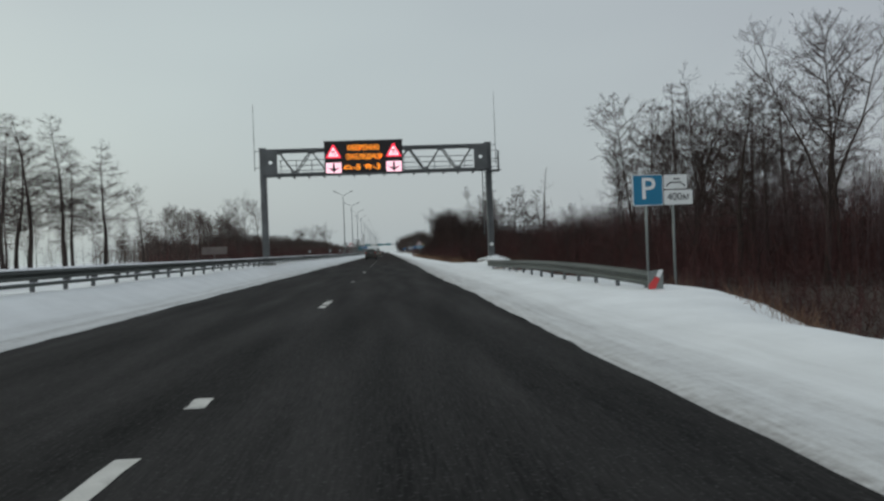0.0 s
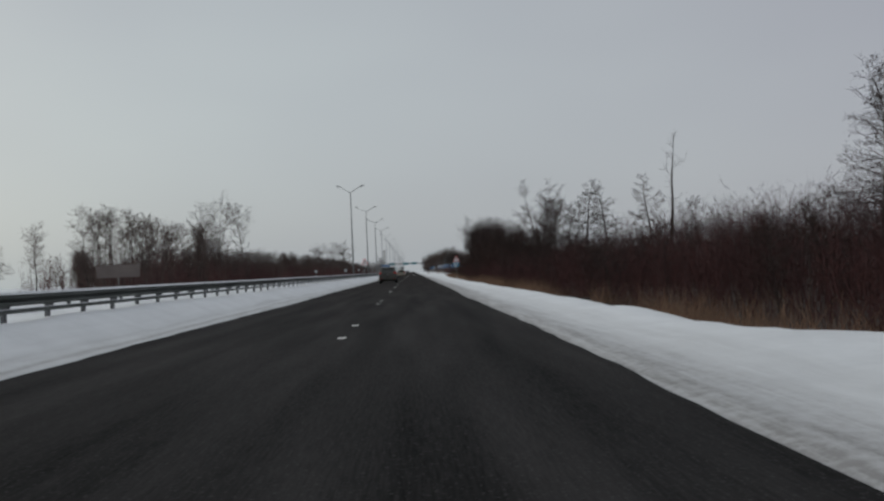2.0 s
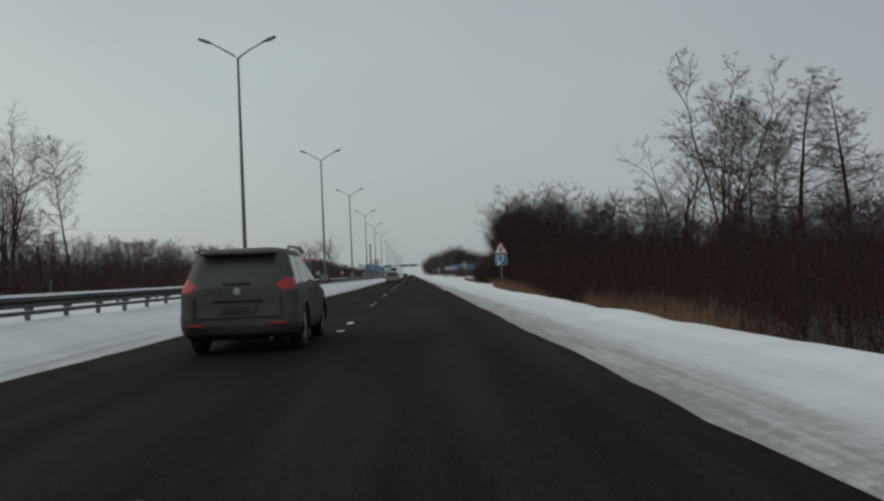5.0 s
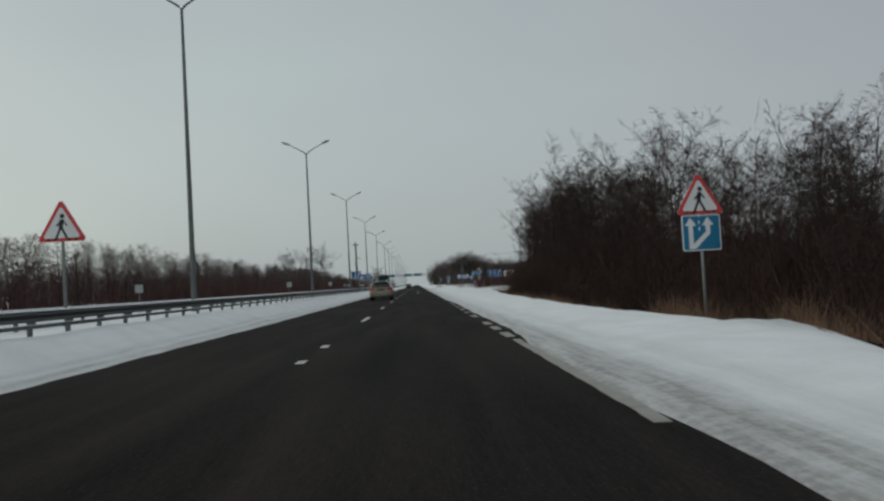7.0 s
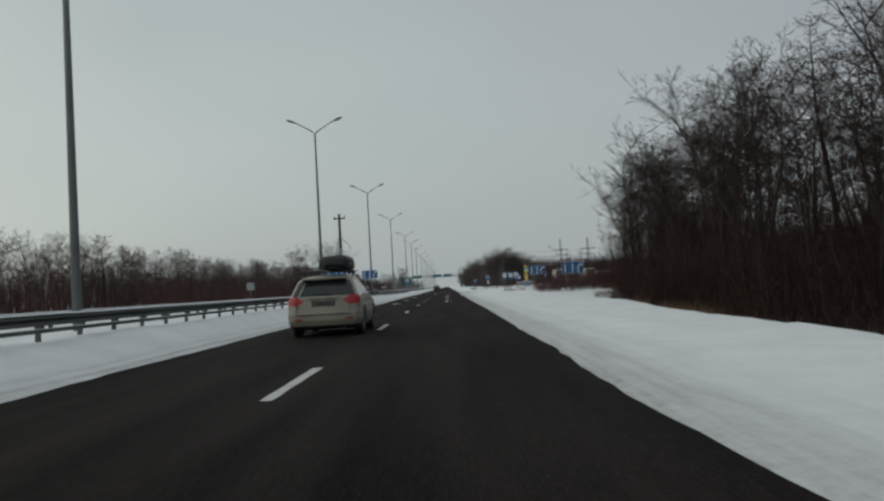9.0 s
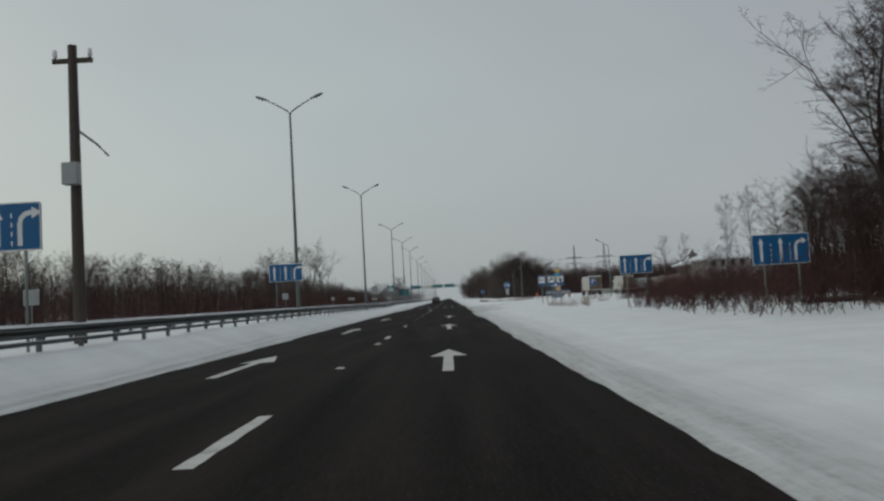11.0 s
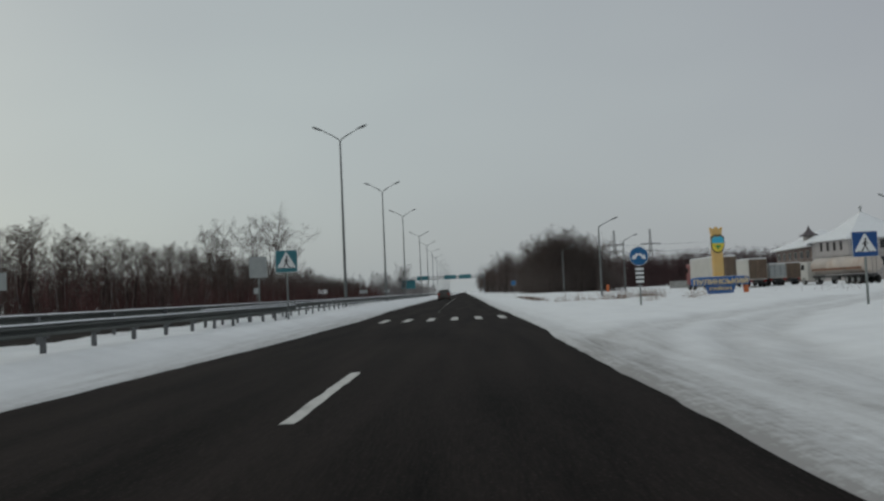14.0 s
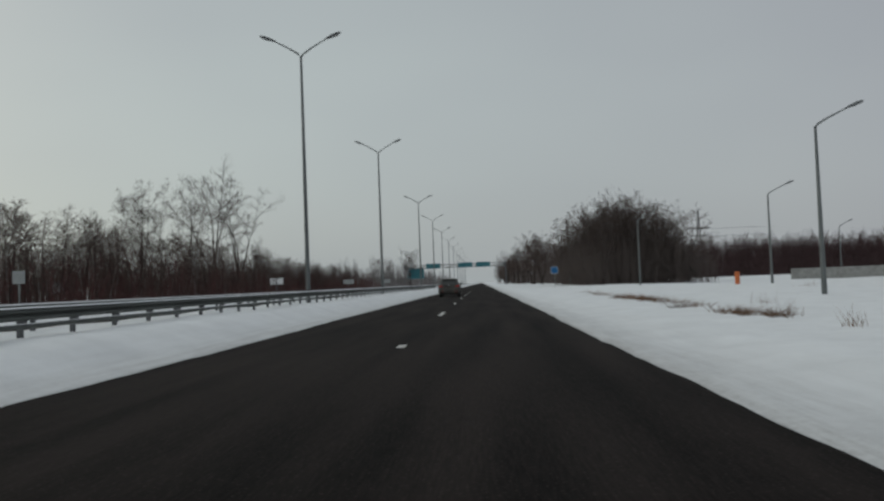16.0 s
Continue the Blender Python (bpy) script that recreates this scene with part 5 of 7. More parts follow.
car("car", "dark grey dusty car standing far ahead in the passing lane", pose(-2.95, 455.0, 0), 4.57, 1.845, 1.60, (0.95, 2.66), [(z, a, b_, c_ * 0.98) for z, a, b_, c_ in TAB_A], CAR_DARK, CAR_GLASS, CAR_GLASS_DIRTY, 0.34, (0.84, 1.0, 0.5), 0.80)
# roof bars and box
rbx = thing("roof_box", "glossy black roof box on two cross bars", "roof box", pose(-2.92, 237.9, 0))
for y in (-1.35, -0.45):
    part("cross_bar", Build().box((0, y, 1.70), (1.46, 0.07, 0.03), None, 0.01), PLASTIC, rbx)
    for s in (-1, 1):
        part("bar_foot", Build().box((s * 0.60, y, 1.65), (0.09, 0.10, 0.11), None, 0.02), PLASTIC, rbx)
secs = [(-1.62, 0.22, 0.08, 0.06), (-1.58, 0.36, 0.26, 0.0), (-1.45, 0.40, 0.37, 0.0), (-1.0, 0.42, 0.41, 0.0), (-0.3, 0.42, 0.40, 0.0), (0.2, 0.38, 0.32, 0.01), (0.55, 0.30, 0.20, 0.03), (0.68, 0.16, 0.08, 0.06)]
vs, fs = [], []
for y, w_, h_, lo in secs:
    for k in range(20):
        a = 2 * math.pi * k / 20
        ca, sa = math.cos(a), math.sin(a)
        vs.append((0.20 + w_ * math.copysign(abs(ca) ** 0.55, ca), y, 1.73 + lo + (h_ / 2 + h_ / 2 * math.copysign(abs(sa) ** (0.7 if sa > 0 else 0.45), sa))))
for i in range(len(secs) - 1):
    for k in range(20):
        fs.append((i * 20 + k, i * 20 + (k + 1) % 20, (i + 1) * 20 + (k + 1) % 20, (i + 1) * 20 + k))
fs += [tuple(range(20)), tuple((len(secs) - 1) * 20 + k for k in range(20))]
bx = part("shell", Build().add(vs, fs), GLOSS_BLACK, rbx, smooth=True)
part("seam", Build().tube([(0.20 - 0.425, -1.4, 1.90), (0.20 - 0.43, -0.3, 1.90), (0.20 - 0.39, 0.2, 1.88)], 0.008, 5).tube([(0.20 + 0.425, -1.4, 1.90), (0.20 + 0.43, -0.3, 1.90), (0.20 + 0.39, 0.2, 1.88)], 0.008, 5), SIGN_BACK, bx)
part("logo_bar", Build().box((0.20, -1.50, 2.02), (0.22, 0.012, 0.035)), SIGN_BACK, bx)


def lorry(x, y, L, side, rear, cab, lab, wide=2.5, high=3.75, turn=0.0):
    g = thing("lorry", lab, "lorry", pose(x, y, gz(x, y), 0, 0, turn))
    part("trailer_box", Build().box((0, L / 2, (1.05 + high) / 2), (wide, L, high - 1.05), None, 0.04), side, g)
    for s in (-1, 1):
        part("rear_door", Build().box((s * (wide - 0.1) / 4, -0.03, (1.1 + high) / 2), ((wide - 0.14) / 2, 0.06, high - 1.25), None, 0.01), rear, g)
    for s in (-0.5, -0.2, 0.2, 0.5):
        part("lock_rod", Build().tube([(s * 2, -0.08, 1.2), (s * 2, -0.08, high - 0.1)], 0.02, 6), PLASTIC, g)
    part("chassis", Build().box((0, L / 2, 0.85), (1.1, L, 0.25)), PLASTIC, g)
    part("underrun_bar", Build().box((0, 0.05, 0.55), (wide - 0.1, 0.1, 0.14)), PLASTIC, g)
    for s in (-1, 1):
        part("side_skirt", Build().box((s * (wide / 2 - 0.06), L * 0.45, 0.80), (0.04, L * 0.35, 0.4)), SIGN_BACK, g)
    for yy in (1.2, 2.5, L - 1.2):
        for s in (-1, 1):
            wheel(g, s * (wide / 2 - 0.2), yy, 0.48, s, 0.35)
    cb = Build().box((0, L + 1.5, 1.95), (2.4, 2.0, 2.7), None, 0.15)
    c_ = part("cab", cb, cab, g)
    for s in (-1, 1):
        part("cab_window", Build().box((s * 1.2, L + 1.8, 2.45), (0.03, 0.9, 0.7), None, 0.01), WINDOW, c_)
    for s in (-1, 1):
        wheel(g, s * 1.0, L + 1.6, 0.48, s, 0.35)
        part("tail_lamp", Build().box((s * 0.95, 0.0, 0.86), (0.36, 0.08, 0.14), None, 0.01), TAIL, g)
    part("snow_cap", Build().box((0, L / 2, high + 0.05), (wide - 0.06, L - 0.1, 0.10), None, 0.04), SNOW_CAP, g, "snow lying on the roof")
    return g


lorry(29.15, 425.6, 11.6, TRAILER, TRAILER_TAN, CAR_RED, "lorry with a white box body, tan rear and red cab", 2.5, 3.70, -2.5)
lorry(40.4, 447.4, 9.6, TRAILER, TRAILER_TAN, TRAILER, "white box lorry with brown rear doors on the snowy lot", 2.55, 3.9)
lorry(43.5, 448.6, 7.5, TRAILER, SIGN_BACK, TRAILER, "dusty white lorry with a low box body", 2.4, 3.0)
lorry(46.6, 451.5, 8.0, TRAILER_TAN, TRAILER_TAN, TRAILER_TAN, "tan canvas-sided lorry parked among the others", 2.5, 3.1)
# tanker
tk = thing("tanker_lorry", "cream tanker lorry with an orange-brown lower band", "lorry", pose(46.6, 428.2, gz(46.6, 428), 0, 0, 4))
tb = Build()
n_ = 28
prof = [(-0.35, 0.72), (-0.2, 0.92), (0.0, 1.0), (4.0, 1.0), (4.02, 1.02), (4.1, 1.02), (4.12, 1.0), (8.0, 1.0), (8.02, 1.02), (8.1, 1.02), (8.12, 1.0), (12.0, 1.0), (12.2, 0.92), (12.35, 0.72)]
tb.add([(1.24 * k_ * math.cos(2 * math.pi * k / n_), yy, 2.30 + 1.05 * k_ * math.sin(2 * math.pi * k / n_)) for yy, k_ in prof for k in range(n_)],
       [(n_ * j_ + k, n_ * j_ + n_ + k, n_ * j_ + n_ + (k + 1) % n_, n_ * j_ + (k + 1) % n_) for j_ in range(len(prof) - 1) for k in range(n_)] + [tuple(range(n_)), tuple(n_ * (len(prof) - 1) + k for k in range(n_))[::-1]])
part("tank", tb, TANK, tk, smooth=True)
for s in (-1, 1):
    part("band", Build().box((s * 1.2, 6.0, 1.85), (0.06, 11.6, 0.30), None, 0.02), RUSTY_BAND, tk, "rusty orange band along the tank")
    part("mudguard", Build().box((s * 1.05, 2.2, 1.12), (0.42, 3.9, 0.06), None, 0.02), PLASTIC, tk)
    part("tool_box", Build().box((s * 1.0, 6.2, 0.78), (0.4, 1.6, 0.5), None, 0.03), PLASTIC, tk)
part("chassis", Build().box((0, 6.4, 0.98), (1.1, 13, 0.3)), PLASTIC, tk)
for yy in (2.5, 6.0, 9.5):
    part("manhole", Build().tube([(0, yy, 3.28), (0, yy, 3.46)], 0.28, 12), SIGN_BACK, tk)
part("walkway", Build().box((0, 6.0, 3.40), (0.6, 9.5, 0.04)), ZINC_DARK, tk)
part("ladder", Build().tube([(-0.25, -0.42, 0.9), (-0.25, -0.42, 3.4)], 0.025, 6).tube([(0.25, -0.42, 0.9), (0.25, -0.42, 3.4)], 0.025, 6), ZINC_DARK, tk)
cb_ = part("cab", Build().box((0, 14.0, 1.75), (2.4, 1.9, 2.5), None, 0.15), TRAILER, tk)
for s in (-1, 1):
    part("cab_window", Build().box((s * 1.2, 14.2, 2.3), (0.03, 0.9, 0.7), None, 0.01), WINDOW, cb_)
for yy in (0.9, 2.2, 3.5, 10.6, 14.1):
    for s in (-1, 1):
        wheel(tk, s * 1.05, yy, 0.48, s, 0.35)

# ---- district monument ----
mo = thing("district_monument", "yellow pillar with a shield over a blue name board", "monument", pose(16.75, 387.0, gz(16.75, 387)))
z0 = gz(16.75, 387)
cx = -0.06
st = Build()
st.plate([(cx - 0.30, 0), (cx - 0.31, 4.2 - z0), (cx - 0.38, 4.62 - z0), (cx - 0.17, 4.44 - z0), (cx, 4.66 - z0), (cx + 0.17, 4.44 - z0), (cx + 0.37, 4.62 - z0), (cx + 0.31, 4.2 - z0), (cx + 0.31, 0)], 0.45, pose(0, 0, 0))
part("pillar", st, YELLOW, mo)


def shield(w, top, low, n=10):
    """A shield outline: a bowed top, straight sides and a round foot."""
    mid = low + (top - low) * 0.45
    pts = [(cx - w, mid + (top - mid) * 0.75), (cx - 0.45 * w, top), (cx, top - 0.05), (cx + 0.45 * w, top), (cx + w, mid + (top - mid) * 0.75)]
    pts += [(cx + w * math.cos(math.pi * k / n), mid - (mid - low) * math.sin(math.pi * k / n)) for k in range(n + 1)]
    return [(x, z - z0) for x, z in pts][::-1]


part("shield", Build().plate(shield(0.44, 4.14, 2.92), 0.05, pose(0, -0.06, 0)), SIGN_BLACK, mo, "dark shield with a blue and yellow field")
part("shield_lower", Build().plate(shield(0.385, 4.04, 3.0), 0.02, pose(0, -0.08, 0)), SHIELD_YELLOW, mo)
part("shield_upper", Build().plate([(cx - 0.375, 3.57 - z0), (cx - 0.375, 3.88 - z0), (cx - 0.17, 4.02 - z0), (cx, 3.97 - z0), (cx + 0.17, 4.02 - z0), (cx + 0.375, 3.88 - z0), (cx + 0.375, 3.57 - z0)], 0.02, pose(0, -0.10, 0)), SKY_BLUE, mo)
part("shield_charge", Build().plate(rrect(0.34, 0.12, 0.04, 3, cx, 3.36 - z0), 0.02, pose(0, -0.10, 0)).plate(rrect(0.12, 0.2, 0.04, 3, cx, 3.26 - z0), 0.02, pose(0, -0.105, 0)), GREEN, mo)
nb_ = part("name_board", Build().plate([(-1.95, 0.84 - z0), (-1.97, 1.30 - z0), (-1.5, 1.38 - z0), (1.45, 1.38 - z0), (1.69, 1.30 - z0), (1.71, 0.84 - z0)], 0.35, pose(0, -0.4, 0)), MON_BLUE, mo)
lb_ = part("lower_board", Build().plate([(-0.90, 0.16 - z0), (-1.02, 0.83 - z0), (0.83, 0.83 - z0), (0.62, 0.16 - z0)], 0.30, pose(0, -0.38, 0)), MON_BLUE, mo)


def raised_text(body, parent, x, z, w, h, y):
    """Thick painted letters with pale faces and yellow edges, w by h metres."""
    for dy, grow, paint in ((0.0, 0.012, YELLOW), (-0.03, 0.0, LETTER_CREAM)):
        me = text_mesh("lettering", body, 0.5, 0.03, paint, bold=0.006 + grow)
        co = np.empty(len(me.vertices) * 3)
        me.vertices.foreach_get("co", co)
        co = co.reshape(-1, 3)
        for k, size, c in ((0, w, x), (2, h, z)):
            lo, hi = co[:, k].min(), co[:, k].max()
            co[:, k] = (co[:, k] - (lo + hi) / 2) * size / max(hi - lo, 1e-6) + c
        me.vertices.foreach_set("co", co.ravel())
        part("lettering", me, None, parent, m=pose(0, y + dy, 0))


raised_text("ПУЛИНСЬКИЙ", nb_, -0.13, 1.10 - z0, 3.5, 0.42, -0.42)
raised_text("РАЙОН", lb_, -0.17, 0.63 - z0, 1.4, 0.27, -0.40)
part("snow_cap", Build().box((-0.02, -0.22, 1.385 - z0), (2.9, 0.30, 0.03), None, 0.012), SNOW_CAP, mo)
bn = part("litter_bin", Build().tube([(0, 0, 0), (0, 0, 0.1), (0, 0, 0.75), (0, 0, 0.78)], [0.15, 0.16, 0.175, 0.16], 14), ORANGE, m=pose(18.33, 386.9, gz(18.33, 386.9) - 0.22))
tagged(bn, "orange litter bin standing in the snow", "bin")
bn2 = part("litter_bin", Build().tube([(0, 0, 0), (0, 0, 0.1), (0, 0, 0.95), (0, 0, 1.0)], [0.16, 0.18, 0.20, 0.18], 14), ORANGE, m=pose(19.9, 448.0, gz(19.9, 448.0)))
tagged(bn2, "orange bin in the snow by the lamp", "bin")

# ---- the large building ----
hs = thing("roadside_building", "pale two-storey building with a snow-covered hipped roof", "building")
foot = [(71.3, 487.4), (82.4, 487.4), (87.0, 491.0), (88.0, 497.0), (84.0, 503.0), (76.0, 503.5), (70.4, 501.5), (68.9, 496.0)]
EAVE, PEAK = 8.0, (77.4, 494.8, 13.3)


def wall_with_windows(p, q, z0, z1, holes, name="wall"):
    """A wall of real thickness with openings; holes are (along, sill, width, height)."""
    d = Vector((q[0] - p[0], q[1] - p[1], 0))
    ln = d.length
    d.normalize()
    nrm = Vector((d.y, -d.x, 0))
    M = Matrix(((d.x, -nrm.x, 0, p[0]), (d.y, -nrm.y, 0, p[1]), (0, 0, 1, 0), (0, 0, 0, 1)))
    us = sorted({0.0, ln, *[h[0] - h[2] / 2 for h in holes], *[h[0] + h[2] / 2 for h in holes]})
    ws = sorted({z0, z1, *[h[1] for h in holes], *[h[1] + h[3] for h in holes]})
    nu, nw = len(us) - 1, len(ws) - 1

    def solid(a, c):
        if not (0 <= a < nu and 0 <= c < nw):
            return False
        mu, mz = (us[a] + us[a + 1]) / 2, (ws[c] + ws[c + 1]) / 2
        return not any(abs(mu - h[0]) < h[2] / 2 and h[1] < mz < h[1] + h[3] for h in holes)

    # one welded skin: outer face, inner face and the reveals of the openings
    vs, fs, index = [], [], {}

    def vert(a, c, k):
        if (a, c, k) not in index:
            index[(a, c, k)] = len(vs)
            vs.append(tuple(M @ Vector((us[a], 0.4 * k, ws[c]))))
        return index[(a, c, k)]

    for a in range(nu):
        for c in range(nw):
            if not solid(a, c):
                continue
            fs.append((vert(a, c, 0), vert(a + 1, c, 0), vert(a + 1, c + 1, 0), vert(a, c + 1, 0)))
            fs.append((vert(a, c, 1), vert(a, c + 1, 1), vert(a + 1, c + 1, 1), vert(a + 1, c, 1)))
            for da, dc, e in ((-1, 0, ((0, 0), (0, 1))), (1, 0, ((1, 1), (1, 0))), (0, -1, ((1, 0), (0, 0))), (0, 1, ((0, 1), (1, 1)))):
                if not solid(a + da, c + dc):
                    (a0, c0), (a1, c1) = e
                    fs.append((vert(a + a0, c + c0, 0), vert(a + a1, c + c1, 0), vert(a + a1, c + c1, 1), vert(a + a0, c + c0, 1)))
    bl_ = Build().add(vs, fs)
    w = part(name, bl_, WALL_PALE, hs)
    for h in holes:
        wi = part("window", Build().box((h[0], 0.22, h[1] + h[3] / 2), (h[2], 0.04, h[3]), M), WINDOW, hs)
        fr = Build()
        for u in (-0.5, 0, 0.5):
            fr.box((h[0] + u * (h[2] - 0.06), 0.18, h[1] + h[3] / 2), (0.06, 0.06, h[3]), M)
        fr.box((h[0], 0.18, h[1] + 0.03), (h[2], 0.06, 0.06), M).box((h[0], 0.18, h[1] + h[3] - 0.03), (h[2], 0.06, 0.06), M).box((h[0], 0.1, h[1] - 0.05), (h[2] + 0.2, 0.3, 0.07), M)
        part("frame", fr, ROOF_DARK, wi)
    return w


for i in range(8):
    p, q = foot[i], foot[(i + 1) % 8]
    ln = math.hypot(q[0] - p[0], q[1] - p[1])
    if i == 0:
        holes = [(u, z, 1.2, h) for u in (1.1, 3.7, 6.35, 9.0) for z, h in ((5.9, 1.6), (2.75, 1.55))]
    elif i == 7:
        holes = [(u, z, 0.7, h) for u in (1.5, 3.3, 5.1, 6.9) for z, h in ((5.9, 1.6), (2.75, 1.55))]
    elif i in (1, 6):
        holes = [(ln * 0.3, 5.9, 0.8, 1.6), (ln * 0.7, 5.9, 0.8, 1.6), (ln * 0.5, 2.75, 1.0, 1.55)]
    else:
        holes = [(ln * 0.5, 5.9, 1.2, 1.6)]
    wall_with_windows(p, q, -0.5, EAVE, holes)
cx_, cy_ = 78.5, 495.0
part("string_course", Build().add([(cx_ + (x - cx_) * 1.016, cy_ + (y - cy_) * 1.016, z) for z in (4.75, 5.05) for x, y in foot], [(i, (i + 1) % 8, 8 + (i + 1) % 8, 8 + i) for i in range(8)]), WALL_GREY, hs)
ev = [(cx_ + (x - cx_) * 1.10, cy_ + (y - cy_) * 1.10, EAVE) for x, y in foot]
md = [(PEAK[0] + (x - PEAK[0]) * 0.45, PEAK[1] + (y - PEAK[1]) * 0.45, EAVE + 2.45) for x, y, _ in ev]
part("roof", Build().add(ev + md + [PEAK] + [(x, y, EAVE - 0.25) for x, y, _ in ev], [(i, (i + 1) % 8, 8 + (i + 1) % 8, 8 + i) for i in range(8)] + [(8 + i, 8 + (i + 1) % 8, 16) for i in range(8)] + [(17 + i, 17 + (i + 1) % 8, (i + 1) % 8, i) for i in range(8)] + [tuple(17 + i for i in range(8))[::-1]]), SNOW_CAP, hs, "snow-covered hipped roof")
part("finial", Build().tube([(PEAK[0], PEAK[1], 13.0), (PEAK[0], PEAK[1], 14.5)], [0.18, 0.1], 8).tube([(PEAK[0], PEAK[1], 13.8), (PEAK[0], PEAK[1], 14.2)], 0.32, 8), SIGN_BACK, hs)
wall_with_windows((82.3, 485.5), (131.0, 485.5), -0.5, 7.4, [(u, 5.65, w, 1.55) for u, w in ((1.9, 1.5), (8.5, 1.4), (15.5, 1.4), (22.5, 1.4), (29.5, 1.4), (36.5, 1.4), (43.5, 1.4))] + [(u, 2.4, 2.6, 1.7) for u in (2.0, 10.0, 18.0, 26.0, 34.0, 42.0)])
wall_with_windows((131.0, 485.5), (131.0, 502.0), -0.5, 7.4, [])
wall_with_windows((131.0, 502.0), (88.2, 502.0), -0.5, 7.4, [])
wall_with_windows((82.3, 487.3), (82.3, 485.52), -0.5, 7.4, [])
part("wing_roof", Build().add([(81.4, 484.6, 7.4), (132, 484.6, 7.4), (132, 503, 7.4), (84.5, 503, 7.4), (82.0, 494.0, 11.9), (128, 494.0, 11.9)], [(0, 1, 5, 4), (2, 3, 4, 5), (1, 2, 5), (0, 4, 3), (0, 3, 2, 1)]), SNOW_CAP, hs, "snow-covered gable roof")
# annex running back from the main block, with a wide-brimmed turret
an = thing("annex", "low brown annex with a snowy roof and a dark turret", "building")
AN = [(70.6, 502.2), (72.9, 527.0), (84.5, 527.0), (84.5, 503.4)]
part("wall", Build().add([(x, y, z) for z in (-0.5, 7.3) for x, y in AN], [(i, (i + 1) % 4, 4 + (i + 1) % 4, 4 + i) for i in range(4)] + [(4, 5, 6, 7), (3, 2, 1, 0)]), BRICK_BROWN, an)
for k in range(6):
    x, y = 70.6 + 2.3 * (k + 0.5) / 6 - 0.05, 502.2 + 24.8 * (k + 0.5) / 6
    wi = part("window", Build().box((x, y, 5.7), (0.12, 1.5, 1.5), None, 0.01), WINDOW, an)
    part("frame", Build().box((x - 0.06, y, 4.9), (0.16, 1.7, 0.12)).box((x - 0.06, y, 6.5), (0.16, 1.7, 0.12)), WALL_GREY, wi)
part("roof", Build().add([(68.9, 500.8, 7.4), (71.9, 528.6, 7.4), (86.0, 528.6, 7.4), (86.0, 502.2, 7.4), (77.2, 512.5, 11.0)] + [(68.9, 500.8, 7.2), (71.9, 528.6, 7.2), (86.0, 528.6, 7.2), (86.0, 502.2, 7.2)],
                         [(1, 0, 4), (2, 1, 4), (3, 2, 4), (0, 3, 4)] + [(5 + i, i, (i + 1) % 4, 5 + (i + 1) % 4) for i in range(4)] + [(5, 6, 7, 8)]), SNOW_CAP, an, "snow-covered sloping roof")
part("turret_shaft", Build().box((73.5, 510.0, 8.3), (1.7, 1.7, 3.2), None, 0.03), WALL_GREY, an)
tu = Build()
rings = [(1.95, 9.75), (1.95, 9.9), (1.15, 10.25), (0.62, 10.75), (0.28, 11.3), (0.06, 11.9)]
tu.add([(73.5 + r * math.cos(math.pi * k / 6), 510.0 + r * math.sin(math.pi * k / 6), z) for r, z in rings for k in range(12)],
       [(12 * j + k, 12 * j + (k + 1) % 12, 12 * j + 12 + (k + 1) % 12, 12 * j + 12 + k) for j in range(5) for k in range(12)] + [tuple(range(12))[::-1], tuple(60 + k for k in range(12))])
part("turret_roof", tu, ROOF_DARK, an, "dark wide-brimmed pointed turret roof")
yw = part("yard_wall", Build().box((103, 474, 0.9), (64, 0.3, 2.6), None, 0.02), FENCE)
tagged(yw, "low dark brown wall round the building's yard", "wall")

# ---- poles and wires ----
def utility_pole(x, y, h, strut, lab):
    z0 = gz(x, y)
    g = thing("utility_pole", lab, "utility pole", pose(x, y, z0))
    part("pole", Build().tube([(0, 0, -0.8), (0, 0, h)], [0.15, 0.10], 10), WOOD_POLE, g)
    for z in (h - 0.35, h - 1.5):
        if z < h - 1 and not strut:
            continue
        part("cross_arm", Build().box((0, 0, z), (0.9, 0.09, 0.10)), WOOD_POLE, g)
        for s in (-0.4, 0.0, 0.4):
            part("insulator", Build().tube([(s, 0, z + 0.05), (s, 0, z + 0.12), (s, 0, z + 0.26)], [0.02, 0.06, 0.04], 8), SIGN_WHITE, g)
    if strut:
        part("strut", Build().tube([(2.2, 0, -0.5), (0.08, 0, h * 0.7)], [0.12, 0.09], 8), WOOD_POLE, g)
    else:
        part("switch_box", Build().box((0, -0.22, h * 0.56), (0.36, 0.24, 0.5), None, 0.02), SIGN_BACK, g)
        part("bracket", Build().tube([(0, 0, h * 0.72), (0.5, 0, h * 0.66), (0.75, 0, h * 0.62)], 0.03, 6), ZINC, g)
    return g


utility_pole(-8.0, 279.8, 6.75, False, "dark wooden utility pole with a box and cross arms")
utility_pole(15.2, 528.0, 11.5, True, "wooden utility pole with a slanting strut")
utility_pole(30.0, 600.0, 11.0, False, "distant wooden utility pole beside the wood")
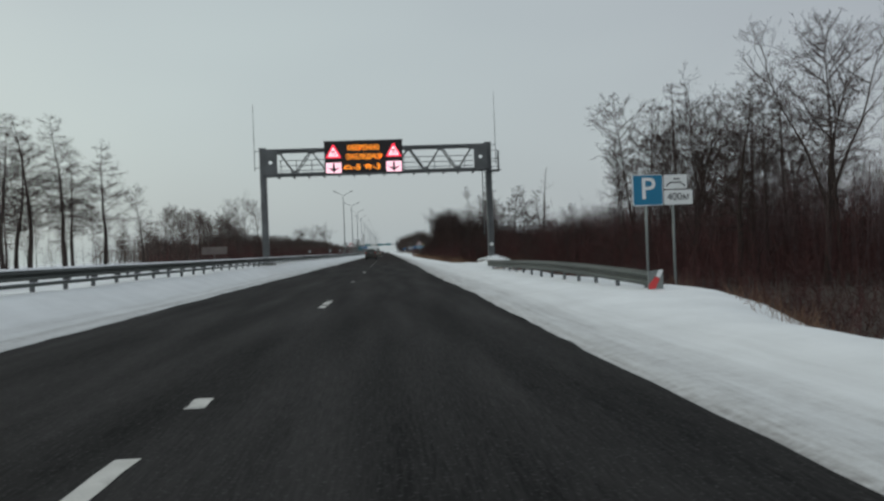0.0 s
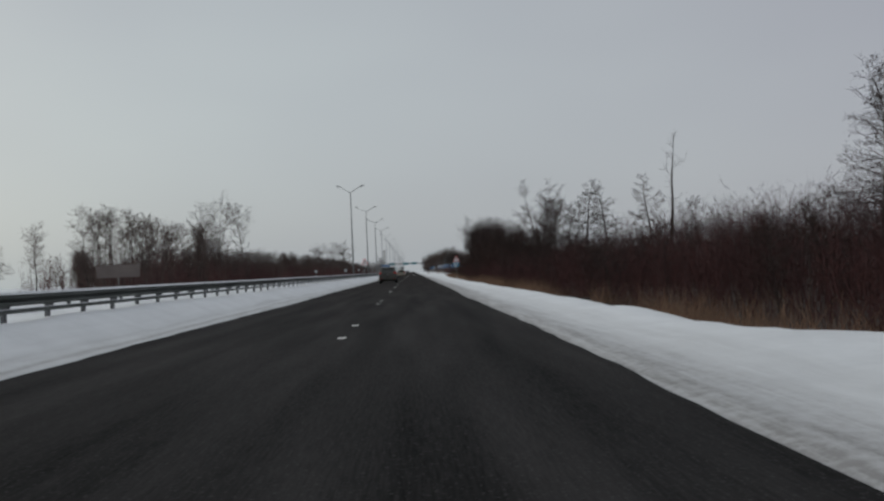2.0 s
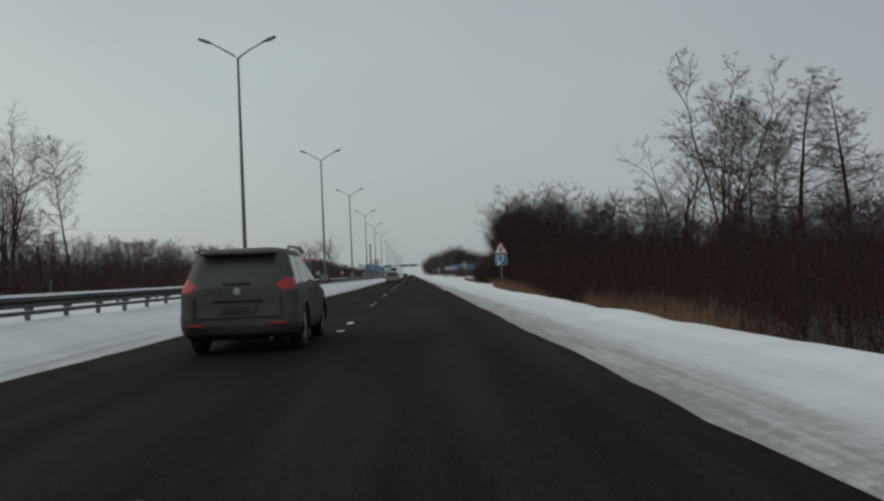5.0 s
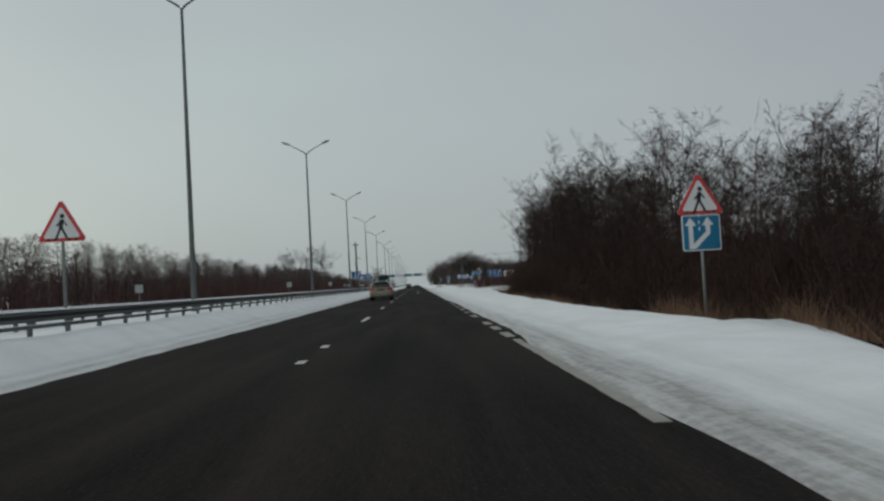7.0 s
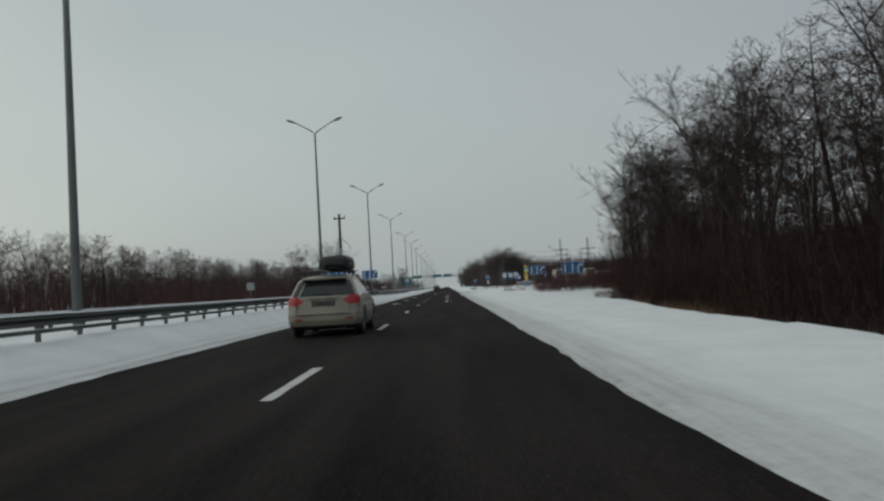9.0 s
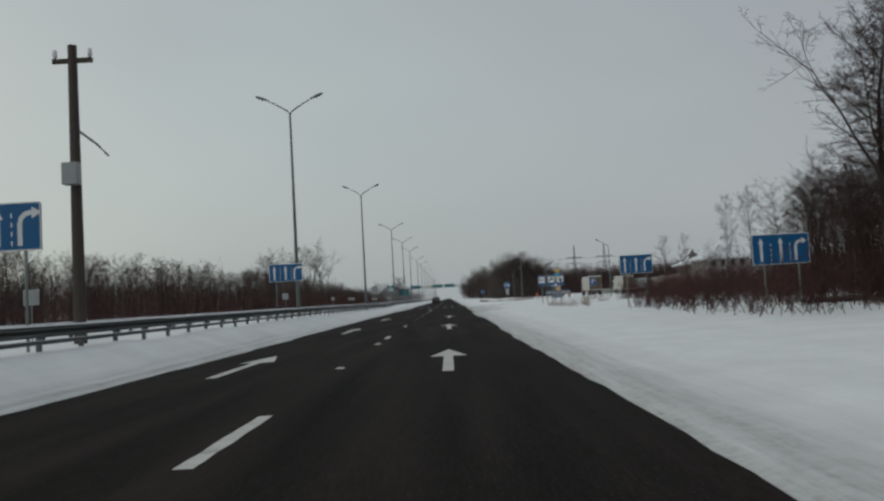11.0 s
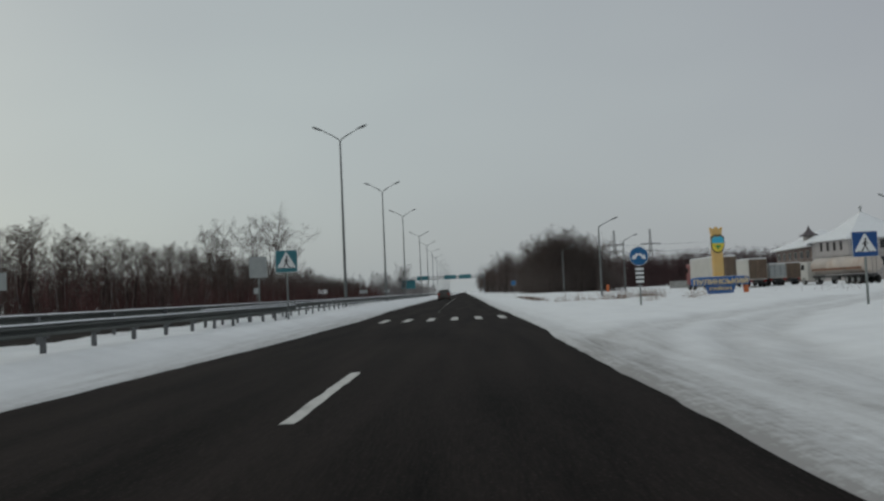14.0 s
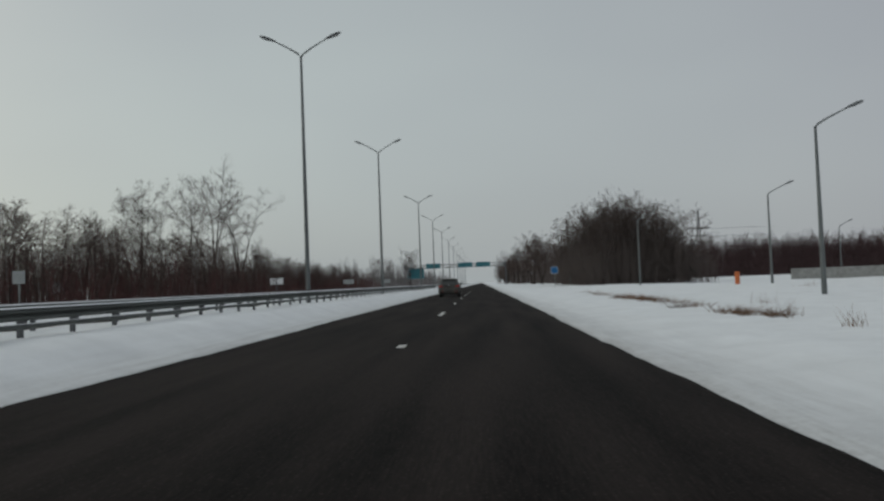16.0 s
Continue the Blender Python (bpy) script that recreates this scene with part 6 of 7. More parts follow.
for x in (68.0, 84.0):
    g = thing("pylon", "distant grey steel lattice mast", "pylon", pose(x, 705.0, -0.5))
    ma = Build()
    for sx in (-1, 1):
        for sy in (-1, 1):
            ma.tube([(sx * 1.2, sy * 1.2, 0), (sx * 0.2, sy * 0.2, 26)], 0.10, 4)
    part("leg_frame", ma, ZINC_DARK, g)
    br = Build()
    for k in range(12):
        za, zb = k * 2.1, (k + 1) * 2.1
        wa, wb = 1.2 - za / 26, 1.2 - zb / 26
        s = 1 if k % 2 else -1
        br.tube([(s * wa, -wa, za), (-s * wb, -wb, zb)], 0.06, 4)
    part("bracing", br, ZINC_DARK, g)
    part("cross_arm", Build().box((0, 0, 19.5), (9, 0.3, 0.35)).box((0, 0, 16.5), (7, 0.3, 0.3)), ZINC_DARK, g)
wr = thing("power_lines", "thin sagging power lines between the masts", "cable")
for dz in (16.4, 19.4):
    for dx in (-3.5, 3.5):
        pts = [(40 + 70 * u + dx, 705, dz - 0.6 - 3.0 * (1 - (2 * ((u * 70 - 28) % 16 / 16.0) - 1) ** 2) * 0.15) for u in np.linspace(0, 1, 30)]
        part("wire", Build().tube(pts, 0.03, 4), PLASTIC, wr)

low_wall = part("concrete_wall", Build().box((43.5, 484, 0.66), (12.5, 0.25, 1.45), None, 0.03), CONCRETE)
tagged(low_wall, "low weathered concrete wall at the edge of the lot", "wall")


# ---- trees and brush ----
class Strands:
    """Many thin tapered strands in one mesh, built with arrays."""

    def __init__(self):
        self.v, self.f, self.n = [], [], 0

    def spikes(self, a, b, ra, mid=None, rb=0.25):
        """Ridged spikes from points a to points b, base radius ra."""
        a, b, ra = np.asarray(a, float), np.asarray(b, float), np.asarray(ra, float)
        if len(a) == 0:
            return
        d = b - a
        ln = np.linalg.norm(d, axis=1, keepdims=True) + 1e-9
        d = d / ln
        ref = np.where(np.abs(d[:, 2:3]) > 0.9, [[1.0, 0, 0]], [[0, 0, 1.0]])
        u = np.cross(d, ref)
        u /= np.linalg.norm(u, axis=1, keepdims=True) + 1e-9
        w = np.cross(d, u)
        k = len(a)
        ring = []
        for j in range(3):
            t = 2 * math.pi * j / 3
            ring.append(u * math.cos(t) + w * math.sin(t))
        base = [a + r * ra[:, None] for r in ring]
        if mid is None:
            vs = np.stack(base + [b], 1).reshape(-1, 3)
            o = self.n + np.arange(k)[:, None] * 4
            fs = np.concatenate([o + np.array([[0, 1, 3]]), o + np.array([[1, 2, 3]])])
            self.v.append(vs)
            self.f.append(fs)
            self.n += 4 * k
        else:
            m_ = [mid + r * (ra * 0.6)[:, None] for r in ring]
            vs = np.stack(base + m_ + [b], 1).reshape(-1, 3)
            o = self.n + np.arange(k)[:, None] * 7
            q = []
            for j in range(3):
                i = (j + 1) % 3
                q += [[j, i, 3 + i], [j, 3 + i, 3 + j], [3 + j, 3 + i, 6]]
            self.v.append(vs)
            self.f.append(np.concatenate([o + np.array([t]) for t in q]))
            self.n += 7 * k

    def mesh(self, name, material):
        me = bpy.data.meshes.new(name)
        V, F = np.concatenate(self.v), np.concatenate(self.f)
        me.vertices.add(len(V))
        me.vertices.foreach_set("co", V.astype(np.float32).ravel())
        me.loops.add(len(F) * 3)
        me.loops.foreach_set("vertex_index", F.astype(np.int32).ravel())
        me.polygons.add(len(F))
        me.polygons.foreach_set("loop_start", np.arange(0, len(F) * 3, 3, dtype=np.int32))
        me.update(calc_edges=True)
        me.validate()
        me.materials.append(material)
        return me


def unit(v):
    return v / (np.linalg.norm(v) + 1e-9)


# style: leaders, branches per leader, lowest branch, spread, rise of the branches, then twigs of three orders
HABIT = {"cluster": (6, 17, 0.05, 2.5, 0.75, 7, 5, 4), "alder": (1, 46, 0.28, 3.4, 0.20, 9, 5, 4), "oak": (4, 11, 0.38, 2.9, 0.72, 7, 4, 4), "slim": (1, 30, 0.40, 2.0, 0.60, 7, 4, 4),
         "dense": (5, 11, 0.13, 3.0, 0.45, 7, 4, 4), "dead": (1, 11, 0.45, 1.1, 0.60, 4, 3, 2), "birch": (2, 17, 0.30, 2.3, 0.80, 7, 4, 4), "pole": (1, 26, 0.40, 1.7, 0.70, 6, 4, 3)}
HEIGHT = {"cluster": 14.0, "alder": 14.0, "oak": 14.0, "slim": 12.0, "dense": 13.0, "dead": 12.0, "birch": 13.0, "pole": 11.0}


def wander(R, p, d, length, n, wob, lift=0.0):
    """A wandering line of n steps from p towards d."""
    pts = [np.array(p, float)]
    for i in range(n):
        d = unit(d + R.normal(0, wob, 3) + np.array([0, 0, lift]))
        pts.append(pts[-1] + d * length / n)
    return np.array(pts)


def along(pts, t):
    u = t * (len(pts) - 1)
    i = min(int(u), len(pts) - 2)
    return pts[i] + (pts[i + 1] - pts[i]) * (u - i), unit(pts[i + 1] - pts[i])


def rows_unit(v):
    return v / (np.linalg.norm(v, axis=1, keepdims=True) + 1e-9)


def shoots(R, P, n, u0, spread, ratio, lift, least=0.0):
    """n side shoots on each line of P (lines, points, 3): their own three-point lines."""
    K, m, _ = P.shape
    u = u0 + (0.99 - u0) * (np.arange(n)[None, :] + R.rand(K, n)) / n
    f = u * (m - 1)
    i = np.minimum(f.astype(int), m - 2)
    k = np.arange(K)[:, None]
    a, b = P[k, i], P[k, i + 1]
    base = (a + (b - a) * (f - i)[..., None]).reshape(-1, 3)
    d = rows_unit((b - a).reshape(-1, 3))
    side = rows_unit(np.cross(d, np.array([[0.05, 0.03, 1.0]]))) * np.where(np.arange(n)[None, :] % 2, 1.0, -1.0).repeat(K, 0).reshape(-1, 1)
    perp = rows_unit(side * 0.8 + R.normal(0, 0.55, base.shape))
    w = R.uniform(spread * 0.6, spread * 1.35, len(base))[:, None]
    out = rows_unit(d * np.cos(w) + perp * np.sin(w) + np.array([[0, 0, lift]]))
    ln = np.linalg.norm(np.diff(P, axis=1), axis=2).sum(1)
    l_ = np.maximum((ln[:, None] * ratio * (1.25 - 0.75 * u) * R.uniform(0.65, 1.3, (K, n))).reshape(-1, 1), least)
    mid = base + out * l_ * 0.5
    end = mid + rows_unit(out + R.normal(0, 0.20, out.shape) + np.array([[0, 0, lift * 0.8]])) * l_ * 0.5
    return np.stack([base, mid, end], 1), l_[:, 0]


def grow_tree(seed, h, style, light=False):
    """A bare tree: trunk, leaders and branches as tubes, three orders of twigs as strands."""
    R = np.random.RandomState(seed)
    leaders, count, first, spread, rise, n2, n3, n4 = HABIT[style]
    if light:
        n2, n3, n4 = n2 - 1, n3 - 1, 2
    wood, crown = Build(), Strands()
    r0 = (0.010 * h + 0.02) * (0.75 if style in ("slim", "birch", "pole") else 1.45 if style in ("dead", "alder") else 1.0)
    lines = []
    if leaders == 1:
        k = 12
        path = wander(R, (0, 0, 0), np.array([*R.normal(0, 0.04, 2), 1.0]), h, k, 0.045, 0.05)
        lines.append((path, first, r0))
        path = path.copy()
        path[0, 2] -= 0.8
        wood.tube([*path], [r0 * ((1 - 0.96 * i / k) ** 1.1) * (1.3 if i == 0 else 1) for i in range(k + 1)], 7)
    else:
        fork = h * first * R.uniform(0.75, 1.0)
        path = wander(R, (0, 0, 0), np.array([*R.normal(0, 0.05, 2), 1.0]), fork, 4, 0.05, 0.05)
        low = path.copy()
        low[0, 2] -= 0.8
        wood.tube([*low], [r0 * 1.3, r0, r0 * 0.95, r0 * 0.9, r0 * 0.8], 7)
        for j in range(leaders):
            az = 2 * math.pi * (j + R.uniform(-0.25, 0.25)) / leaders
            lean = R.uniform(0.04, 0.16) if style in ("birch", "cluster") else R.uniform(0.10, 0.50)
            base, _ = along(path, R.uniform(0.55, 1.0))
            ln = (h - base[2]) * R.uniform(0.80, 1.05)
            line = wander(R, base, unit(np.array([math.cos(az) * lean, math.sin(az) * lean, 1.0])), ln, 9, 0.09, 0.05)
            r1 = r0 * 0.60
            wood.tube([*line], [r1 * ((1 - 0.96 * i / 9) ** 1.25) for i in range(10)], 6)
            lines.append((line, 0.12, r1))
    lift = {"birch": -0.22, "alder": 0.04, "dead": 0.12}.get(style, 0.14)
    limbs = []
    for path, f0, r1 in lines:
        turn = R.uniform(0, 6.28)
        for j in range(count):
            s = (j + R.rand()) / count
            t = min(f0 + (1 - f0) * s, 0.985)
            base, _ = along(path, t)
            az = turn + j * 2.4 + R.normal(0, 0.35)
            env = (0.25 + 0.85 * math.sin(math.pi * (0.14 + 0.70 * s))) * min(1.0, 3.0 * (1 - s) + 0.22)
            if style == "alder":
                env = min(1.0, 5.0 * s + 0.45) * (1.12 - 0.92 * s)
            L = spread * env * R.choice([0.5, 0.8, 1.0, 1.2])
            up = rise * (0.5 + 1.1 * s) + R.normal(0, 0.18)
            pts = wander(R, base, unit(np.array([math.cos(az), math.sin(az), up])), L, 4, 0.14, 0.0 if style == "birch" else 0.03 if style == "alder" else 0.07)
            rb = min(0.010 + 0.010 * L, r1 * (1 - 0.85 * t) * 0.8 + 0.006)
            wood.tube([*pts], [rb * (1 - 0.8 * i / 4) for i in range(5)], 3, None, False)
            limbs.append(pts)
    limbs = np.array(limbs)
    thick = 1.7 if light else 1.0
    second, l2 = shoots(R, limbs, n2, 0.15, 0.85, 0.52, lift * 0.4)
    third, l3 = shoots(R, second, n3, 0.12, 0.80, 0.58, lift * 0.5, 0.2)
    keep = R.rand(len(third)) < np.clip(l2.repeat(n3) / 0.85, 0.22, 1.0)
    third, l3 = third[keep], l3[keep]
    fourth, l4 = shoots(R, third, n4, 0.10, 0.80, 0.62, lift * 0.6, 0.2)
    keep = R.rand(len(fourth)) < np.clip(l3.repeat(n4) / 0.48, 0.25, 1.0)
    fourth = fourth[keep]
    crown.spikes(second[:, 0], second[:, 2], (0.0085 + 0.004 * l2) * thick, second[:, 1])
    crown.spikes(third[:, 0], third[:, 2], np.full(len(third), 0.0095 * thick))
    crown.spikes(fourth[:, 0], fourth[:, 2], np.full(len(fourth), 0.0080 * thick))
    return wood, crown


TREE_LABEL = {"cluster": "bare tree with several upright stems and a fan-shaped crown", "alder": "bare alder with layered fine branches", "oak": "bare spreading tree with forked limbs", "slim": "slim bare tree with short rising branches",
              "dense": "bare many-stemmed tree with a dense dark crown", "dead": "tall nearly branchless bare trunk", "birch": "bare birch with hanging fine twigs", "pole": "slender straight bare tree in a close row"}
TEMPLATES = {}


def plant(style, seed, h, x, y, turn=0.0, z=None, wide=1.0):
    """Plants a tree of that height; trees of one style and seed share their meshes."""
    key = (style, seed)
    H0 = HEIGHT[style]
    if z is None:
        z = gz(x, y)
    m = Matrix.Translation((x, y, z)) @ Matrix.Rotation(turn, 4, "Z") @ Matrix.Diagonal((h / H0 * wide, h / H0 * wide, h / H0, 1))
    if key not in TEMPLATES:
        wood, crown = grow_tree(seed * 31 + len(style), H0, style)
        TEMPLATES[key] = (wood.mesh("trunk", BARK_PALE if style == "birch" else BARK), crown.mesh("crown", TWIG))
    g = thing("bare_tree", TREE_LABEL[style], "tree", m, group="roadside trees")
    for nm, me in zip(("trunk", "crown"), TEMPLATES[key]):
        part(nm, me, None, g)
    return g


JOINED = []


def plant_joined(style, seed, h, x, y, turn=0.0, z=None, wide=1.0):
    """Notes a far tree that becomes part of one joined wood."""
    if z is None:
        z = gz(x, y)
    seed += 10
    if (style, seed) not in TEMPLATES:
        wood, crown = grow_tree(seed * 31 + len(style), HEIGHT[style], style, True)
        TEMPLATES[(style, seed)] = (wood.mesh("trunk", BARK_PALE if style == "birch" else BARK), crown.mesh("crown", TWIG))
    k = h / HEIGHT[style]
    JOINED.append((style, seed, Matrix.Translation((x, y, z)) @ Matrix.Rotation(turn, 4, "Z") @ Matrix.Diagonal((k * wide, k * wide, k, 1))))


def join_far_trees(name, label):
    V, L, S, MI, nv, nl = [], [], [], [], 0, 0
    for style, seed, m in JOINED:
        mm = np.array(m)
        for slot, me in enumerate(TEMPLATES[(style, seed)]):
            co = np.empty(len(me.vertices) * 3)
            me.vertices.foreach_get("co", co)
            li = np.empty(len(me.loops), np.int32)
            me.loops.foreach_get("vertex_index", li)
            ls = np.empty(len(me.polygons), np.int32)
            me.polygons.foreach_get("loop_start", ls)
            V.append(co.reshape(-1, 3) @ mm[:3, :3].T + mm[:3, 3])
            L.append(li + nv)
            S.append(ls + nl)
            MI.append(np.full(len(ls), slot, np.int32))
            nv += len(me.vertices)
            nl += len(li)
    V, L, S, MI = np.concatenate(V), np.concatenate(L), np.concatenate(S), np.concatenate(MI)
    me = bpy.data.meshes.new(name)
    me.vertices.add(len(V))
    me.vertices.foreach_set("co", V.astype(np.float32).ravel())
    me.loops.add(len(L))
    me.loops.foreach_set("vertex_index", L.astype(np.int32))
    me.polygons.add(len(S))
    me.polygons.foreach_set("loop_start", S.astype(np.int32))
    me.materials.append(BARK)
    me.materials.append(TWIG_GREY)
    me.polygons.foreach_set("material_index", MI)
    me.update(calc_edges=True)
    me.validate()
    return tagged(new(name, me), label, "wood", kind="stuff")


rt = random.Random(3)


# trees that stand out
for q in (("alder", 1, 14.6, 30.4, 100.0), ("alder", 2, 14.3, 33.6, 101.0), ("slim", 1, 13.0, 36.5, 98.0), ("dead", 1, 14.3, 22.5, 120.3), ("alder", 3, 11.6, 25.3, 134.2), ("slim", 2, 9.6, 30.0, 139.0),
          ("cluster", 1, 15.4, 19.6, 171.0), ("slim", 2, 12.4, 21.6, 172.0), ("slim", 3, 12.0, 23.5, 174.0), ("alder", 1, 15.8, 27.8, 177.5), ("alder", 2, 15.0, 30.5, 176.0), ("slim", 1, 12.4, 25.3, 178.0),
          ("oak", 3, 15.0, -33.6, 190.0), ("oak", 1, 13.5, -36.8, 196.0), ("slim", 2, 14.0, -28.3, 190.3), ("oak", 2, 13.5, 22.0, 187.0), ("oak", 2, 12.0, -44.0, 185.0),
          ("alder", 1, 15.2, -33.2, 79.0), ("alder", 3, 15.0, -30.4, 80.5), ("alder", 2, 13.0, -28.0, 84.0), ("slim", 1, 12.0, -36.0, 76.0), ("alder", 4, 15.5, -38.0, 80.0), ("alder", 2, 14.5, -42.0, 82.0), ("alder", 1, 14.0, -36.5, 84.0), ("alder", 4, 12.5, -31.8, 86.0), ("slim", 3, 9.5, -27.4, 96.0),
          ("oak", 3, 19.6, -40.2, 503.0), ("oak", 1, 17.8, -45.5, 510.0), ("birch", 1, 19.5, -49.5, 508.0), ("birch", 2, 17.5, -53.0, 512.0), ("oak", 2, 17.6, -36.5, 506.0), ("oak", 1, 18.6, -52.0, 506.0), ("birch", 1, 14.0, -57.0, 500.0),
          ("oak", 2, 4.0, 20.5, 324.0),
          ("oak", 3, 12.5, -22.0, 640.0), ("dense", 1, 12.0, -24.0, 655.0), ("dense", 2, 10.0, -29.0, 640.0), ("birch", 2, 11.0, -32.0, 630.0)):
    plant(q[0], q[1], q[2], q[3], q[4], rt.uniform(0, 6.28))
# thin small trees beyond the far carriageway
for i in range(18):
    y = 78 + 50 * (i + rt.random()) / 18
    plant_joined(rt.choice(["slim", "alder", "slim", "birch"]), rt.randint(1, 4), rt.uniform(4.5, 8.5), -27 - 18 * rt.random(), y, rt.uniform(0, 6.28))
for q in (("alder", 2, 14.2, -34.8, 77.5), ("alder", 3, 15.0, -40.5, 84.0), ("oak", 4, 12.0, -44.5, 88.0)):
    plant(q[0], q[1], q[2], q[3], q[4], rt.uniform(0, 6.28))
# slender trees in a row beyond the far carriageway
for i in range(54):
    y = 119 + 62 * (i + rt.random()) / 54
    x = -26.5 - 15 * rt.random()
    plant_joined("pole", rt.randint(1, 4), -0.285 * x * rt.uniform(0.76, 1.04), x, y + 2.2 * (-27 - x), rt.uniform(0, 6.28), wide=rt.uniform(0.9, 1.3))
# the wood beside the first stretch
for i in range(22):
    y = 34 + 62 * ((i % 11) + rt.random()) / 11
    lo = max(17.0, 0.60 * (y - 35.7) + 1.5)
    x = lo + (abs(rt.gauss(0, 1)) * 3.5 if i < 11 else rt.uniform(5, 24))
    plant(rt.choice(["alder", "oak", "alder", "oak", "slim"]), rt.randint(1, 4), min(16.5, float(np.interp(x / y, [0.28, 0.37, 0.45, 0.52, 0.6], [0.18, 0.215, 0.25, 0.30, 0.34])) * y + 2.0) * rt.uniform(0.80, 0.98), x, y, rt.uniform(0, 6.28))
for q in (("slim", 2, 16.0, 22.5, 73.0), ("slim", 3, 13.5, 26.0, 92.0), ("slim", 1, 13.0, 24.0, 82.0)):
    plant(q[0], q[1], q[2], q[3], q[4], q[4])
# the tall wood from the warning sign to the junction
for i in range(78):
    y = 188 + 110 * (i + rt.random()) / 78
    x = float(np.interp(y, [188, 215, 240, 262, 298], [18.5, 15.8, 14.6, 15.0, 16.2])) + abs(rt.gauss(0, 1)) * 6.5 + 1.5 * rt.random()
    h = float(np.interp(y, [188, 200, 208, 214, 221, 232, 250, 281, 297], [8.6, 9.6, 10.4, 11.4, 13.2, 14.0, 14.4, 15.4, 13.8]))
    plant(rt.choice(["alder", "oak", "oak", "slim", "oak"]), rt.randint(1, 4), h * rt.uniform(0.76, 1.03), x, y, rt.uniform(0, 6.28))
# the wood's last trees before the open field
for q in (("slim", 1, 9.6, 28.2, 344.5), ("slim", 2, 10.4, 31.2, 346.0), ("slim", 3, 10.0, 38.0, 352.0), ("pole", 2, 4.6, 15.9, 321.0), ("pole", 1, 4.8, 17.9, 322.5)):
    plant(q[0], q[1], q[2], q[3], q[4], rt.uniform(0, 6.28), wide=0.7)
for i in range(26):
    y = 299 + 46 * (i + rt.random()) / 26
    plant(rt.choice(["alder", "oak", "slim", "dense"]), rt.randint(1, 4), min(12.5, 0.18 * (y - 273) + 1.2) * rt.uniform(0.85, 1.05), 0.47 * (y - 270.6) + 1.5 + abs(rt.gauss(0, 1)) * 6, y, rt.uniform(0, 6.28))
# the dark clump beyond the junction
for i in range(28):
    x = 14.5 + 15.5 * (i + rt.random()) / 28
    plant_joined(rt.choice(["dense", "dense", "oak"]), rt.randint(1, 4), (9.3 + 5.4 * math.sin((x - 12.5) / 18.0 * 3.0)) * rt.uniform(0.78, 1.06), x, 498 + 34 * rt.random(), rt.uniform(0, 6.28), wide=1.1)
for i in range(60):
    y = 530 + 520 * (i + rt.random()) / 60
    plant_joined(rt.choice(["dense", "alder", "oak"]), rt.randint(1, 4), rt.uniform(10.5, 15.0), 12.5 + 10 * rt.random() ** 1.5, y, rt.uniform(0, 6.28), wide=1.2)


# young trees and tall bushes standing in the thicket
for i in range(105):
    y = 40 + 255 * (i + rt.random()) / 105
    x = float(crest(np.array([y]))[0]) + 4.5 + 15 * rt.random() ** 1.3
    h = float(np.interp(y, [40, 80, 120, 180, 230, 295], [3.6, 5.0, 6.4, 6.4, 7.0, 6.5])) * rt.uniform(0.6, 1.12) * min(1.0, 0.5 + (x - float(crest(np.array([y]))[0])) / 18)
    if y < 192:
        h = min(h, 1.4 + 0.235 * x)
    plant(rt.choice(["dense", "oak", "dense", "slim", "pole"]), rt.randint(1, 4), h, x, y, rt.uniform(0, 6.28), wide=1.25)


def brush(name, label, n, area, height, material, seed, twigs=10, sub=1, lean=0.18, r=0.013, cat="brush", top=None, low=0.12, rise=(0.2, 1.5), taper=0.75):
    """Thicket of thin curved stems with two orders of side twigs, as one object."""
    R = np.random.RandomState(seed)
    x, y = area(R, n)
    open_ = (cat == "brush") & (vnoise(x * 0.45 + 9, y * 0.4) < 0.30)
    x, y = x[~open_], y[~open_]
    n = len(x)
    z = ground_height(x, y)
    h = top(x, y, R.rand(n)) if top is not None else height[0] + (height[1] - height[0]) * R.rand(n) ** 1.3
    a = np.stack([x, y, z - 0.1], 1)
    dv = np.stack([R.normal(0, lean, n), R.normal(0, lean, n), np.ones(n)], 1)
    mid = a + dv * h[:, None] * 0.5 + np.stack([R.normal(0, 0.05, n) * h, R.normal(0, 0.05, n) * h, np.zeros(n)], 1)
    b = mid + (dv + R.normal(0, 1, (n, 3)) * np.array([[lean, lean, 0.08]])) * h[:, None] * 0.45
    S = Strands()
    S.spikes(a, b, r * 0.6 + 0.0032 * h, mid)
    for k in range(twigs):
        t = low + (0.98 - low) * ((k + R.rand(n)) / twigs)[:, None]
        s = np.where(t < 0.5, a + (mid - a) * t * 2, mid + (b - mid) * (t - 0.5) * 2)
        az = R.uniform(0, 2 * math.pi, n)
        out = np.stack([np.cos(az), np.sin(az), R.uniform(*rise, n)], 1)
        out /= np.linalg.norm(out, axis=1, keepdims=True)
        l_ = h[:, None] * R.uniform(0.14, 0.34, n)[:, None] * (1.2 - t * taper)
        e = s + out * l_
        S.spikes(s, e, np.full(n, r * 0.55))
        for w in range(sub + 1):
            v = R.uniform(0.2, 0.9, n)[:, None]
            s2 = s + (e - s) * v
            o2 = out + R.normal(0, 0.5, (n, 3))
            S.spikes(s2, s2 + o2 * l_ * R.uniform(0.3, 0.6, (n, 1)), np.full(n, r * 0.42))
    ob = new(name, S.mesh(name, material))
    return tagged(ob, label, cat, kind="stuff")


def band(x0f, x1f, y0, y1, power=1.0):
    def area(R, n):
        y = y0 + (y1 - y0) * R.rand(n)
        lo, hi = x0f(y), x1f(y)
        return lo + (hi - lo) * R.rand(n) ** power, y
    return area


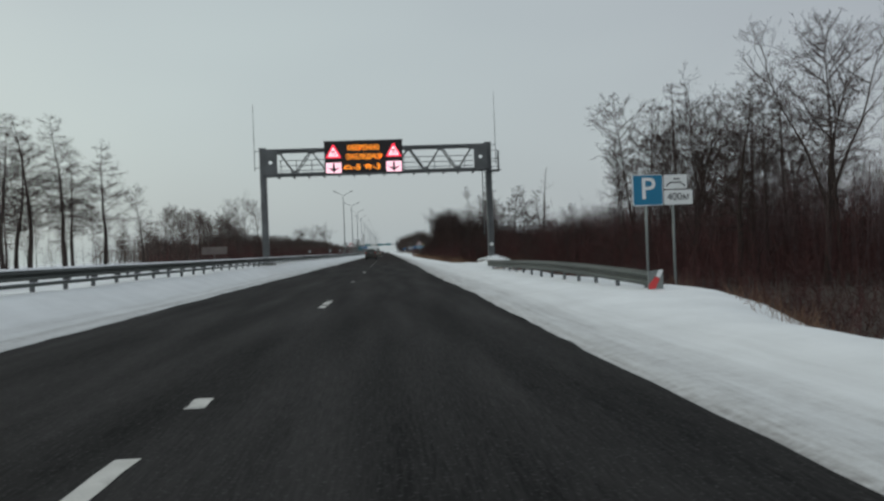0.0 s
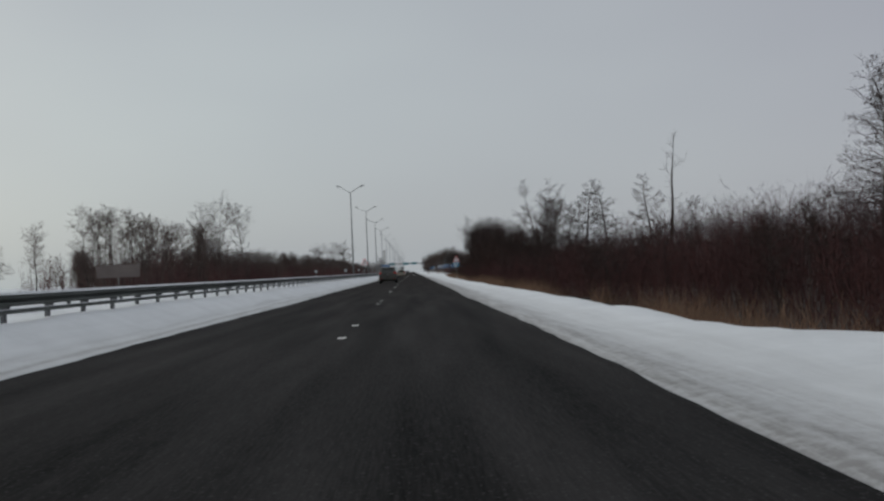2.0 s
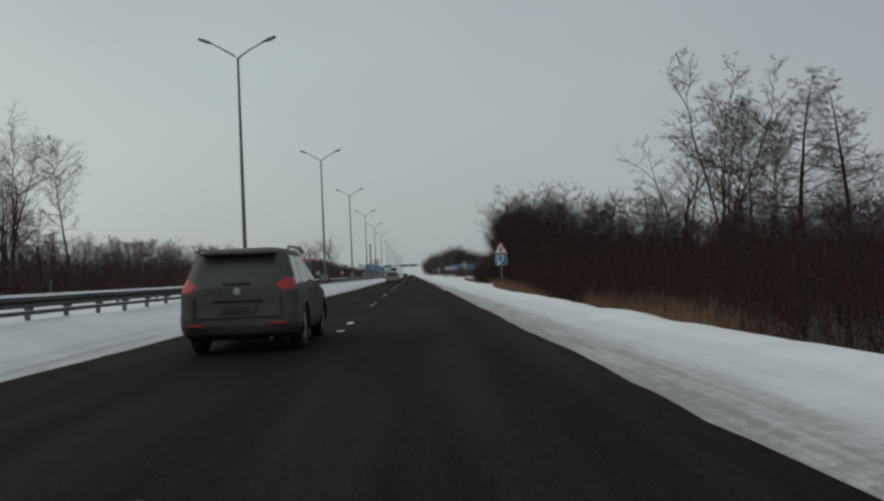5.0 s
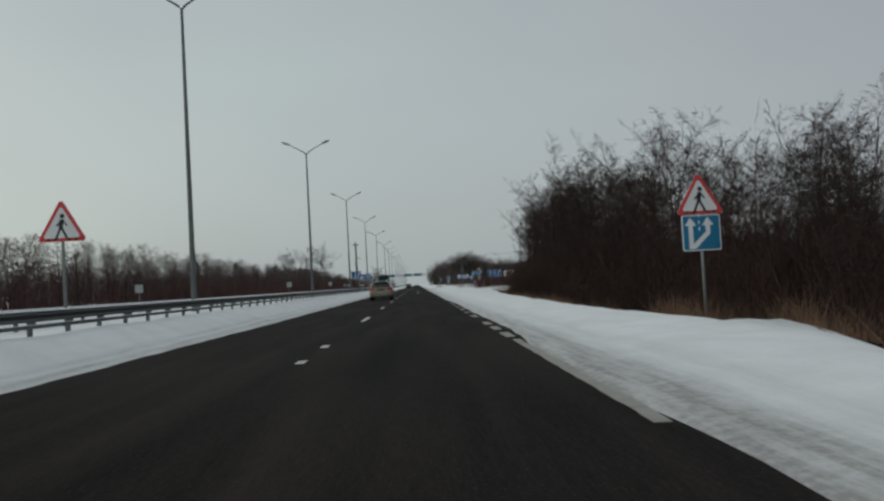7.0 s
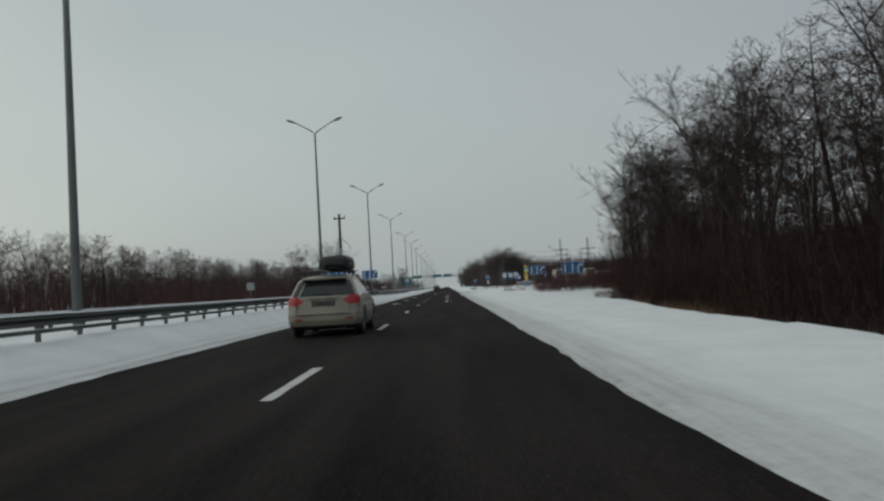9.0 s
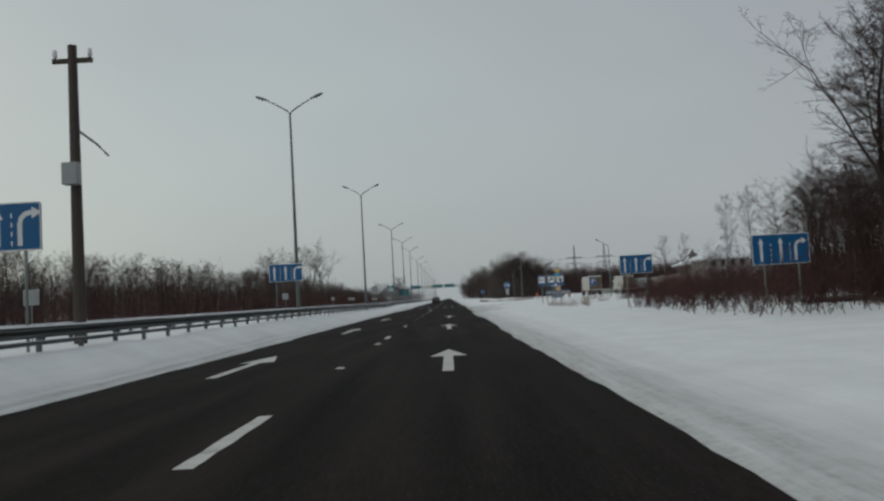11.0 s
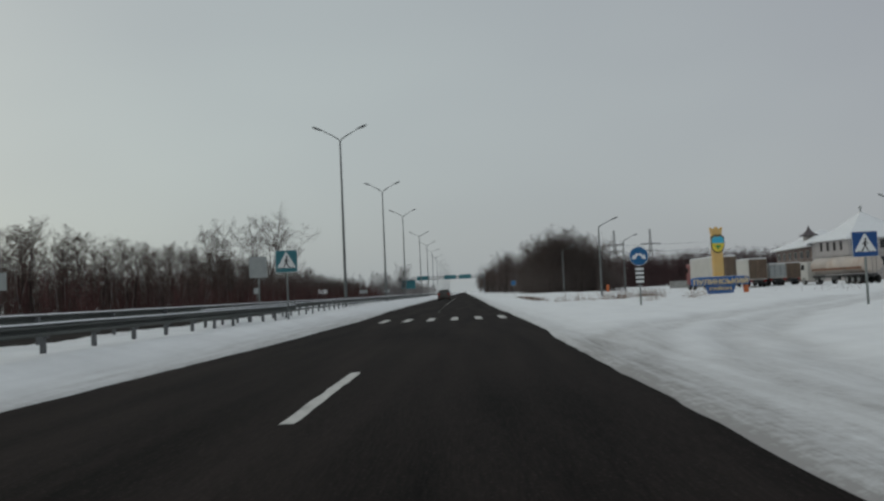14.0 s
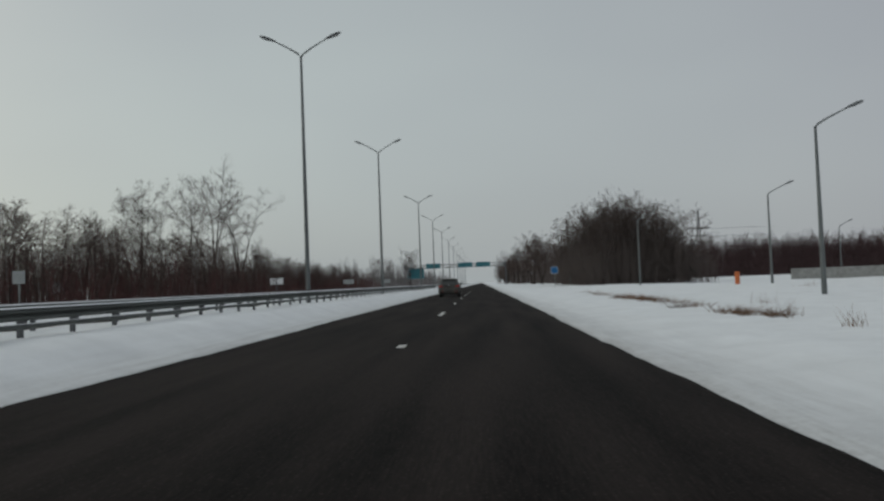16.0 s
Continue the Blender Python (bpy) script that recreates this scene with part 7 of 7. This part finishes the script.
def shelter(x, y):
    """The young growth stands lower towards the road."""
    return np.where(y < 192, 1.3 + 0.235 * x, 99.0) * (0.88 + 0.24 * vnoise(x * 0.3 + 7, y * 0.25))


def right_top(x, y, u):
    h = np.interp(y, [0, 30, 60, 100, 150, 185, 210, 240, 300], [2.0, 2.6, 4.5, 5.7, 6.3, 6.9, 7.0, 7.2, 7.0])
    return np.minimum(h * (0.52 + 0.55 * u ** 1.7) * (0.66 + 0.62 * vnoise(x * 0.21, y * 0.16 + 30)) * np.clip(0.45 + (x - crest(y) - 2.5) / 9.0, 0.4, 1.1), shelter(x, y) * (0.75 + 0.25 * u))


brush("thicket", "reddish-brown leafless thicket behind the verge", 5700, band(lambda y: crest(y) + 2.0, lambda y: crest(y) + 22, 6, 188, 1.25), None, TWIG_RED, 21, 11, 1, 0.16, 0.015, "brush", right_top)
brush("thicket", "dark brown leafless thicket in front of the tall wood", 4900, band(lambda y: crest(y) + 1.8, lambda y: crest(y) + 22, 182, 302, 1.25), None, TWIG_DARK, 46, 11, 1, 0.16, 0.016, "brush", right_top)
brush("shrubs", "low reddish shrubs at the foot of the first trees", 700, band(lambda y: crest(y) + 0.6, lambda y: crest(y) + 6.0, 3, 48, 1.0), (0.5, 1.7), TWIG_RED, 47, 9, 1, 0.30, 0.010)
brush("thicket", "tangled brown saplings under the tall trees", 1500, band(lambda y: 14.5 + 0 * y, lambda y: 36 + 0 * y, 196, 300, 1.1), (2.5, 5.5), TWIG_DARK, 22, 16, 1, 0.09, 0.019)
brush("thicket", "tangled brown saplings under the first trees", 900, band(lambda y: np.maximum(17.0, 0.60 * (y - 35.7) + 1.5), lambda y: 46 + 0 * y, 34, 98, 1.1), (2.5, 5.5), TWIG_RED, 23, 16, 1, 0.08, 0.019)
def deep_top(x, y, u):
    return (5.2 + 7.0 * vnoise(x * 0.11 + 3, y * 0.07 + 5) ** 1.3) * (0.58 + 0.5 * u ** 1.6) * np.interp(y, [0, 190, 215, 296], [1.1, 1.1, 0.8, 0.8])


brush("saplings", "dark young growth inside the wood", 3600, band(lambda y: 28 + 0 * y, lambda y: 80 + 0 * y, 0, 296, 1.0), None, TWIG_RED, 24, 12, 1, 0.12, 0.040, "saplings", deep_top, 0.02)
def plume_top(x, y, u):
    return (1.2 + 0.235 * x) * (0.66 + 0.48 * vnoise(x * 0.16 + 40, y * 0.13 + 2)) * (0.70 + 0.34 * u)


brush("saplings", "feathery mauve-brown saplings standing behind the thicket", 1900, band(lambda y: 18 + 0 * y, lambda y: 46 + 0 * y, 34, 192, 1.0), None, TWIG_MAUVE, 50, 18, 1, 0.03, 0.014, "saplings", plume_top, 0.30, (0.9, 2.6), 0.70)
brush("saplings", "tall dark saplings deep inside the tall wood", 130, band(lambda y: 24 + 0 * y, lambda y: 46 + 0 * y, 206, 300, 1.0), (6.0, 9.5), TWIG, 44, 14, 1, 0.05, 0.025)
brush("saplings", "dark undergrowth in the clump beyond the junction", 1500, band(lambda y: 14.0 + 0 * y, lambda y: np.minimum(0.205 * (y - 382) + 5, 36), 502, 900, 1.0), (3, 8.0), TWIG_CLUMP, 25, 14, 1, 0.14, 0.05)


def clump_top(x, y, u):
    return (4.6 + 7.6 * np.sin(np.clip((x - 11.5) / 19.0, 0.0, 1.0) * 3.1)) * (0.70 + 0.45 * vnoise(x * 0.42, y * 0.3 + 17)) * (0.45 + 0.55 * u ** 0.9)


brush("saplings", "fine grey-brown twigs of the rounded clump's crown", 1300, band(lambda y: 13.0 + 0 * y, lambda y: 30 + 0 * y, 496, 530, 1.0), None, TWIG_CLUMP, 49, 18, 2, 0.10, 0.022, "saplings", clump_top, 0.30, (0.1, 1.6), 0.55)
brush("saplings", "dark undergrowth at the clump's edge", 520, band(lambda y: 13.5 + 0 * y, lambda y: 31 + 0 * y, 492, 506, 1.0), (3, 7.5), TWIG_CLUMP, 43, 16, 1, 0.12, 0.03)


def slanted(area):
    """The far wood: its near end runs back slantwise from the road."""
    def inner(R, n):
        x, y = area(R, n)
        y0 = 118 + 2.4 * np.maximum(-27 - x, 0)
        return x, y0 + (580 - y0) * y
    return inner


def left_top(x, y, u):
    h = np.interp(y, [20, 60, 100, 130, 160, 230, 260, 300, 360, 420, 470, 520, 600, 900], [7, 8, 5, 5.4, 7.0, 8.6, 9.0, 8.8, 9.0, 9.5, 9.5, 8, 7.0, 7.5])
    return h * (0.62 + 0.38 * u ** 1.2)


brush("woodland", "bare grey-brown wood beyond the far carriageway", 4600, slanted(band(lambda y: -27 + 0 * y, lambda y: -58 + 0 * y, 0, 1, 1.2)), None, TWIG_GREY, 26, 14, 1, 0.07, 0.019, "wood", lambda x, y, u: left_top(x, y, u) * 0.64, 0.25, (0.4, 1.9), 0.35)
brush("saplings", "dark growth deep inside the far wood", 2300, band(lambda y: -50 + 0 * y, lambda y: -80 + 0 * y, 215, 640, 1.0), (4.5, 8.5), TWIG_GREY, 42, 10, 1, 0.06, 0.09)
brush("woodland", "thin bare wood at the far carriageway's edge", 130, band(lambda y: -27 + 0 * y, lambda y: -62 + 0 * y, 40, 110, 0.9), None, TWIG_GREY, 36, 16, 2, 0.05, 0.015, "wood", left_top, 0.25)
brush("woodland", "low reddish scrub beyond the far carriageway", 4800, band(lambda y: -23.5 + 0 * y, lambda y: -38 + 0 * y, 122, 580, 1.1), (1.6, 4.6), TWIG_RED, 27, 11, 1, 0.14, 0.026, "brush")
brush("saplings", "slender pale birch stems along the far wood's edge", 240, band(lambda y: -28.5 + 0 * y, lambda y: -36 + 0 * y, 340, 560, 1.0), None, BARK_PALE, 41, 3, 0, 0.03, 0.03, "saplings", lambda x, y, u: left_top(x, y, u) * 0.85, 0.5, (1.5, 3.0))
brush("far_woodland", "distant wood closing the view, greyed by painted haze", 1800, band(lambda y: -22 + 0 * y, lambda y: -140 + 0 * y, 575, 1000, 1.2), (5, 9), TWIG_FAR, 28, 11, 1, 0.05, 0.085, "wood", None, 0.12, (0.8, 2.4))
brush("far_woodland", "distant reddish wood behind the lorry park", 8500, band(lambda y: 26 + 0 * y, lambda y: 420 + 0 * y, 660, 760, 1.0), (10.5, 15), TWIG_WINE, 29, 8, 1, 0.04, 0.13, "wood", None, 0.10, (0.8, 2.6))
brush("far_woodland", "low distant scrub behind the lorry park", 2600, band(lambda y: 26 + 0 * y, lambda y: 420 + 0 * y, 645, 662, 1.0), (3, 8), TWIG_WINE, 39, 8, 1, 0.10, 0.16, "wood", None, 0.05)
for i in range(410):
    y = 112 + 468 * (i + rt.random()) / 410
    x = -28.5 - abs(rt.gauss(0, 1)) * 9
    plant_joined(rt.choice(["pole", "slim", "birch", "pole", "alder", "oak"]), rt.randint(1, 3), float(left_top(x, y, 1.0)) * min(1.0, 0.74 + 0.016 * (-x - 28.5)) * rt.uniform(0.80, 1.06), x, max(y, 118 + 2.4 * max(-27 - x, 0)), rt.uniform(0, 6.28), wide=1.15)
join_far_trees("far_trees", "bare trees of the far woods standing close together")


def grass(name, label, n, area, height, material, seed, w=0.012, lean=0.25, clump=0.0):
    R = np.random.RandomState(seed)
    x, y = area(R, n)
    n = len(x)
    if clump:
        keep = vnoise(x * clump, y * clump) > 0.45
        x, y = x[keep], y[keep]
        n = len(x)
    h = height[0] + (height[1] - height[0]) * R.rand(n) ** 1.5
    a = np.stack([x, y, ground_height(x, y) - 0.05], 1)
    b = a + np.stack([R.normal(0, lean, n), R.normal(0, lean, n), np.ones(n)], 1) * h[:, None]
    S = Strands()
    S.spikes(a, b, np.full(n, w))
    return tagged(new(name, S.mesh(name, material)), label, "grass", kind="stuff")


grass("dry_grass", "tall dry straw-coloured grass on the slope below the verge", 52000, band(lambda y: crest(y) + 0.15, lambda y: crest(y) + 4.5, 38, 188, 1.4), (0.2, 0.85), STRAW, 31, 0.006, 0.42, 0.35)
grass("dry_grass", "short dry grass at the foot of the tall wood", 16000, band(lambda y: crest(y) + 0.2, lambda y: crest(y) + 4.0, 186, 290, 1.2), (0.12, 0.55), STRAW, 49, 0.006, 0.45, 0.35)
grass("dry_grass", "thin low dry grass among the first bushes", 5000, band(lambda y: crest(y) + 0.2, lambda y: crest(y) + 5.5, -5, 42, 1.0), (0.15, 0.6), STRAW, 38, 0.006, 0.45, 0.35)


def tufts(places, n):
    """Scatters n stems round each (x, y, radius)."""
    def area(R, total):
        c = np.repeat(np.array(places), n, 0)
        return c[:, 0] + R.normal(0, 1, len(c)) * c[:, 2], c[:, 1] + R.normal(0, 1, len(c)) * c[:, 2] * 1.3
    return area


R5 = np.random.RandomState(55)
FIELD = [(8.8, 325.5, 0.15), (7.7, 320.0, 0.2), (8.0, 318.0, 0.25), (8.3, 316.5, 0.2), (9.7, 319.3, 0.3), (8.4, 326.2, 0.15), (8.1, 327, 0.12), (9.4, 317, 0.1), (8.6, 321.2, 0.3)]
FIELD += [(17.0 + R5.normal(0, 0.5), 357 + R5.normal(0, 1.0), 0.3) for k in range(6)] + [(9.8, 376.8, 0.25), (10.9, 380, 0.3)]
FIELD += [(9.3 + R5.rand() * 3.6, 388.2 + R5.normal(0, 0.5), 0.16) for k in range(18)] + [(12.7, 386.5, 0.2), (12.4, 386.0, 0.2), (8.0, 391.0, 0.25), (7.3, 393.0, 0.2), (12.6, 378.5, 0.3), (13.2, 380.0, 0.3), (14.4, 382.0, 0.3)]
FIELD += [(9 + 16 * R5.rand(), 318 + 24 * R5.rand(), 0.2) for k in range(16)]
grass("dry_grass", "dry weeds poking through the snow of the field", 1, tufts(FIELD, 34), (0.2, 1.0), STRAW, 32, 0.006, 0.35)
BEYOND = [(7.0, 393.7, 0.12), (6.9, 394.6, 0.1), (7.95, 392.6, 0.16), (8.0, 391.4, 0.2), (8.4, 391.0, 0.1), (6.57, 400.1, 0.12), (19.3, 432.6, 0.3), (8.4, 388.1, 0.16), (8.5, 387.5, 0.14), (8.7, 408.6, 0.2), (6.4, 396.8, 0.12)]
grass("dry_grass", "brown weed tufts in the snow beyond the junction", 1, tufts(BEYOND, 26), (0.15, 0.55), STRAW, 33, 0.006, 0.40)
PATCH = [(6.0 + R5.normal(0, 0.15), 402.5 + R5.normal(0, 1.6), 0.14) for k in range(10)] + [(6.6 + R5.normal(0, 0.15), 418 + R5.normal(0, 5), 0.25) for k in range(24)] + [(7.0, 433, 0.4), (7.4, 441, 0.5)]
grass("dry_grass", "flattened brown grass showing through the snow", 1, tufts(PATCH, 50), (0.08, 0.30), STRAW, 37, 0.011, 0.9)


def scrub_edge(y):
    return np.interp(y, [284, 303, 311, 318, 324, 337, 347, 356], [8.4, 9.0, 11.8, 14.0, 15.2, 15.6, 18.5, 24.0])


brush("shrubs", "brown leafless shrubs at the edge of the snowy field", 2800, band(scrub_edge, lambda y: scrub_edge(y) + 17, 284, 352, 1.1), (0.5, 2.4), TWIG_RED, 34, 12, 2, 0.34, 0.015)
brush("shrubs", "taller brown scrub behind the field's edge", 420, band(lambda y: scrub_edge(y) + 8, lambda y: scrub_edge(y) + 26, 296, 350, 1.0), (2.5, 6.0), TWIG_RED, 45, 13, 1, 0.12, 0.018)
brush("shrubs", "dense reddish scrub between the field and the building", 900, band(lambda y: 0.47 * (y - 296) + 2.5, lambda y: 0.47 * (y - 296) + 24, 328, 374, 1.0), (1.4, 3.8), TWIG_RED, 48, 12, 1, 0.20, 0.018)
brush("shrubs", "sparse brown shrubs in front of the lorry park", 150, lambda R, n: (R.choice([23.0, 27.5, 31.0, 38.0, 44.0, 50.0], n) + R.normal(0, 0.7, n), R.choice([352.0, 368.0, 386.0], n) + R.normal(0, 2.0, n)), (0.3, 1.2), TWIG_RED, 35, 9, 1, 0.35)
litter = grid_sheet("forest_floor", np.linspace(0, 1, 40) ** 1.7, np.concatenate([np.arange(-20, 300, 2.0)]), lambda x, y: ground_height(crest(y) + 1.6 + 45 * x, y) + 0.06, SOIL)
co = np.empty(len(litter.data.vertices) * 3)
litter.data.vertices.foreach_get("co", co)
co = co.reshape(-1, 3)
co[:, 0] = crest(co[:, 1]) + np.interp(co[:, 1], [30, 45], [1.4, 0.35]) + 1.0 * vnoise(co[:, 1] * 0.4, co[:, 1] * 0 + 5.0) + (72 + 18 * vnoise(co[:, 1] * 0.09, co[:, 1] * 0 + 8.0) - 66 * smooth01(270, 300, co[:, 1])) * co[:, 0]
co[:, 2] = ground_height(co[:, 0], co[:, 1]) + 0.08
litter.data.vertices.foreach_set("co", co.ravel())
litter.data.update()
tagged(litter, "brown leaf litter and dead grass under the trees", "ground", kind="structure")
far_floor = grid_sheet("forest_floor", np.linspace(0, 1, 27), np.linspace(0, 1, 110), lambda x, y: 0 * x, SOIL)
co = np.empty(len(far_floor.data.vertices) * 3)
far_floor.data.vertices.foreach_get("co", co)
co = co.reshape(-1, 3)
u_, v_ = co[:, 0].copy(), co[:, 1].copy()
wide_ = 30 + 26 * vnoise(v_ * 19.0, 0 * v_ + 4.0)
co[:, 0] = -28.5 - 2.5 * vnoise(v_ * 47.0, 0 * v_ + 9.0) - wide_ * u_ * smooth01(0.0, 0.16, v_ + 0.02)
start_ = 150 + 1.9 * (-28 - co[:, 0]) + 16 * vnoise(u_ * 9.0, 0 * u_ + 2.0)
co[:, 1] = start_ + (640 + 14 * vnoise(u_ * 8.0, 0 * u_ + 6.0) - start_) * v_
co[:, 2] = ground_height(co[:, 0], co[:, 1]) + 0.17
far_floor.data.vertices.foreach_set("co", co.ravel())
far_floor.data.update()
tagged(far_floor, "brown leaf litter under the far wood", "ground", kind="structure")
